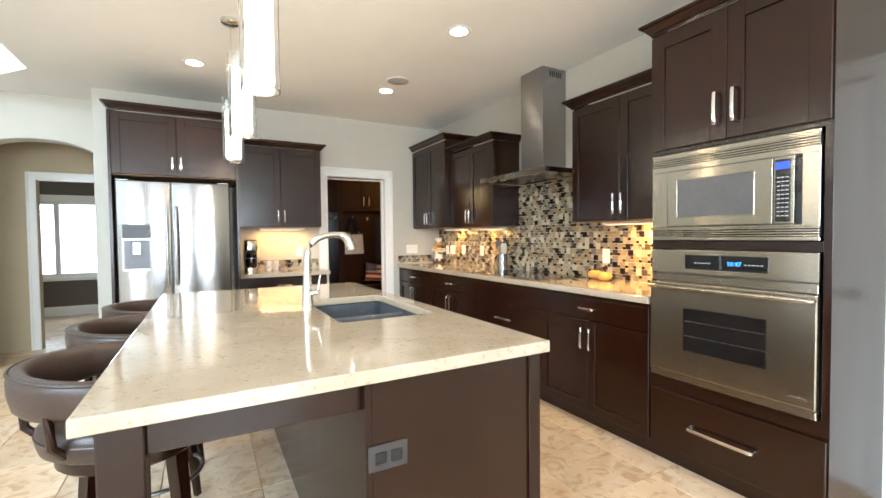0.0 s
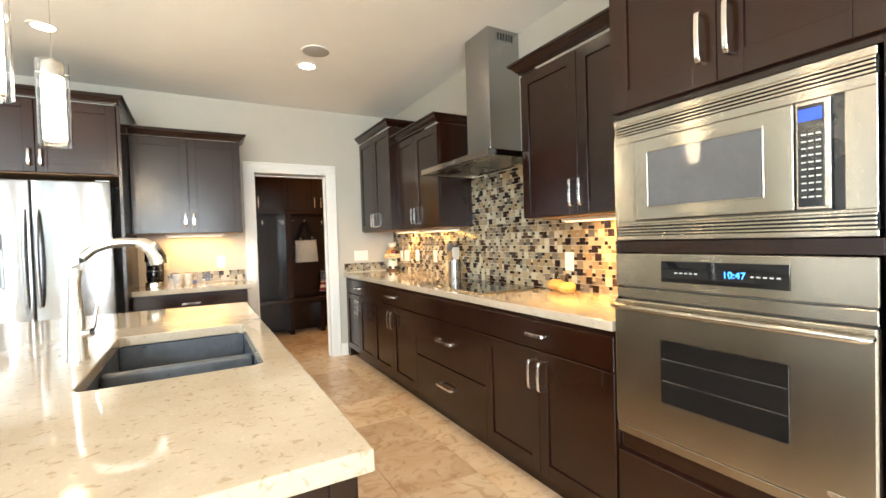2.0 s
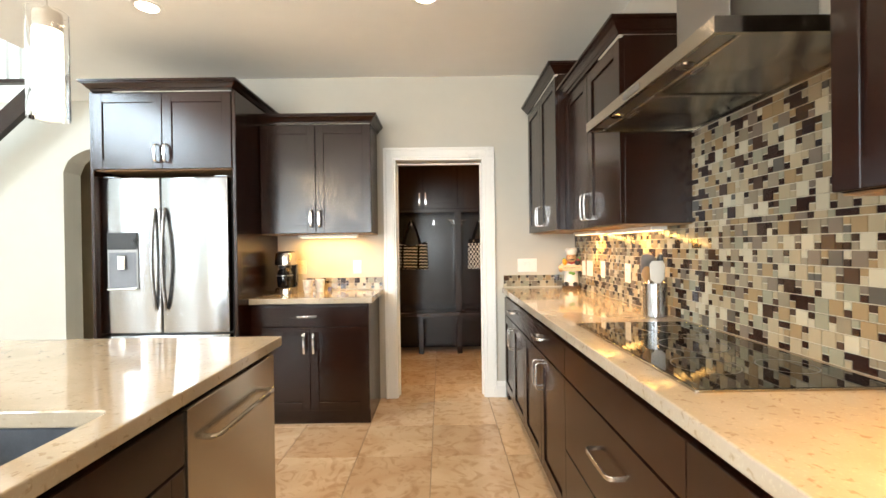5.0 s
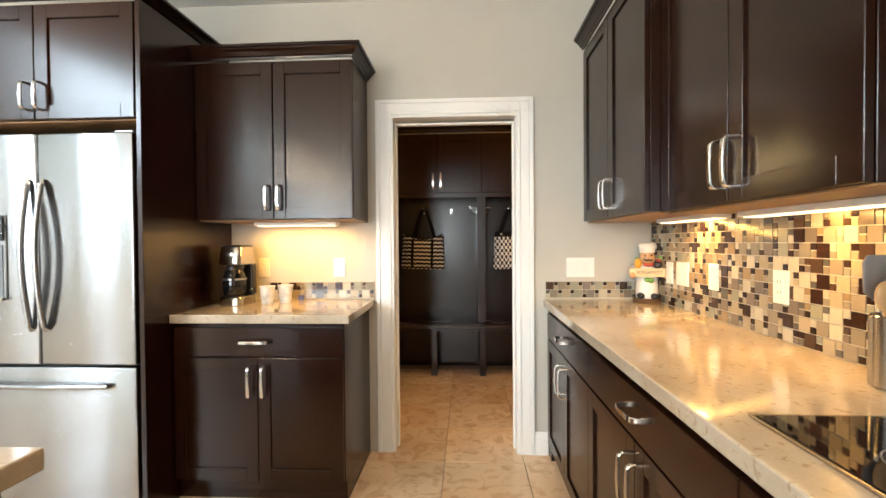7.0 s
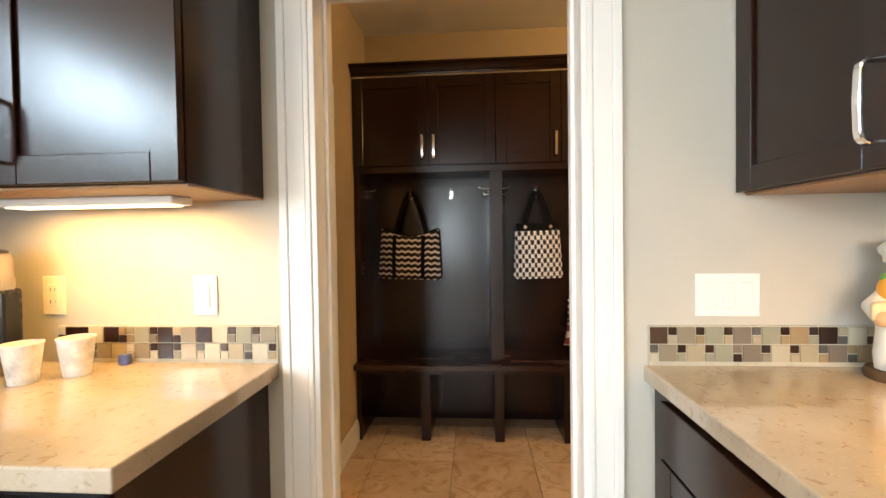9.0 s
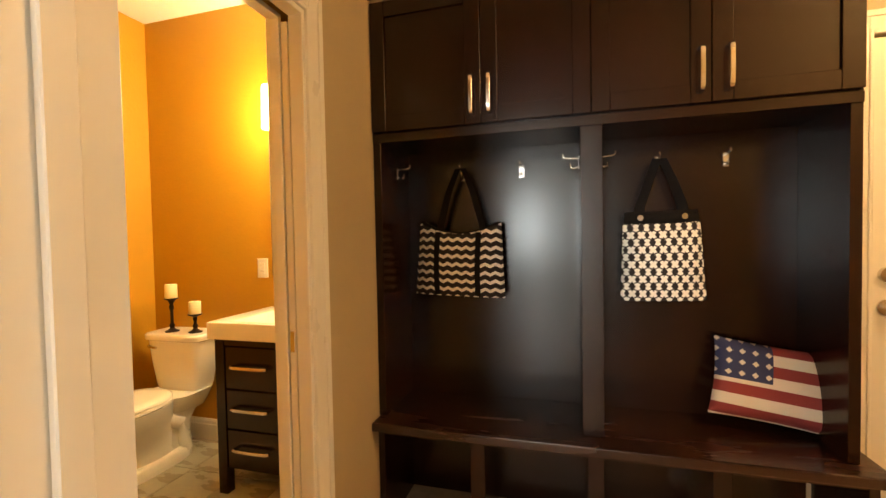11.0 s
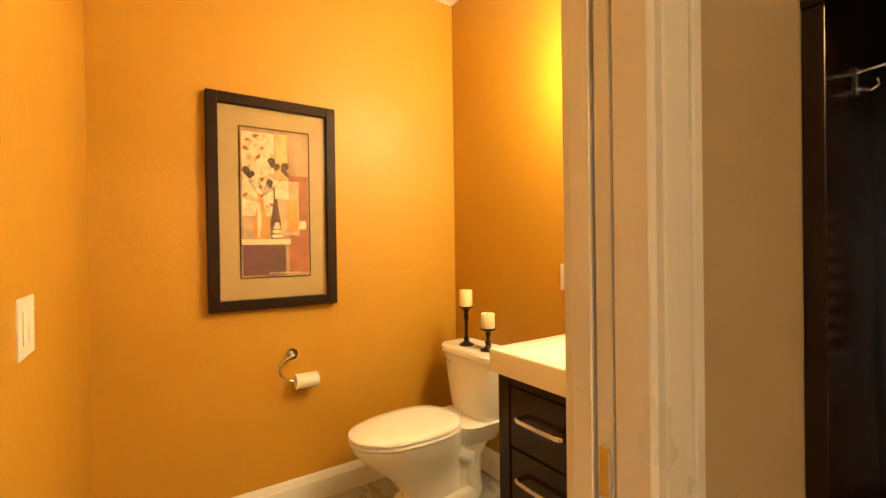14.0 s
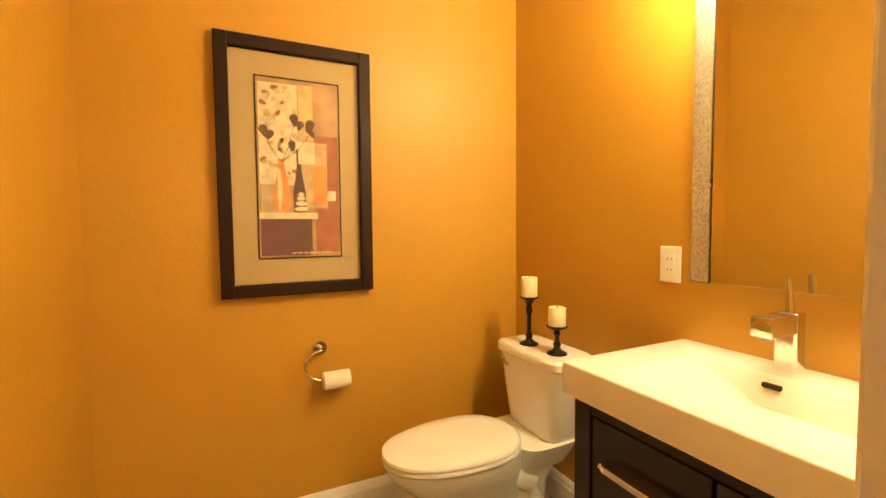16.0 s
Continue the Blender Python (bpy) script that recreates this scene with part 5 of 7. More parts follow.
fig = solid("cook_figurine", [
    (lathe([(0.0, 0.0), (0.078, 0.0), (0.081, 0.010), (0.075, 0.022), (0.0, 0.022)], (FX, FYc, FZ), 28), STEM),
    (loft([(FX, FYc, FZ + 0.020, 0.060, 0.050, 1), (FX, FYc, FZ + 0.055, 0.064, 0.052, 1), (FX, FYc, FZ + 0.11, 0.058, 0.050, 1), (FX, FYc, FZ + 0.165, 0.060, 0.046, 1), (FX, FYc, FZ + 0.200, 0.036, 0.034, 1)], 28), CERW),
    (ball(FX - 0.045, FYc - 0.055, FZ + 0.038, 0.022, 0.030, 0.017), CERB), (ball(FX + 0.030, FYc - 0.06, FZ + 0.036, 0.022, 0.030, 0.017), CERB),
    (ball(FX, FYc - 0.008, FZ + 0.236, 0.043, 0.038, 0.040), SKIN), (ball(FX, FYc - 0.047, FZ + 0.236, 0.010, 0.011, 0.009), SKIN),
    (ball(FX - 0.022, FYc - 0.036, FZ + 0.228, 0.014, 0.010, 0.011), SKIN), (ball(FX + 0.022, FYc - 0.036, FZ + 0.228, 0.014, 0.010, 0.011), SKIN),
    (ball(FX - 0.016, FYc - 0.042, FZ + 0.248, 0.005, 0.004, 0.004), CERB), (ball(FX + 0.016, FYc - 0.042, FZ + 0.248, 0.005, 0.004, 0.004), CERB),
    (tube([(FX - 0.031, FYc - 0.041, FZ + 0.231), (FX - 0.014, FYc - 0.049, FZ + 0.222), (FX, FYc - 0.050, FZ + 0.225), (FX + 0.014, FYc - 0.049, FZ + 0.222), (FX + 0.031, FYc - 0.041, FZ + 0.231)], [0.002, 0.0045, 0.005, 0.0045, 0.002], 8), CERB),
    (lathe([(0.0, 0.0), (0.043, 0.0), (0.044, 0.014), (0.052, 0.022), (0.053, 0.034), (0.040, 0.046), (0.018, 0.050), (0.0, 0.050)], (FX, FYc, FZ + 0.262), 24), CERW),
    (ball(FX - 0.030, FYc - 0.012, FZ + 0.296, 0.024, 0.030, 0.018), CERW), (ball(FX + 0.028, FYc + 0.006, FZ + 0.298, 0.026, 0.030, 0.018), CERW),
    (ball(FX - 0.056, FYc - 0.030, FZ + 0.205, 0.021, 0.022, 0.026), CERO), (ball(FX - 0.062, FYc - 0.025, FZ + 0.228, 0.008, 0.008, 0.012), CERG),
    (ball(FX + 0.052, FYc - 0.040, FZ + 0.198, 0.024, 0.020, 0.020), CERB), (ball(FX + 0.056, FYc - 0.034, FZ + 0.220, 0.015, 0.015, 0.013), CERR), (ball(FX + 0.070, FYc - 0.026, FZ + 0.232, 0.018, 0.010, 0.014), CERG),
    (tube([(FX - 0.030, FYc - 0.038, FZ + 0.203), (FX, FYc - 0.048, FZ + 0.196), (FX + 0.030, FYc - 0.038, FZ + 0.203)], 0.008, 8), CERR),
    (ball(FX - 0.008, FYc - 0.056, FZ + 0.122, 0.020, 0.010, 0.012), CERG), (ball(FX + 0.012, FYc - 0.056, FZ + 0.118, 0.016, 0.009, 0.014), CERG),
    (tube([(FX - 0.055, FYc - 0.010, FZ + 0.185), (FX - 0.088, FYc - 0.030, FZ + 0.165), (FX - 0.092, FYc - 0.060, FZ + 0.148)], [0.020, 0.021, 0.016], 12), CERW),
    (tube([(FX + 0.055, FYc - 0.010, FZ + 0.185), (FX + 0.088, FYc - 0.030, FZ + 0.165), (FX + 0.092, FYc - 0.060, FZ + 0.146)], [0.020, 0.021, 0.016], 12), CERW),
    (ball(FX - 0.092, FYc - 0.070, FZ + 0.146, 0.017, 0.016, 0.018), SKIN), (ball(FX + 0.094, FYc - 0.070, FZ + 0.143, 0.017, 0.016, 0.018), SKIN),
    (loft([(FX, FYc - 0.068, FZ + 0.138, 0.098, 0.007, 1), (FX, FYc - 0.068, FZ + 0.144, 0.112, 0.010, 1), (FX, FYc - 0.068, FZ + 0.176, 0.112, 0.010, 1), (FX, FYc - 0.068, FZ + 0.182, 0.098, 0.007, 1)], 28, 5), SIGNM)], smooth=60)
fig.matrix_world = Matrix.Translation((FX + 0.060, FYc + 0.01, FZ)) @ Matrix.Diagonal((0.93, 0.98, 1.06, 1)) @ Matrix.Rotation(radians(-12), 4, 'Z') @ Matrix.Translation((-FX, -FYc, -FZ))
bpy.context.view_layer.update()
tagged(fig, "small ceramic cook figurine holding a wooden sign", "figurine")
wd = new("sign_lettering", words("BON APPETIT", 0.023))
wd.data.materials.append(CERB)
wd.parent = fig
wd.matrix_basis = pose(FX, FYc - 0.0795, FZ + 0.161, 90, 0, 0)

# coffee maker and cups
cm = thing("coffee_maker", (0.345, 4.93, 0.9325), "black and stainless drip coffee maker with a glass carafe", "coffee maker")
MX, MY, MZ = 0.345, 4.925, 0.9325
part("base_plate", loft([(MX, MY, MZ, 0.088, 0.112, 1), (MX, MY, MZ + 0.003, 0.092, 0.116, 1), (MX, MY, MZ + 0.040, 0.090, 0.114, 1), (MX, MY, MZ + 0.046, 0.084, 0.108, 1)], 32, 5), STEEL, cm, "steel base band", 40)
part("warming_plate", lathe([(0.0, 0.0), (0.070, 0.0), (0.072, 0.003), (0.0, 0.004)], (MX, MY - 0.035, MZ + 0.0462), 32), BLACK, cm, "black warming plate", 40)
part("tower", box((MX - 0.088, MY + 0.045, MZ + 0.046), (MX + 0.088, MY + 0.112, MZ + 0.232), 0.012, 2), BLACK, cm, "black back column")
part("head", loft([(MX, MY, MZ + 0.228, 0.090, 0.112, 1), (MX, MY, MZ + 0.236, 0.092, 0.114, 1), (MX, MY + 0.003, MZ + 0.318, 0.085, 0.106, 1), (MX, MY + 0.003, MZ + 0.326, 0.080, 0.101, 1)], 32, 5), STEEL, cm, "steel brewing head, narrower at the top", 40)
part("top_lid", loft([(MX, MY + 0.003, MZ + 0.3265, 0.078, 0.099, 1), (MX, MY + 0.003, MZ + 0.334, 0.076, 0.097, 1), (MX, MY + 0.003, MZ + 0.338, 0.066, 0.088, 1)], 32, 5), BLACK, cm, "black lid", 40)
part("badge", loft([(MX, MY - 0.109, MZ + 0.274, 0.026, 0.002, 1), (MX, MY - 0.109, MZ + 0.275, 0.029, 0.0045, 1), (MX, MY - 0.108, MZ + 0.297, 0.026, 0.002, 1)], 20), CHROME, cm, "oval metal badge", 50)
cf = part("carafe", lathe([(0.0, 0.0), (0.066, 0.0), (0.076, 0.014), (0.080, 0.06), (0.076, 0.105), (0.062, 0.140), (0.056, 0.150), (0.0, 0.151)], (MX, MY - 0.038, MZ + 0.0505), 36), BLACK_GL, cm, "dark glass carafe with coffee", 60)
part("carafe_collar", lathe([(0.057, 0.0), (0.063, 0.002), (0.065, 0.018), (0.060, 0.024), (0.0, 0.026)], (MX, MY - 0.038, MZ + 0.199), 32), BLACK, cf, "black plastic collar", 50)
part("carafe_band", lathe([(0.0775, 0.0), (0.0815, 0.001), (0.0805, 0.010), (0.077, 0.011)], (MX, MY - 0.038, MZ + 0.140), 36), STEEL_DK, cf, "thin metal band", 50)
part("carafe_handle", tube([(MX + 0.035, MY - 0.100, MZ + 0.206), (MX + 0.050, MY - 0.138, MZ + 0.200), (MX + 0.054, MY - 0.148, MZ + 0.14), (MX + 0.046, MY - 0.128, MZ + 0.085), (MX + 0.038, MY - 0.106, MZ + 0.08)], [0.010, 0.012, 0.011, 0.010, 0.008], 12), BLACK, cf, "black handle", 50)
cm.scale = (0.75, 0.86, 1.0)
CUP = mat("printed_paper_cup", (0.74, 0.73, 0.70), 0.6, vary=0.35, scale=28, bump=0.05)
for x, y in ((0.522, 4.915), (0.600, 4.985)):
    cu = thing("paper_cup", (x, y, 0.9325), "white paper coffee cup with a faint grey print", "cup", "cups on the coffee counter")
    part("cup_wall", lathe([(0.0, 0.0), (0.030, 0.0), (0.042, 0.098), (0.0405, 0.098), (0.029, 0.004), (0.0, 0.004)], (x, y, 0.9325), 28), CUP, cu, "", 40)
    part("rolled_rim", lathe([(0.0405, 0.097), (0.0437, 0.0975), (0.0437, 0.1015), (0.0405, 0.102), (0.0405, 0.097)], (x, y, 0.9325), 28), WHITE_PL, cu, "", 60)
bx = thing("tea_box", (0.648, 5.072, 0.9325), "small blue and white packet against the mosaic strip", "packet")
part("packet", box((0.640, 5.070, 0.9325), (0.670, 5.088, 0.962), 0.002), mat("blue_print", (0.10, 0.14, 0.40), 0.5, vary=0.6, scale=40), bx)

# ---- bar stools ----
def bar_stool(x, y, turn):
    """A counter stool: a padded band round the back, a thick round seat, a swivel post ring and four legs."""
    t = thing("bar_stool", (x, y, 0), "brown leather barrel-back bar stool pushed under the island", "bar stool", "stools at the island")
    bm = bmesh.new()
    n = 34
    rows = []
    for k in range(n + 1):
        a = radians(180 - 125 + 250 * k / n)
        off = abs(a - math.pi)
        top = 0.930 - 0.006 * off ** 2
        low = 0.800 + 0.010 * off ** 2
        row = []
        for r, z in ((0.246, low + 0.004), (0.262, low), (0.280, low + 0.02), (0.289, (low + top) / 2), (0.290, top - 0.03), (0.284, top - 0.008), (0.268, top), (0.250, top - 0.006), (0.240, top - 0.03), (0.236, (low + top) / 2), (0.238, low + 0.02)):
            row.append(bm.verts.new((x + r * math.cos(a), y + r * math.sin(a), z)))
        rows.append(row)
    m = len(rows[0])
    for p, q in zip(rows, rows[1:]):
        for k in range(m):
            bm.faces.new((p[k], p[(k + 1) % m], q[(k + 1) % m], q[k]))
    bm.faces.new(rows[0])
    bm.faces.new(list(reversed(rows[-1])))
    bk = part("backrest", bm, LEATHER, t, "curved padded brown leather back band", 60)
    part("piping", tube([(x + 0.287 * math.cos(a), y + 0.287 * math.sin(a), 0.922 - 0.006 * (a - math.pi) ** 2) for a in [radians(57 + 246 * k / 34) for k in range(35)]], 0.004, 6), LEATHER, bk, "", 50)
    for a in (radians(125), radians(180), radians(235)):
        part("back_support", tube([(x + 0.225 * math.cos(a), y + 0.225 * math.sin(a), 0.70), (x + 0.262 * math.cos(a), y + 0.262 * math.sin(a), 0.74), (x + 0.268 * math.cos(a), y + 0.268 * math.sin(a), 0.83)], 0.012, 8), WOOD, t, "dark wood back support", 40)
    st_ = part("seat", lathe([(0.0, 0.0), (0.205, 0.0), (0.228, 0.016), (0.236, 0.045), (0.234, 0.075), (0.215, 0.098), (0.13, 0.110), (0.0, 0.112)], (x, y, 0.665), 40), LEATHER, t, "thick round padded leather seat", 60)
    part("seam", tube([(x + 0.236 * math.cos(2 * math.pi * k / 40), y + 0.236 * math.sin(2 * math.pi * k / 40), 0.725) for k in range(41)], 0.003, 6), LEATHER, st_, "", 50)
    part("seat_frame", lathe([(0.0, 0.0), (0.185, 0.0), (0.195, 0.01), (0.195, 0.045), (0.0, 0.045)], (x, y, 0.6195), 36), WOOD, t, "dark wood seat ring", 40)
    for k in range(4):
        a = radians(45 + 90 * k + turn)
        part("leg", tube([(x + 0.15 * math.cos(a), y + 0.15 * math.sin(a), 0.62), (x + 0.215 * math.cos(a), y + 0.215 * math.sin(a), 0.0)], [0.026, 0.018], 4), WOOD, t, "tapered dark wood leg")
    ring = [(x + 0.192 * math.cos(2 * math.pi * k / 36), y + 0.192 * math.sin(2 * math.pi * k / 36), 0.22) for k in range(37)]
    part("foot_ring", tube(ring, 0.009, 8), STEEL_DK, t, "metal foot ring", 50)
    return t


bar_stool(-0.30, 1.56, 8)
bar_stool(-0.31, 2.20, -5)
bar_stool(-0.29, 2.80, 3)

# ---- mudroom lockers ----
lk = thing("mudroom_locker", (1.8, 6.8, 0), "espresso wood mudroom locker with bench, cubbies and upper cabinets", "locker")
LX0, LX1, LY, LB = 0.901, 2.648, 6.63, 6.984
fl2 = facing("y", LY)
part("back_panel", box((LX0, LB - 0.012, 0.0), (LX1, LB, 2.31), 0), WOOD, lk)
part("side_panel", box((LX0, LY, 0.505), (LX0 + 0.035, LB - 0.012, 2.31), 0.0015), WOOD, lk)
part("side_panel", box((LX1 - 0.035, LY, 0.505), (LX1, LB - 0.012, 2.31), 0.0015), WOOD, lk)
part("divider", box((1.765, LY, 0.505), (1.845, LB - 0.012, 1.71), 0.0015), WOOD, lk, "wide middle divider")
part("upper_box", box((LX0 + 0.035, LY + 0.001, 1.712), (LX1 - 0.035, LB - 0.012, 2.31), 0.0015), WOOD, lk)
part("header", box((LX0 + 0.0005, LY - 0.006, 1.705), (LX1 - 0.0005, LY + 0.0005, 1.742), 0.001), WOOD, lk)
m1 = 1.385
for a, b, hm in ((LX0 + 0.003, m1, m1), (m1, 1.805, m1), (1.805, 2.205, 2.205), (2.205, LX1 - 0.003, 2.222)):
    d = shaker(lk, facing("y", LY - 0.001), a, b, 1.747, 2.30, 0.065)
    s = -1 if b == hm else 1
    pull(d, facing("y", LY - 0.021), hm + s * 0.036, 1.86, 0.15)
crown(lk, [((LX0, LY - 0.02), (0, -1)), ((LX1, LY - 0.02), (1, -1)), ((LX1, LB), (1, 0))], 2.31)
part("bench_top", box((LX0 - 0.0005, 6.545, 0.465), (2.71, LB - 0.012, 0.502), 0.006, 2), WOOD_FLAT, lk, "glossy dark bench top")
part("end_panel", box((LX0, LY - 0.015, 0.0), (LX0 + 0.03, LB - 0.012, 0.464), 0.0015), WOOD, lk)
part("end_panel", box((2.665, LY - 0.015, 0.0), (2.695, LB - 0.012, 0.464), 0.0015), WOOD, lk)
for x in (1.345, 1.812, 2.24):
    part("cubby_post", box((x - 0.030, LY - 0.015, 0.0), (x + 0.030, LB - 0.012, 0.464), 0.0015), WOOD, lk, "cubby divider")
part("bench_rail", box((LX0 + 0.03, LY - 0.010, 0.425), (2.665, LY + 0.010, 0.4645), 0.001), WOOD, lk)


def coat_hook(f, u, z):
    t = thing("coat_hook", f(u, 0, z), "satin nickel double coat hook", "hook", "hooks in the locker")
    part("plate", box((u - 0.012, 0.0, z - 0.035), (u + 0.012, 0.004, z + 0.025), 0.0015, 1, f), CHROME, t)
    part("upper_prong", tube([f(u, 0.004, z + 0.015), f(u, 0.05, z + 0.018), f(u, 0.062, z + 0.022), f(u, 0.066, z + 0.035)], 0.0045, 8), CHROME, t, "", 50)
    part("lower_prong", tube([f(u, 0.004, z - 0.02), f(u, 0.022, z - 0.028), f(u, 0.032, z - 0.022), f(u, 0.034, z - 0.008)], 0.0045, 8), CHROME, t, "", 50)
    return t


fb = facing("y", LB - 0.0125)
for x in (1.222, 1.508, 2.095, 2.358):
    coat_hook(fb, x, 1.60)
coat_hook(facing("+x", LX0 + 0.0355), 6.82, 1.60)
coat_hook(facing("x", 1.7645), 6.82, 1.60)
coat_hook(facing("+x", 1.8455), 6.82, 1.60)


def pattern_mat(name, light, dark_c, build):
    """A woven two-colour print; build returns the mask's socket from the node tree and the coordinates."""
    m = mat(name, light, 0.85, bump=0.2, bump_scale=250)
    nt = m.node_tree
    tc = [q for q in nt.nodes if q.type == 'TEX_COORD'][0]
    sx = nt.nodes.new("ShaderNodeSeparateXYZ")
    nt.links.new(tc.outputs["Object"], sx.inputs[0])

    def op(kind, a, b=None, c=None):
        q = nt.nodes.new("ShaderNodeMath")
        q.operation = kind
        for k, v in enumerate((a, b, c)):
            if v is None:
                continue
            if isinstance(v, (int, float)):
                q.inputs[k].default_value = v
            else:
                nt.links.new(v, q.inputs[k])
        return q.outputs[0]
    mask = build(op, sx.outputs["X"], sx.outputs["Z"])
    mx = nt.nodes.new("ShaderNodeMix")
    mx.data_type = 'RGBA'
    nt.links.new(mask, mx.inputs["Factor"])
    mx.inputs["A"].default_value, mx.inputs["B"].default_value = (*dark_c, 1), (*light, 1)
    nt.links.new(mx.outputs["Result"], nt.nodes["Principled BSDF"].inputs["Base Color"])
    return m


def zigzag(op, x, z):
    tri = op('PINGPONG', x, 0.0225)
    band = op('PINGPONG', op('ADD', z, op('MULTIPLY', tri, 0.5)), 0.0195)
    return op('LESS_THAN', band, 0.0078)


def lattice(op, x, z):
    a = op('DIVIDE', op('PINGPONG', x, 0.0205), 0.0205)
    b = op('DIVIDE', op('PINGPONG', z, 0.031), 0.031)
    big = op('GREATER_THAN', op('ADD', a, b), 0.70)
    small = op('LESS_THAN', op('ADD', a, b), 1.46)
    bar = op('GREATER_THAN', op('ABSOLUTE', op('SUBTRACT', b, op('MULTIPLY_ADD', a, 0.35, 0.28))), 0.095)
    return op('MULTIPLY', op('MULTIPLY', big, small), bar)


ZIG = pattern_mat("zigzag_canvas", (0.86, 0.82, 0.74), (0.014, 0.009, 0.008), zigzag)
LAT = pattern_mat("lattice_canvas", (0.82, 0.77, 0.68), (0.014, 0.009, 0.008), lattice)
WEB = mat("black_webbing", (0.010, 0.008, 0.007), 0.9, vary=0.2, scale=60, bump=0.2, bump_scale=200, spec=0.1)


def cloth_body(w0, w1, h, depth, sag, seed):
    """A hanging bag's body: bottom width w0, top width w1, with a soft belly and sagging rim, about its own middle bottom."""
    bm = bmesh.new()
    nx, nz = 20, 12
    grids = []
    for side in (-1, 1):
        g = []
        for j in range(nz + 1):
            row = []
            for i in range(nx + 1):
                u, v = -1 + 2 * i / nx, j / nz
                w = w0 + (w1 - w0) * v
                d = depth * (0.35 + 0.65 * math.sin(math.pi * min(1, 0.12 + v * 0.75))) * (1 - abs(u) ** 4)
                d += 0.004 * noise.noise((u * 3 + seed, v * 4, side))
                z = h * v - sag * v ** 3 * (1 - abs(u) ** 2)
                row.append(bm.verts.new((u * w / 2, side * d, z)))
            g.append(row)
        grids.append(g)
        for j in range(nz):
            for i in range(nx):
                q = (g[j][i], g[j][i + 1], g[j + 1][i + 1], g[j + 1][i])
                bm.faces.new(q)
    a, b = grids
    for i in range(nx):
        bm.faces.new((a[0][i], a[0][i + 1], b[0][i + 1], b[0][i]))
    for j in range(nz):
        for i in (0, nx):
            bm.faces.new((a[j][i], a[j + 1][i], b[j + 1][i], b[j][i]))
    bmesh.ops.remove_doubles(bm, verts=bm.verts, dist=0.0005)
    return bm


def strap(pts, width=0.026, thick=0.003):
    bm = bmesh.new()
    rows = []
    for x, y, z in pts:
        rows.append([bm.verts.new((x + s * width / 2, y + t * thick / 2, z)) for s, t in ((-1, -1), (1, -1), (1, 1), (-1, 1))])
    for p, q in zip(rows, rows[1:]):
        for k in range(4):
            bm.faces.new((p[k], p[(k + 1) % 4], q[(k + 1) % 4], q[k]))
    bm.faces.new(rows[0])
    bm.faces.new(list(reversed(rows[-1])))
    return bm


def place(ob, m):
    bpy.context.view_layer.update()
    ob.matrix_world = m


# zigzag tote
b1 = new("tote_bag")
tagged(b1, "black tote bag with white zigzag stripes hanging on a hook", "bag")
bd = part("bag_body", cloth_body(0.445, 0.40, 0.350, 0.050, 0.055, 1.0), ZIG, b1, "", 60)
part("rim_band", strap([(u * 0.192, -0.002, 0.350 - 0.055 * (1 - u * u) + 0.002) for u in [-1 + k / 8 for k in range(17)]], 0.03, 0.03), WEB, b1, "black rim binding")
for s in (-1, 1):
    part("webbing", strap([(s * 0.10, -0.050 * (0.35 + 0.65 * math.sin(math.pi * min(1, 0.12 + v * 0.75))) - 0.0025, 0.004 + v * 0.300) for v in [k / 10 for k in range(11)]], 0.026, 0.003), WEB, b1, "black vertical webbing")
for y in (-0.012, 0.012):
    part("handle", strap([(-0.10, y, 0.29), (-0.095, y, 0.345), (-0.055, y * 0.5 + 0.0, 0.50), (-0.012, 0.0, 0.605), (0.012, 0.0, 0.605), (0.06, y * 0.5, 0.50), (0.108, y, 0.345), (0.112, y, 0.29)], 0.028, 0.003), WEB, b1, "black strap handle")
place(b1, pose(1.212, 6.893, 1.010, 0, 1.5, -3))
# lattice tote
b2 = new("tote_bag")
tagged(b2, "black tote bag with a cream lattice print hanging on a hook", "bag")
part("bag_body", cloth_body(0.335, 0.30, 0.33, 0.04, 0.005, 4.0), LAT, b2, "", 60)
part("top_band", cloth_body(0.292, 0.285, 0.055, 0.030, 0.002, 5.0), WEB, b2, "black top band").location.z += 0.325
for s in (-1, 1):
    part("grommet", tube([(s * 0.085, -0.026, 0.352), (s * 0.085, -0.031, 0.352)], 0.012, 16), CHROME, b2, "metal eyelet", 40)
for y in (-0.014, 0.014):
    part("handle", strap([(-0.085, y, 0.352), (-0.08, y, 0.40), (-0.045, y * 0.5, 0.50), (-0.010, 0, 0.60), (0.010, 0, 0.60), (0.05, y * 0.5, 0.50), (0.082, y, 0.40), (0.085, y, 0.352)], 0.036, 0.003), WEB, b2, "wide black strap handle")
place(b2, pose(2.10, 6.895, 1.005, 0, -1, 2))

# flag pillow
PW, PH = 0.48, 0.31
FLAG = mat("flag_print", (0.72, 0.62, 0.48), 0.85, bump=0.25, bump_scale=200)
nt = FLAG.node_tree
tc = [q for q in nt.nodes if q.type == 'TEX_COORD'][0]
sx = nt.nodes.new("ShaderNodeSeparateXYZ")
nt.links.new(tc.outputs["Object"], sx.inputs[0])


def fop(kind, a, b=None):
    q = nt.nodes.new("ShaderNodeMath")
    q.operation = kind
    for k, v in enumerate((a, b)):
        if v is None:
            continue
        if isinstance(v, (int, float)):
            q.inputs[k].default_value = v
        else:
            nt.links.new(v, q.inputs[k])
    return q.outputs[0]


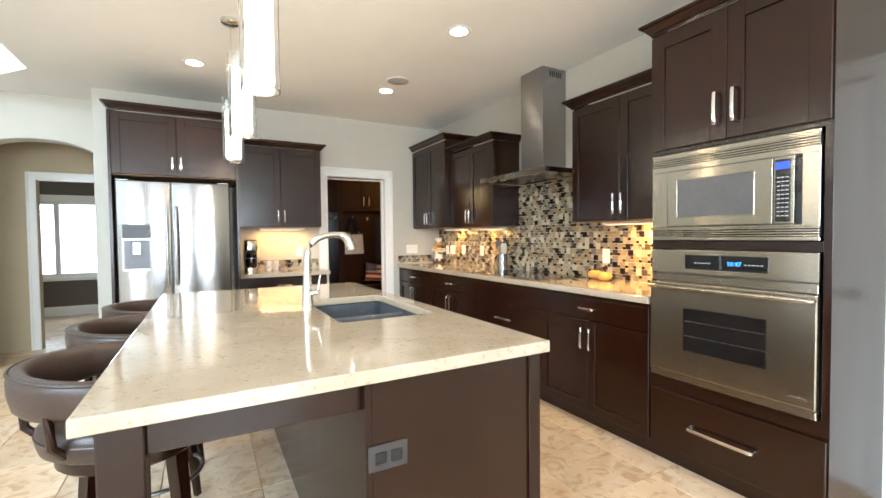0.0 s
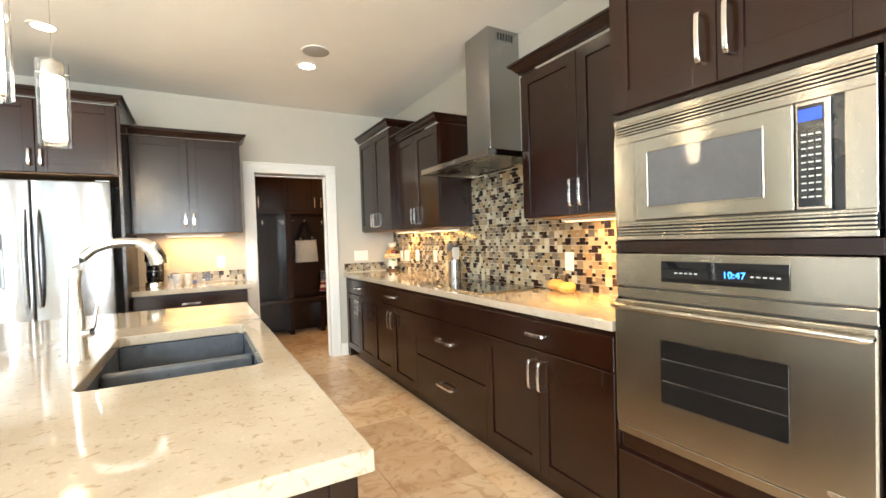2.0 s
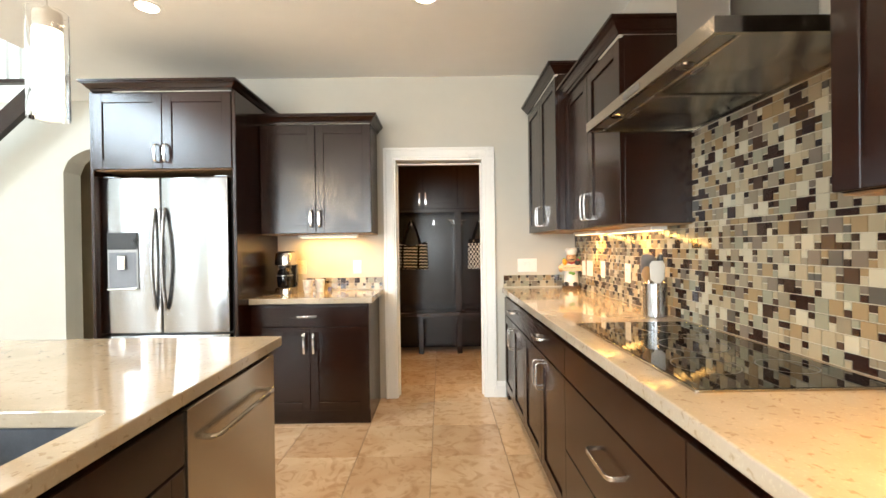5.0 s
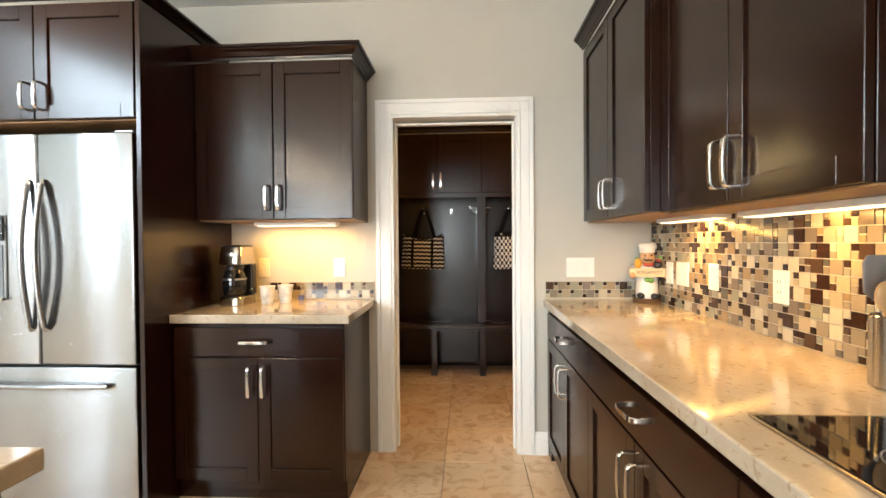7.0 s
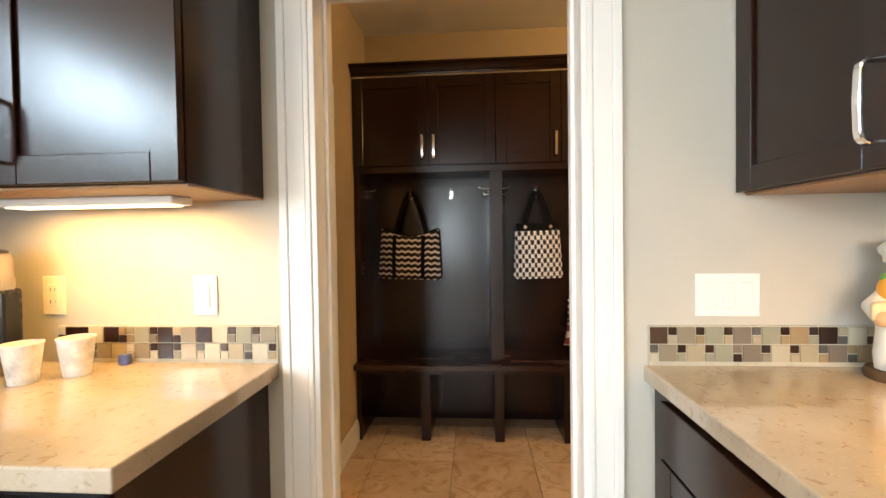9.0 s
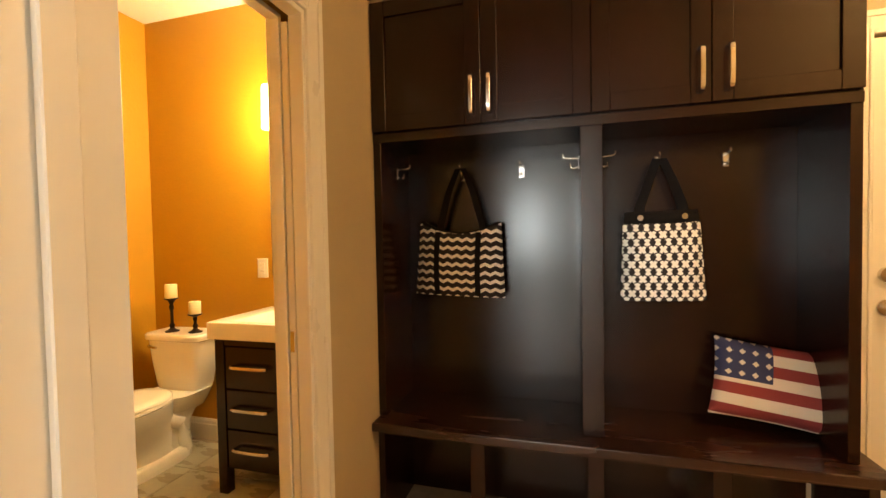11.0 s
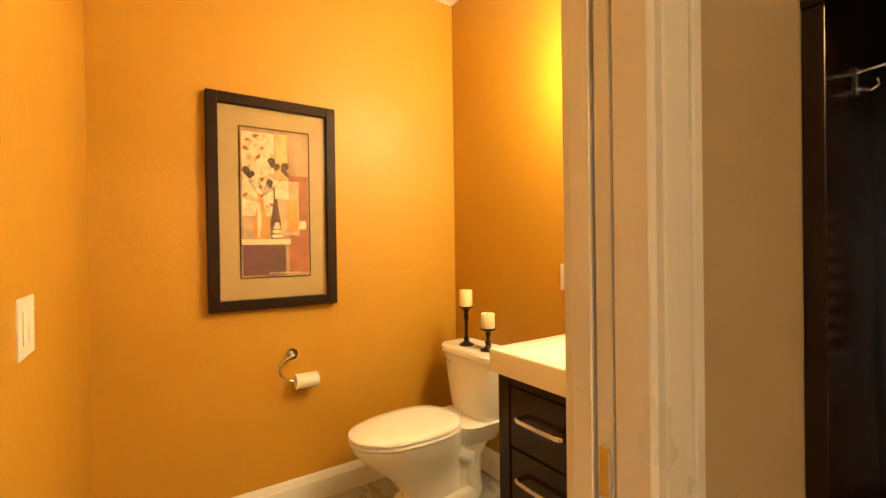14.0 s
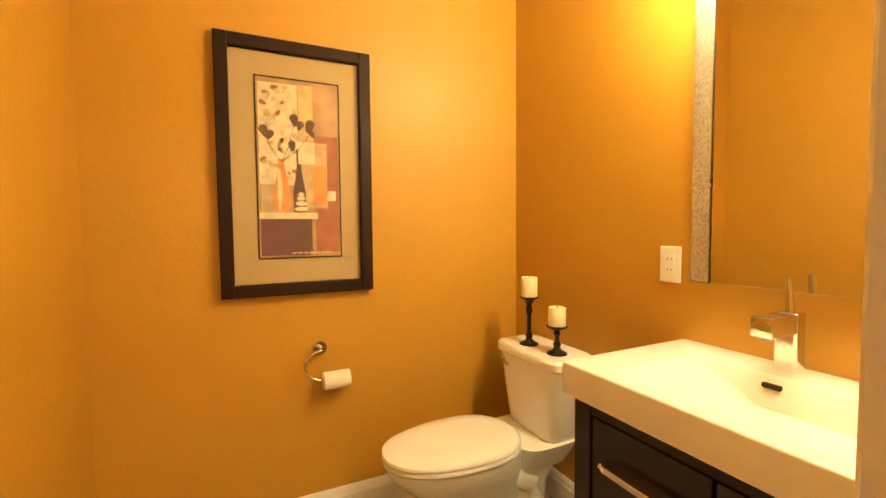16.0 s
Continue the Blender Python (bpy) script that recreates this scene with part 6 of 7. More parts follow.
def fmix(fac, a, b):
    q = nt.nodes.new("ShaderNodeMix")
    q.data_type = 'RGBA'
    nt.links.new(fac, q.inputs["Factor"])
    for k, v in (("A", a), ("B", b)):
        if isinstance(v, tuple):
            q.inputs[k].default_value = (*v, 1)
        else:
            nt.links.new(v, q.inputs[k])
    return q.outputs["Result"]


stripe = fop('GREATER_THAN', fop('PINGPONG', fop('ADD', sx.outputs["Z"], 0.15 + 0.0215), 0.043), 0.0215)
field = fop('MULTIPLY', fop('LESS_THAN', sx.outputs["X"], -0.045), fop('GREATER_THAN', sx.outputs["Z"], -0.005))
star = fop('LESS_THAN', fop('ADD', fop('PINGPONG', fop('ADD', sx.outputs["X"], 0.21 - 0.022), 0.0215), fop('PINGPONG', fop('ADD', sx.outputs["Z"], 0.025), 0.0215)), 0.0115)
col = fmix(stripe, (0.72, 0.62, 0.48), (0.26, 0.035, 0.03))
col = fmix(field, col, fmix(star, (0.035, 0.04, 0.10), (0.70, 0.62, 0.50)))
nt.links.new(col, nt.nodes["Principled BSDF"].inputs["Base Color"])
pw = new("flag_pillow")
tagged(pw, "small pillow with faded stars and stripes leaning on the bench", "pillow")
bm = bmesh.new()
gs = []
N = 22
for side in (-1, 1):
    g = []
    for j in range(N + 1):
        row = []
        for i in range(N + 1):
            u, v = -1 + 2 * i / N, -1 + 2 * j / N
            k = (1 - u * u) ** 0.45 * (1 - v * v) ** 0.45
            pinch = 1 - 0.05 * (1 - abs(u)) * abs(v) - 0.0 * u
            row.append(bm.verts.new((u * PW / 2 * (1 - 0.05 * (1 - v * v)), side * (0.002 + 0.062 * k + 0.004 * noise.noise((u * 3, v * 3, side * 2.0))), v * PH / 2 * (1 - 0.07 * (1 - u * u)))))
        g.append(row)
    gs.append(g)
    for j in range(N):
        for i in range(N):
            bm.faces.new((g[j][i], g[j][i + 1], g[j + 1][i + 1], g[j + 1][i]))
a, b = gs
for i in range(N):
    for j in (0, N):
        bm.faces.new((a[j][i], a[j][i + 1], b[j][i + 1], b[j][i]))
        bm.faces.new((a[i][j], a[i + 1][j], b[i + 1][j], b[i][j]))
part("cover", bm, FLAG, pw, "", 60)
part("piping", tube([(sx_ * PW / 2, 0, sz_ * PH / 2) for sx_, sz_ in [(-1, -1)] + [(-1 + k / 6, -1 + 0.07 * (1 - (-1 + k / 6) ** 2)) for k in range(1, 12)] + [(1, -1)] + [(1 - 0.05 * (1 - (-1 + k / 4) ** 2), -1 + k / 4) for k in range(1, 8)] + [(1, 1)]], 0.004, 6), mat("cream_piping", (0.6, 0.5, 0.38), 0.85), pw, "cream piping", 50)
place(pw, pose(2.515, 6.86, 0.682, -16, 7, -6))

# mudroom ceiling lamp
ml = thing("ceiling_lamp", (3.4, 5.9, H), "lit round flush ceiling lamp in the mudroom", "light")
part("base", lathe([(0.0, 0.0), (0.15, 0.0), (0.15, -0.02), (0.0, -0.02)], (3.4, 5.9, H - 0.0005), 32), CHROME, ml, "", 40)
part("shade", lathe([(0.0, -0.10), (0.06, -0.095), (0.12, -0.065), (0.14, -0.021), (0.0, -0.021)], (3.4, 5.9, H - 0.0005), 32), GLOW_BATH, ml, "frosted bowl shade", 60).visible_shadow = False

# ---- washroom ----
structure("floor_washroom", box((-0.97, 5.383, -0.0055), (0.86, 7.138, -0.002)), GROUT, "pale grey tile floor of the washroom", "floor")
pic = thing("framed_picture", (-0.93, 6.078, 1.0), "framed still-life print with a wide tan mat in a dark frame", "picture")
fp = facing("+x", -0.97)
PY0, PY1, PZ0, PZ1 = 5.793, 6.376, 0.985, 1.972
FRAMEM = mat("dark_brown_frame", (0.018, 0.006, 0.003), 0.5, vary=0.3, scale=12, spec=0.2)
fw = 0.048
for nm, lo, hi in (("frame_side", (PY0, 0.0, PZ0), (PY0 + fw, 0.038, PZ1)), ("frame_side", (PY1 - fw, 0.0, PZ0), (PY1, 0.038, PZ1)), ("frame_rail", (PY0 + fw, 0.0, PZ0), (PY1 - fw, 0.038, PZ0 + fw)), ("frame_rail", (PY0 + fw, 0.0, PZ1 - fw), (PY1 - fw, 0.038, PZ1))):
    part(nm, box(lo, hi, 0.004, 2, fp), FRAMEM, pic)
part("mat_board", box((PY0 + fw - 0.002, 0.004, PZ0 + fw - 0.002), (PY1 - fw + 0.002, 0.010, PZ1 - fw + 0.002), 0, 1, fp), mat("tan_mat_board", (0.40, 0.275, 0.12), 0.8, vary=0.08, scale=40), pic, "tan mat board")
ay0, ay1, az0, az1 = 5.933, 6.243, 1.135, 1.830
art = part("print", box((ay0, 0.0104, az0), (ay1, 0.0115, az1), 0, 1, fp), mat("print_ground", (0.42, 0.24, 0.12), 0.7, vary=0.45, scale=9), pic, "brown and ochre print")
part("inner_line", boxes([((ay0 - 0.006, 0.0104, az0 - 0.006), (ay0 - 0.001, 0.0125, az1 + 0.006)), ((ay1 + 0.001, 0.0104, az0 - 0.006), (ay1 + 0.006, 0.0125, az1 + 0.006)), ((ay0 - 0.001, 0.0104, az0 - 0.006), (ay1 + 0.001, 0.0125, az0 - 0.001)), ((ay0 - 0.001, 0.0104, az1 + 0.001), (ay1 + 0.001, 0.0125, az1 + 0.006))], 0, fp), FRAMEM, pic, "thin dark fillet")
AC = dict(ochre=(0.55, 0.38, 0.16), rust=(0.34, 0.11, 0.05), plum=(0.14, 0.05, 0.05), pale=(0.62, 0.50, 0.32), orange=(0.62, 0.25, 0.06), brown=(0.12, 0.055, 0.03), tan=(0.50, 0.33, 0.18))
AM = {k: mat("print_" + k, c, 0.7, vary=0.35, scale=22) for k, c in AC.items()}


def patch(colour, y0, y1, z0, z1, lift):
    part("print_patch", box((y0, 0.0115, z0), (y1, 0.0115 + lift, z1), 0, 1, fp), AM[colour], art)


def blot(name, colour, outline, lift=0.0124):
    bm = bmesh.new()
    bm.faces.new([bm.verts.new(fp(ay0 + u, lift, v)) for u, v in outline])
    part(name, bm, AM[colour], art)


def leaf(u, v, size, turn, colour, lift):
    pts = []
    for k in range(14):
        a = 2 * math.pi * k / 14
        p, q = size * math.cos(a) * (0.55 + 0.12 * math.sin(3 * a)), size * math.sin(a) * (1.0 + 0.1 * math.cos(2 * a))
        pts.append((u + p * math.cos(turn) - q * math.sin(turn), v + p * math.sin(turn) + q * math.cos(turn)))
    blot("print_leaf", colour, pts, lift)


patch("pale", ay0 + 0.006, ay0 + 0.150, 1.42, 1.812, 0.0004)
patch("ochre", ay0 + 0.154, ay0 + 0.21, 1.60, 1.815, 0.0004)
patch("rust", ay0 + 0.214, ay1 - 0.003, 1.15, 1.62, 0.0004)
patch("tan", ay0 + 0.150, ay0 + 0.262, 1.33, 1.592, 0.0006)
patch("orange", ay0 + 0.205, ay0 + 0.256, 1.345, 1.50, 0.0008)
patch("pale", ay0 + 0.150, ay0 + 0.214, 1.505, 1.595, 0.0010)
patch("pale", ay0 + 0.262, ay0 + 0.296, 1.36, 1.40, 0.0009)
patch("tan", ay0 + 0.008, ay0 + 0.060, 1.315, 1.415, 0.0006)
patch("plum", ay0 + 0.006, ay0 + 0.198, 1.142, 1.285, 0.0008)
patch("brown", ay0 + 0.146, ay0 + 0.198, 1.165, 1.283, 0.0010)
patch("pale", ay0 + 0.002, ay0 + 0.222, 1.287, 1.312, 0.0011)
rnd = random.Random(21)
for k in range(46):
    leaf(rnd.uniform(0.016, 0.142), rnd.uniform(1.44, 1.80), rnd.uniform(0.007, 0.016), rnd.uniform(0, 3.1), rnd.choice(("ochre", "tan", "rust", "ochre")), 0.01205)
vp = [(0.0, 0.016), (0.015, 0.030), (0.05, 0.036), (0.09, 0.031), (0.14, 0.018), (0.19, 0.010), (0.21, 0.014)]
blot("print_vase", "orange", [(0.086 + w, 1.312 + h) for h, w in vp] + [(0.086 - w, 1.312 + h) for h, w in reversed(vp)], 0.0126)
vp = [(0.01, 0.006), (0.05, 0.012), (0.10, 0.015), (0.14, 0.010), (0.17, 0.006)]
blot("print_highlight", "pale", [(0.074 + w, 1.312 + h) for h, w in vp] + [(0.074 - w * 0.3, 1.312 + h) for h, w in reversed(vp)], 0.0128)
vp = [(0.0, 0.022), (0.08, 0.024), (0.14, 0.014), (0.19, 0.008), (0.25, 0.010)]
blot("print_bottle", "brown", [(0.152 + w, 1.312 + h) for h, w in vp] + [(0.152 - w, 1.312 + h) for h, w in reversed(vp)], 0.0124)
for v, w in ((1.326, 0.026), (1.348, 0.022), (1.368, 0.017), (1.384, 0.012)):
    blot("print_stone", "pale", [(0.158 + w * math.cos(2 * math.pi * k / 14), v + 0.009 * math.sin(2 * math.pi * k / 14)) for k in range(14)], 0.0128)
for u, v, size, turn in ((0.026, 1.625, 0.028, 0.4), (0.046, 1.612, 0.022, -0.5), (0.138, 1.675, 0.028, 0.2), (0.160, 1.655, 0.022, -0.4), (0.196, 1.655, 0.030, -0.3), (0.206, 1.625, 0.018, 0.6), (0.128, 1.575, 0.024, 0.1)):
    leaf(u, v, size, turn, "brown", 0.0129)
for dy, dz in ((0.03, 1.61), (0.135, 1.65), (0.20, 1.63), (0.125, 1.56)):
    part("print_stalk", tube([fp(ay0 + 0.088, 0.0127, 1.51), fp(ay0 + 0.088 + (dy - 0.088) * 0.6, 0.0127, 1.51 + (dz - 1.51) * 0.45), fp(ay0 + dy, 0.0127, dz)], 0.0012, 5), AM["brown"], art)
part("print_signature", boxes([((ay0 + 0.12 + k * 0.022, 0.0124, 1.148), (ay0 + 0.135 + k * 0.022, 0.0127, 1.153)) for k in range(7)], 0, fp), AM["pale"], art, "row of pale marks")
pg = part("glazing", box((PY0 + fw - 0.001, 0.024, PZ0 + fw - 0.001), (PY1 - fw + 0.001, 0.0255, PZ1 - fw + 0.001), 0, 1, fp), glass("matt_picture_glass", (1, 1, 1), 0.25, 1.15), pic, "matt picture glass")
pg.visible_shadow = False

tp = thing("toilet_paper_holder", (-0.95, 6.098, 0.77), "nickel ring holder with a white paper roll", "toilet paper")
hy = 6.152
part("rosette", tube([fp(hy, 0.0, 0.752), fp(hy, 0.012, 0.752)], 0.027, 24), CHROME, tp, "round nickel rosette", 40)
part("post", tube([fp(hy, 0.012, 0.752), fp(hy, 0.05, 0.752)], 0.010, 12), CHROME, tp, "", 40)
ringpts = [fp(hy + 0.0 - 0.07 * math.sin(a), 0.055, 0.692 + 0.06 * math.cos(a)) for a in [math.pi * k / 14 for k in range(0, 15)]] + [fp(hy + 0.05, 0.055, 0.625), fp(hy + 0.118, 0.055, 0.625)]
part("curved_arm", tube(ringpts, 0.0055, 8), CHROME, tp, "curved nickel arm", 50)
part("paper_roll", tube([fp(hy + 0.002, 0.055, 0.625), fp(hy + 0.108, 0.055, 0.625)], 0.036, 28), PAPER, tp, "white paper roll", 40)

# toilet
TX = -0.605
to = thing("toilet", (TX, 6.788, 0), "white porcelain two-piece toilet with the lid closed", "toilet")
part("tank", loft([(TX, 7.023, 0.385, 0.148, 0.080, 1), (TX, 7.023, 0.41, 0.158, 0.086, 1), (TX, 7.023, 0.55, 0.183, 0.096, 1), (TX, 7.023, 0.690, 0.203, 0.102, 1)], 40, 6), PORCELAIN, to, "", 40)
part("tank_lid", loft([(TX, 7.018, 0.690, 0.206, 0.106, 1), (TX, 7.018, 0.695, 0.215, 0.112, 1), (TX, 7.018, 0.722, 0.216, 0.113, 1), (TX, 7.018, 0.733, 0.207, 0.106, 1)], 40, 6), PORCELAIN, to, "", 35)
part("flush_lever", tube([(TX - 0.155, 6.926, 0.655), (TX - 0.155, 6.906, 0.655), (TX - 0.09, 6.902, 0.650)], 0.008, 8), CHROME, to, "chrome flush lever", 50)
part("bowl", loft([(TX, 6.758, 0.0, 0.115, 0.20, 1.0), (TX, 6.758, 0.03, 0.112, 0.19, 1.0), (TX, 6.738, 0.10, 0.095, 0.17, 1.05), (TX, 6.698, 0.20, 0.11, 0.19, 1.15), (TX, 6.658, 0.29, 0.155, 0.215, 1.3), (TX, 6.638, 0.355, 0.178, 0.225, 1.42), (TX, 6.638, 0.385, 0.182, 0.228, 1.45)], 44, 2.3), PORCELAIN, to, "", 60)
for _s in (-1, 1):
    part("trapway", tube([(TX + _s * 0.045, 6.66, 0.14), (TX + _s * 0.058, 6.74, 0.235), (TX + _s * 0.062, 6.82, 0.262), (TX + _s * 0.060, 6.89, 0.215), (TX + _s * 0.058, 6.915, 0.13), (TX + _s * 0.055, 6.93, 0.04)], [0.03, 0.046, 0.050, 0.052, 0.054, 0.056], 18), PORCELAIN, to, "moulded trapway bulge", 60)
part("pedestal_back", loft([(TX, 6.86, 0.0, 0.098, 0.145, 1), (TX, 6.86, 0.10, 0.085, 0.14, 1), (TX, 6.88, 0.20, 0.085, 0.13, 1), (TX, 6.93, 0.30, 0.11, 0.14, 1)], 36, 3.0), PORCELAIN, to, "", 60)
part("foot", loft([(TX, 6.76, 0.0, 0.125, 0.23, 1.0), (TX, 6.76, 0.055, 0.122, 0.225, 1.0), (TX, 6.77, 0.075, 0.10, 0.20, 1.0)], 40, 3), PORCELAIN, to, "low porcelain foot", 50)
part("tank_shelf", loft([(TX, 6.958, 0.27, 0.10, 0.14, 1), (TX, 6.958, 0.33, 0.14, 0.15, 1), (TX, 6.968, 0.384, 0.165, 0.15, 1)], 36, 4), PORCELAIN, to, "", 50)
part("seat", loft([(TX, 6.638, 0.386, 0.182, 0.215, 1.48), (TX, 6.638, 0.391, 0.188, 0.222, 1.50), (TX, 6.638, 0.402, 0.188, 0.222, 1.50), (TX, 6.638, 0.406, 0.184, 0.216, 1.48)], 48, 2.25), PORCELAIN, to, "", 50)
part("lid", loft([(TX, 6.638, 0.408, 0.180, 0.212, 1.46), (TX, 6.638, 0.412, 0.188, 0.222, 1.50), (TX, 6.638, 0.422, 0.187, 0.221, 1.50), (TX, 6.638, 0.430, 0.172, 0.205, 1.48), (TX, 6.638, 0.434, 0.12, 0.15, 1.48)], 48, 2.25), PORCELAIN, to, "", 60)

part("bolt_cap", ball(TX + 0.105, 6.818, 0.03, 0.016, 0.016, 0.02), PORCELAIN, to, "", 60)
for x, y, h, hw in ((-0.665, 6.993, 0.21, 0.085), (-0.495, 7.003, 0.115, 0.075)):
    cs = thing("candle_holder", (x, y, 0.7335), "dark bronze candle holder with an ivory pillar candle on the tank", "candle", "candles on the toilet tank")
    z = 0.7335
    part("holder", lathe([(0.0, 0.0), (0.040, 0.0), (0.040, 0.006), (0.022, 0.014), (0.012, 0.026), (0.016, 0.040), (0.009, 0.055), (0.009, h * 0.62), (0.015, h * 0.72), (0.010, h * 0.82), (0.022, h - 0.014), (0.040, h - 0.006), (0.042, h), (0.0, h)], (x, y, z), 28), BRONZE, cs, "turned bronze stem", 50)
    cd = part("candle", lathe([(0.0, 0.0), (0.034, 0.0), (0.035, 0.004), (0.035, hw - 0.004), (0.031, hw), (0.025, hw - 0.004), (0.0, hw - 0.006)], (x, y, z + h + 0.0005), 28), CANDLE, cs, "ivory pillar candle", 50)
    part("wick", tube([(x, y, z + h + hw - 0.006), (x + 0.002, y, z + h + hw + 0.008)], 0.0015, 6), BLACK, cd)

# vanity
va = thing("vanity_cabinet", (0.39, 6.888, 0), "dark espresso vanity cabinet with three drawers", "cabinet")
VX0, VX1, VY, VT = -0.015, 0.775, 6.653, 0.885
part("body", box((VX0 + 0.02, VY + 0.02, 0.13), (VX1 - 0.02, 7.121, 0.795), 0.001), WOOD, va)
for x0, x1 in ((VX0, VX0 + 0.055), (VX1 - 0.055, VX1)):
    for y0, y1 in ((VY, VY + 0.05), (7.068, 7.121)):
        part("leg", box((x0, y0, 0.0), (x1, y1, 0.797), 0.002), WOOD, va, "square dark leg")
part("side_panel", box((VX0 + 0.006, VY + 0.05, 0.10), (VX0 + 0.0195, 7.068, 0.797), 0.001), WOOD, va)
part("front_rail", box((VX0 + 0.055, VY + 0.004, 0.765), (VX1 - 0.055, VY + 0.0195, 0.797), 0.001), WOOD, va)
fv = facing("y", VY + 0.0195)
for z0, z1 in ((0.545, 0.76), (0.34, 0.54), (0.135, 0.335)):
    for x0, x1 in ((VX0 + 0.058, 0.355), (0.360, VX1 - 0.058)):
        d = shaker(va, fv, x0, x1, z0, z1, name="drawer_front", slab=True, thick=0.014)
        zc = (z0 + z1) / 2 + 0.01
        pull(d, facing("y", VY + 0.005), (x0 + x1) / 2, zc, 0.20, False, out=0.032)
        for u in ((x0 + x1) / 2 - 0.1, (x0 + x1) / 2 + 0.1):
            part("handle_end", ball(u, VY + 0.004 - 0.02, zc, 0.009, 0.012, 0.009), CHROME, d, "", 60)
# basin top: raised rim, sloping bowl
vt = thing("vanity_sink", (0.38, 6.888, 0.80), "white ceramic one-piece vanity top with a sloping basin", "sink")
bm = bmesh.new()
TX0, TX1, TY0_, TY1_ = -0.045, 0.786, 6.635, 7.136
out_ = [(TX0, TY0_), (TX1, TY0_), (TX1, TY1_), (TX0, TY1_)]
rim_ = [(TX0 + 0.12, TY0_ + 0.045), (TX1 - 0.10, TY0_ + 0.045), (TX1 - 0.10, TY1_ - 0.13), (TX0 + 0.12, TY1_ - 0.13)]
flo = [(TX0 + 0.30, TY0_ + 0.10), (TX1 - 0.24, TY0_ + 0.10), (TX1 - 0.24, TY1_ - 0.16), (TX0 + 0.30, TY1_ - 0.16)]
lv = [[bm.verts.new((x, y, z)) for x, y in ring_] for ring_, z in ((out_, 0.800), (out_, VT), (rim_, VT), (flo, VT - 0.075))]
for p, q in zip(lv, lv[1:]):
    for k in range(4):
        bm.faces.new((p[k], p[(k + 1) % 4], q[(k + 1) % 4], q[k]))
bm.faces.new(lv[3])
bm.faces.new(lv[0])
bmesh.ops.recalc_face_normals(bm, faces=bm.faces)
bmesh.ops.bevel(bm, geom=[e for e in bm.edges if e.verts[0] in lv[1] or e.verts[1] in lv[1] or e.verts[0] in lv[2] or e.verts[1] in lv[2]], offset=0.006, segments=3, affect='EDGES', profile=0.5)
part("basin", bm, PORCELAIN, vt, "", 30)
part("overflow_slot", box((0.262, 6.986, VT - 0.030), (0.303, 6.999, VT - 0.018), 0.002), BRONZE, vt, "dark overflow slot")
part("drain", lathe([(0.0, 0.0), (0.026, 0.0), (0.026, 0.004), (0.0, 0.006)], (0.42, 6.76, VT - 0.0755), 24), CHROME, vt, "round drain", 40)
vf_ = thing("vanity_faucet", (0.36, 7.068, VT), "square brushed nickel single-hole faucet with a pin lever", "faucet")
QX, QY = 0.278, 7.073
part("column", loft([(QX, QY, VT, 0.024, 0.020, 1), (QX, QY, VT + 0.002, 0.025, 0.021, 1), (QX, QY, VT + 0.145, 0.025, 0.021, 1), (QX, QY, VT + 0.148, 0.023, 0.019, 1)], 28, 8), CHROME, vf_, "", 35)
part("spout", box((QX - 0.024, QY - 0.125, VT + 0.098), (QX + 0.024, QY - 0.015, VT + 0.147), 0.004, 2), CHROME, vf_, "flat square spout", 35)
part("aerator", lathe([(0.0, 0.0), (0.012, 0.0), (0.012, 0.008), (0.0, 0.008)], (QX, QY - 0.105, VT + 0.090), 18), STEEL_DK, vf_)
part("lever", tube([(QX, QY, VT + 0.145), (QX - 0.006, QY - 0.002, VT + 0.235)], [0.009, 0.0075], 12), CHROME, vf_, "slim pin lever", 40)

# mirror with glittering side strips
mi = thing("wall_mirror", (0.38, 7.128, 1.07), "frameless wall mirror with sparkling mosaic side strips", "mirror")
fmn = facing("y", 7.138)
part("glass", box((0.042, 0.002, 1.075), (0.73, 0.012, 1.925), 0.002, 1, fmn), MIRROR, mi)
SPARK = by_island(mat("sparkling_chips", (1, 1, 1), 0.12, 0.7, bump=0.6, bump_scale=180), [(3, (0.80, 0.80, 0.74)), (2, (0.62, 0.63, 0.58)), (3, (0.90, 0.90, 0.85))], "island")
for x0 in (-0.022, 0.734):
    strip = part("strip_backing", box((x0, 0.002, 1.073), (x0 + 0.060, 0.010, 1.927), 0.001, 1, fmn), STEEL_DK, mi, "silver strip")
    rnd = random.Random(5)
    vsv, fsv = [], []
    for j in range(140):
        for i in range(10):
            c = (x0 + 0.003 + (i + 0.5) * 0.0054, 1.0745 + (j + 0.5) * 0.0061)
            n0 = 0.0102 + rnd.random() * 0.002
            k0 = len(vsv)
            for du, dz in ((-0.0025, -0.0028), (0.0025, -0.0028), (0.0025, 0.0028), (-0.0025, 0.0028)):
                vsv.append(fmn(c[0] + du, n0 + rnd.uniform(-0.0008, 0.0008), c[1] + dz))
            fsv.append((k0, k0 + 1, k0 + 2, k0 + 3))
    me = bpy.data.meshes.new("sparkle_coating")
    me.from_pydata(vsv, [], fsv)
    me.materials.append(SPARK)
    chips = new("sparkle_coating", me)
    chips.parent = strip
    chips.matrix_parent_inverse = strip.matrix_world.inverted()
    chips["kind"] = "stuff"
vl = thing("vanity_light", (0.38, 7.098, 2.0), "nickel vanity light bar with lit frosted glass shades", "light")
part("bar", box((-0.01, 7.113, 2.16), (0.765, 7.137, 2.22), 0.003), CHROME, vl)
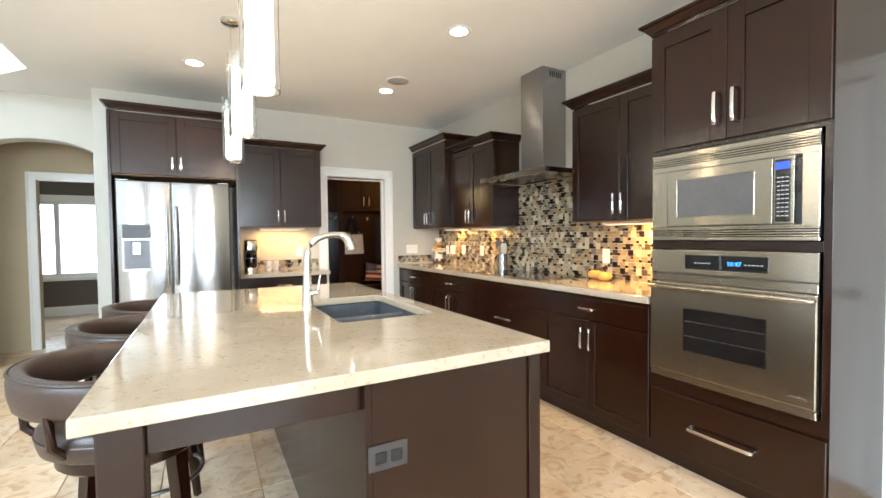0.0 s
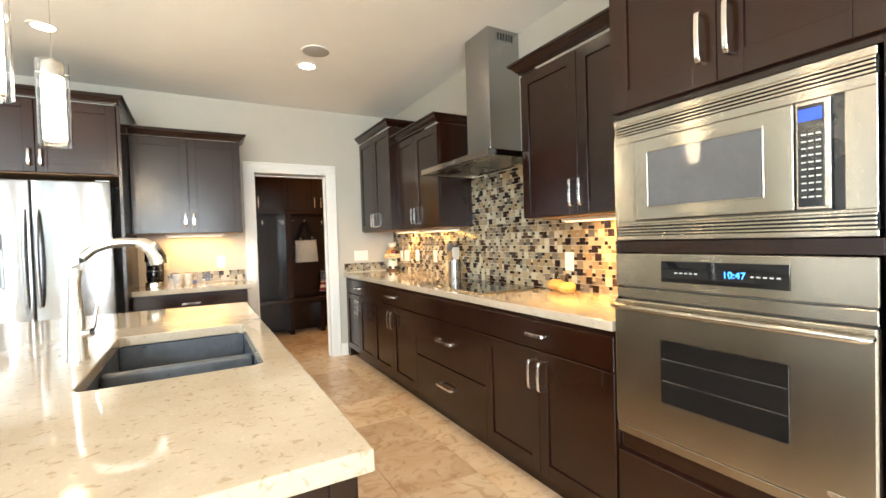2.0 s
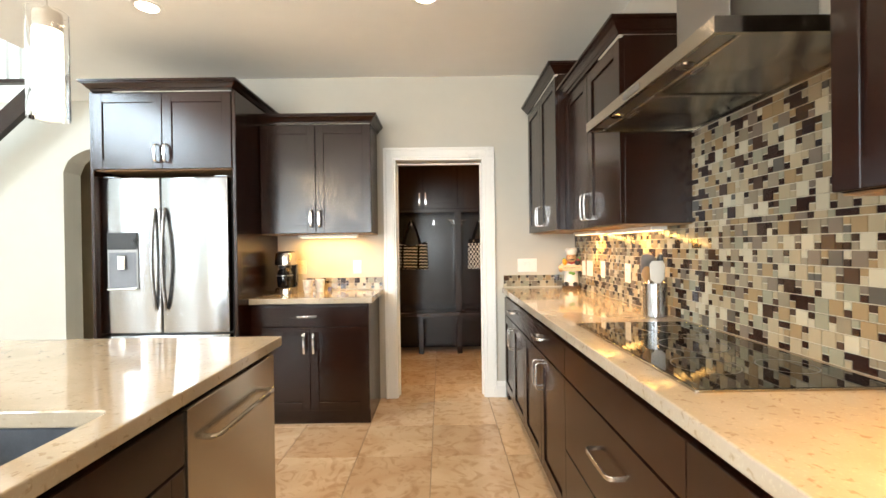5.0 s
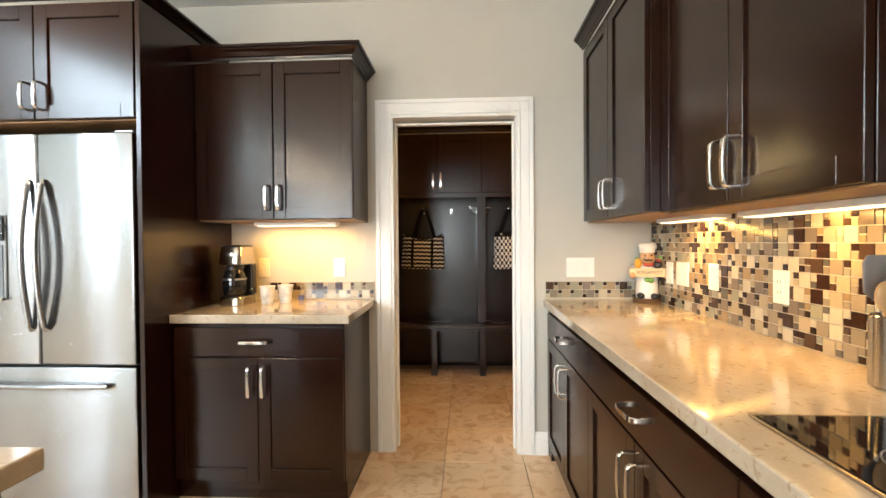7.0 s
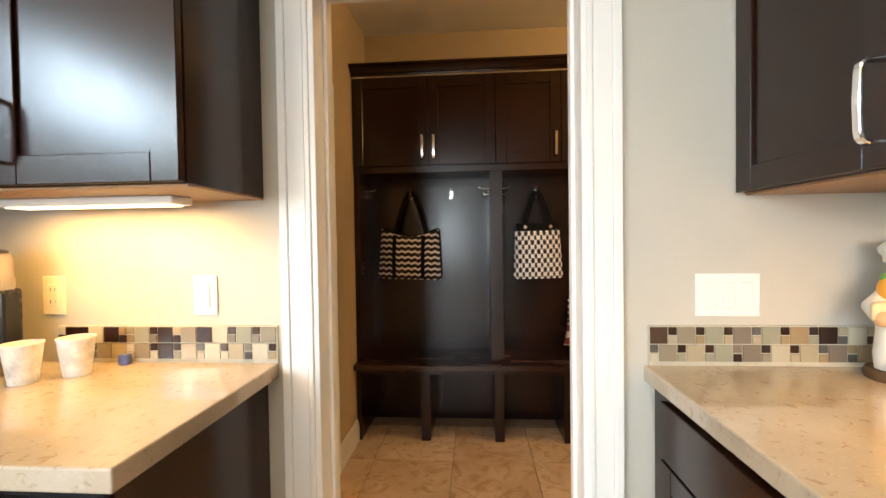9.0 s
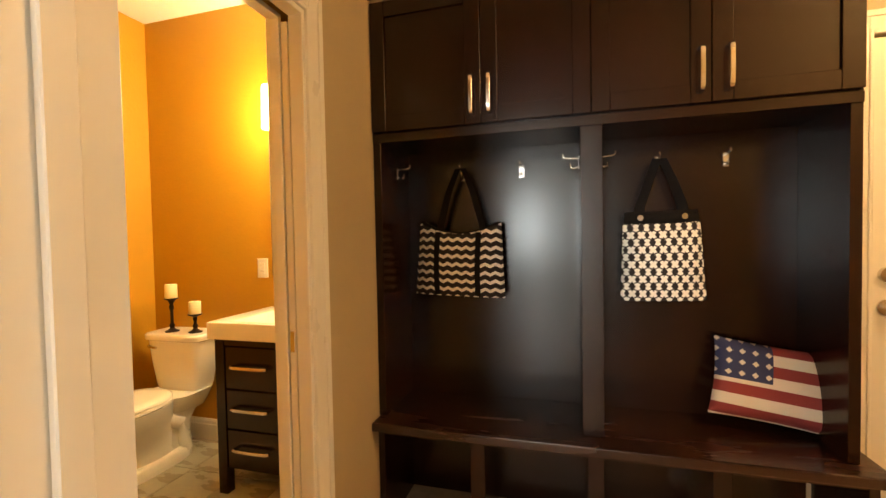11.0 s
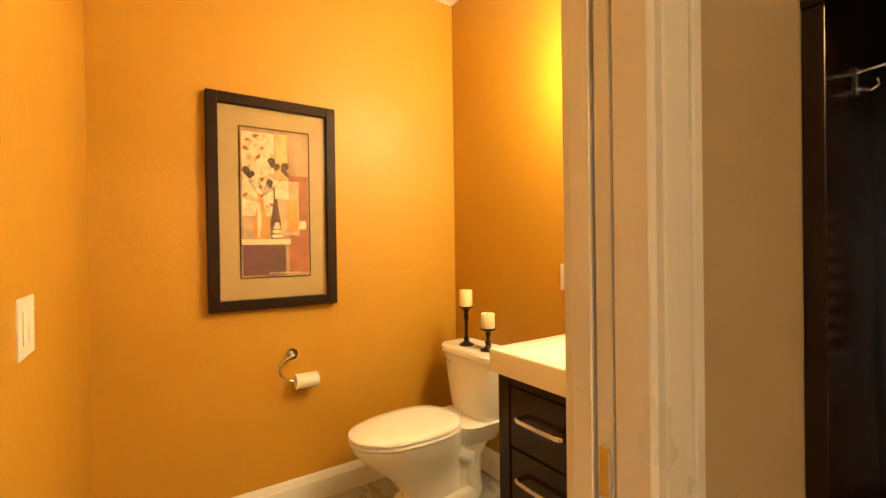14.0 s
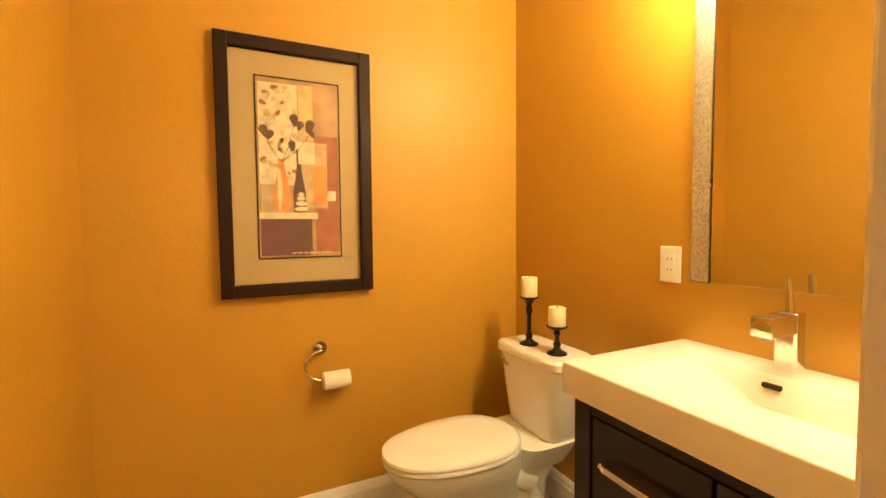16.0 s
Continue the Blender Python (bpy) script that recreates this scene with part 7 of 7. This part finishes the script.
for x in (0.072, 0.385, 0.70):
    part("arm", tube([(x, 7.118, 2.19), (x, 7.028, 2.205), (x, 7.023, 2.185)], 0.008, 8), CHROME, vl, "", 50)
    sh = part("shade", lathe([(0.030, 0.0), (0.045, 0.0), (0.040, 0.24), (0.036, 0.245), (0.0, 0.246), (0.0, 0.24), (0.034, 0.238)], (x, 7.023, 1.932), 28), GLOW_BATH, vl, "lit frosted glass shade", 50)
    sh.visible_shadow = False
plate("wall_outlet", facing("y", 7.138), -0.095, 1.12, 0.075, 0.118, "outlet", "white outlet plate beside the mirror")
plate("light_switch", lambda u, n, z: (u, 5.383 + n, z), 0.036, 1.119, 0.125, 0.118, "switch", "white switch plate on the amber wall")

# ---- pieces of floors and walls ----
def tile_mesh(w, d, h, bevel, material, name):
    bm = bmesh.new()
    lo = [bm.verts.new((x, y, 0)) for x, y in ((0, 0), (w, 0), (w, d), (0, d))]
    mid = [bm.verts.new((v.co.x, v.co.y, h - bevel)) for v in lo]
    top = [bm.verts.new((x, y, h)) for x, y in ((bevel, bevel), (w - bevel, bevel), (w - bevel, d - bevel), (bevel, d - bevel))]
    for p, q in ((lo, mid), (mid, top)):
        for k in range(4):
            bm.faces.new((p[k], p[(k + 1) % 4], q[(k + 1) % 4], q[k]))
    bm.faces.new(top)
    me = bpy.data.meshes.new(name)
    bm.to_mesh(me)
    bm.free()
    me.materials.append(material)
    return me


TS, GAP = 0.46, 0.004
far_v, far_f = [], []
tm_cut = tile_mesh(0.201, TS - GAP, 0.006, 0.0015, FLOOR, "floor_tile")
tm = tile_mesh(TS - GAP, TS - GAP, 0.006, 0.0015, FLOOR, "floor_tile")
for i in range(-15, 7):
    for j in range(-20, 9):
        x, y = 1.527 + i * TS + GAP / 2, 4.08 + j * TS + GAP / 2
        if i == -2 and 5.0 < y < 6.6:
            t = new("floor_tile", tm_cut)
            t.location = (0.864, y, -0.006)
            t.parent = floor
        if y > 6.6 or (y > 5.0 and x < 0.9 and x > -1.1):
            continue
        if x > -2.3 and y > 0.2:
            t = new("floor_tile", tm)
            t.location = (x, y, -0.006)
            t.parent = floor
        else:
            k = len(far_v)
            far_v += [(x, y, -0.001), (x + TS - GAP, y, -0.001), (x + TS - GAP, y + TS - GAP, -0.001), (x, y + TS - GAP, -0.001)]
            far_f.append((k, k + 1, k + 2, k + 3))
for i in range(-15, -5):
    for j in range(6, 13):
        x, y = 1.527 + i * TS + GAP / 2, 4.08 + j * TS + GAP / 2
        if x < -1.5:
            k = len(far_v)
            far_v += [(x, y, -0.001), (x + TS - GAP, y, -0.001), (x + TS - GAP, y + TS - GAP, -0.001), (x, y + TS - GAP, -0.001)]
            far_f.append((k, k + 1, k + 2, k + 3))
me = bpy.data.meshes.new("far_floor_tiles")
me.from_pydata(far_v, [], far_f)
me.materials.append(by_island(travertine("travertine_tile_far"), TILE_C, "island"))
ft_ = new("far_floor_tiles", me)
ft_.parent = floor
ft_["kind"] = "stuff"
wfl = bpy.data.objects["floor_washroom"]
bt = tile_mesh(0.30 - 0.004, 0.30 - 0.004, 0.004, 0.001, by_island(FLOOR_BATH, TILE_C), "washroom_tile")
for i in range(6):
    for j in range(6):
        t = new("washroom_tile", bt)
        t.location = (-0.945 + i * 0.30, 5.35 + j * 0.2915, -0.002)
        t.scale = (1, 0.2915 / 0.30, 1)
        t.parent = wfl

# mosaic backsplash: three sizes of small glass tiles on a grid
CELL = 0.0238
back = structure("wall_backsplash", boxes([((2.7405, 1.442, 0.9325), (2.7495, 5.098, 1.378)), ((2.7405, 2.316, 1.3785), (2.7495, 3.364, 1.8))]), MOSAIC_GROUT, "glass mosaic backsplash of brown, cream and grey tiles", "backsplash")
back2 = structure("wall_backsplash_strip", boxes([((2.13, 5.1005, 0.9325), (2.7395, 5.1095, 1.040)), ((0.43, 5.1005, 0.9325), (1.10, 5.1095, 1.040))]), MOSAIC_GROUT, "low strip of glass mosaic above the counter", "backsplash")
meshes = {}
rest = {False: ([], []), True: ([], [])}
count = 0


def lay(parent, f, u0, u1, z0, z1, near, rnd):
    """Fills a rectangle with courses of pale and dark large squares between stacked pairs of small squares."""
    global count
    nu, nz = int((u1 - u0) / CELL + 0.2), int((z1 - z0) / CELL + 0.4)
    g = 0.0014
    for j in range(0, nz, 2):
        tall = min(2, nz - j)
        i, last, dark_last = 0, "big", False
        if rnd.random() < 0.5:
            last = "stack"
        while i < nu:
            big = last == "stack" if rnd.random() < 0.80 else rnd.random() < 0.6
            if big and i + 2 <= nu:
                dark_last = not dark_last and rnd.random() < 0.30
                pieces, step, last = [(2, tall, 0, dark_last)], 2, "big"
            else:
                low = rnd.random() < 0.5
                pieces, step, last = [(1, 1, k, (k == 0) == low) for k in range(tall)], 1, "stack"
            for a, b, dj, deep in pieces:
                u, z = u0 + i * CELL, z0 + (j + dj) * CELL
                w, h = a * CELL - 2 * g, b * CELL - 2 * g
                if near(u, z) and count < 300:
                    key = (a, b, deep)
                    if key not in meshes:
                        meshes[key] = mosaic_mesh(w, h, f, MOSAIC[deep])
                    o = new("mosaic_tile", meshes[key])
                    o.location = f(u + g, 0, z + g)
                    o.parent = parent
                    count += 1
                else:
                    vs, fs = rest[deep]
                    k = len(vs)
                    for du, dz, n in ((0, 0, 0), (w, 0, 0), (w, h, 0), (0, h, 0), (0.0006, 0.0006, 0.0034), (w - 0.0006, 0.0006, 0.0034), (w - 0.0006, h - 0.0006, 0.0034), (0.0006, h - 0.0006, 0.0034)):
                        vs.append(f(u + g + du, n, z + g + dz))
                    fs.extend([(k + 4, k + 5, k + 6, k + 7), (k, k + 1, k + 5, k + 4), (k + 1, k + 2, k + 6, k + 5), (k + 2, k + 3, k + 7, k + 6), (k + 3, k, k + 4, k + 7)])
            i += step


def mosaic_mesh(w, h, f, material):
    o = Vector(f(0, 0, 0))
    bm = bmesh.new()
    a = [bm.verts.new(Vector(f(u, 0, z)) - o) for u, z in ((0, 0), (w, 0), (w, h), (0, h))]
    b = [bm.verts.new(Vector(f(u, 0.0034, z)) - o) for u, z in ((0.0006, 0.0006), (w - 0.0006, 0.0006), (w - 0.0006, h - 0.0006), (0.0006, h - 0.0006))]
    for k in range(4):
        bm.faces.new((a[k], a[(k + 1) % 4], b[(k + 1) % 4], b[k]))
    bm.faces.new(b)
    bmesh.ops.recalc_face_normals(bm, faces=bm.faces)
    if (Vector(f(0, 1, 0)) - o).dot(bm.faces[:][-1].normal) < 0:
        bmesh.ops.reverse_faces(bm, faces=bm.faces)
    me = bpy.data.meshes.new("mosaic_tile")
    bm.to_mesh(me)
    bm.free()
    me.materials.append(material)
    return me


fe2 = facing("x", 2.7405)
fn2 = facing("y", 5.1005)
rnd = random.Random(11)
lay(back, fe2, 1.443, 5.097, 0.933, 1.377, lambda u, z: 1.60 < u < 2.3, rnd)
lay(back, fe2, 2.317, 3.363, 0.933 + 19 * CELL, 1.80, lambda u, z: False, rnd)
lay(back2, fn2, 2.131, 2.739, 0.943, 1.041, lambda u, z: False, rnd)
lay(back2, fn2, 0.431, 1.099, 0.943, 1.041, lambda u, z: False, rnd)
for deep in (False, True):
    me = bpy.data.meshes.new("mosaic_rest")
    me.from_pydata(rest[deep][0], [], rest[deep][1])
    me.materials.append(MOSAIC_REST[deep])
    mr_ = new("mosaic_rest", me)
    mr_.parent = back
    mr_["kind"] = "stuff"
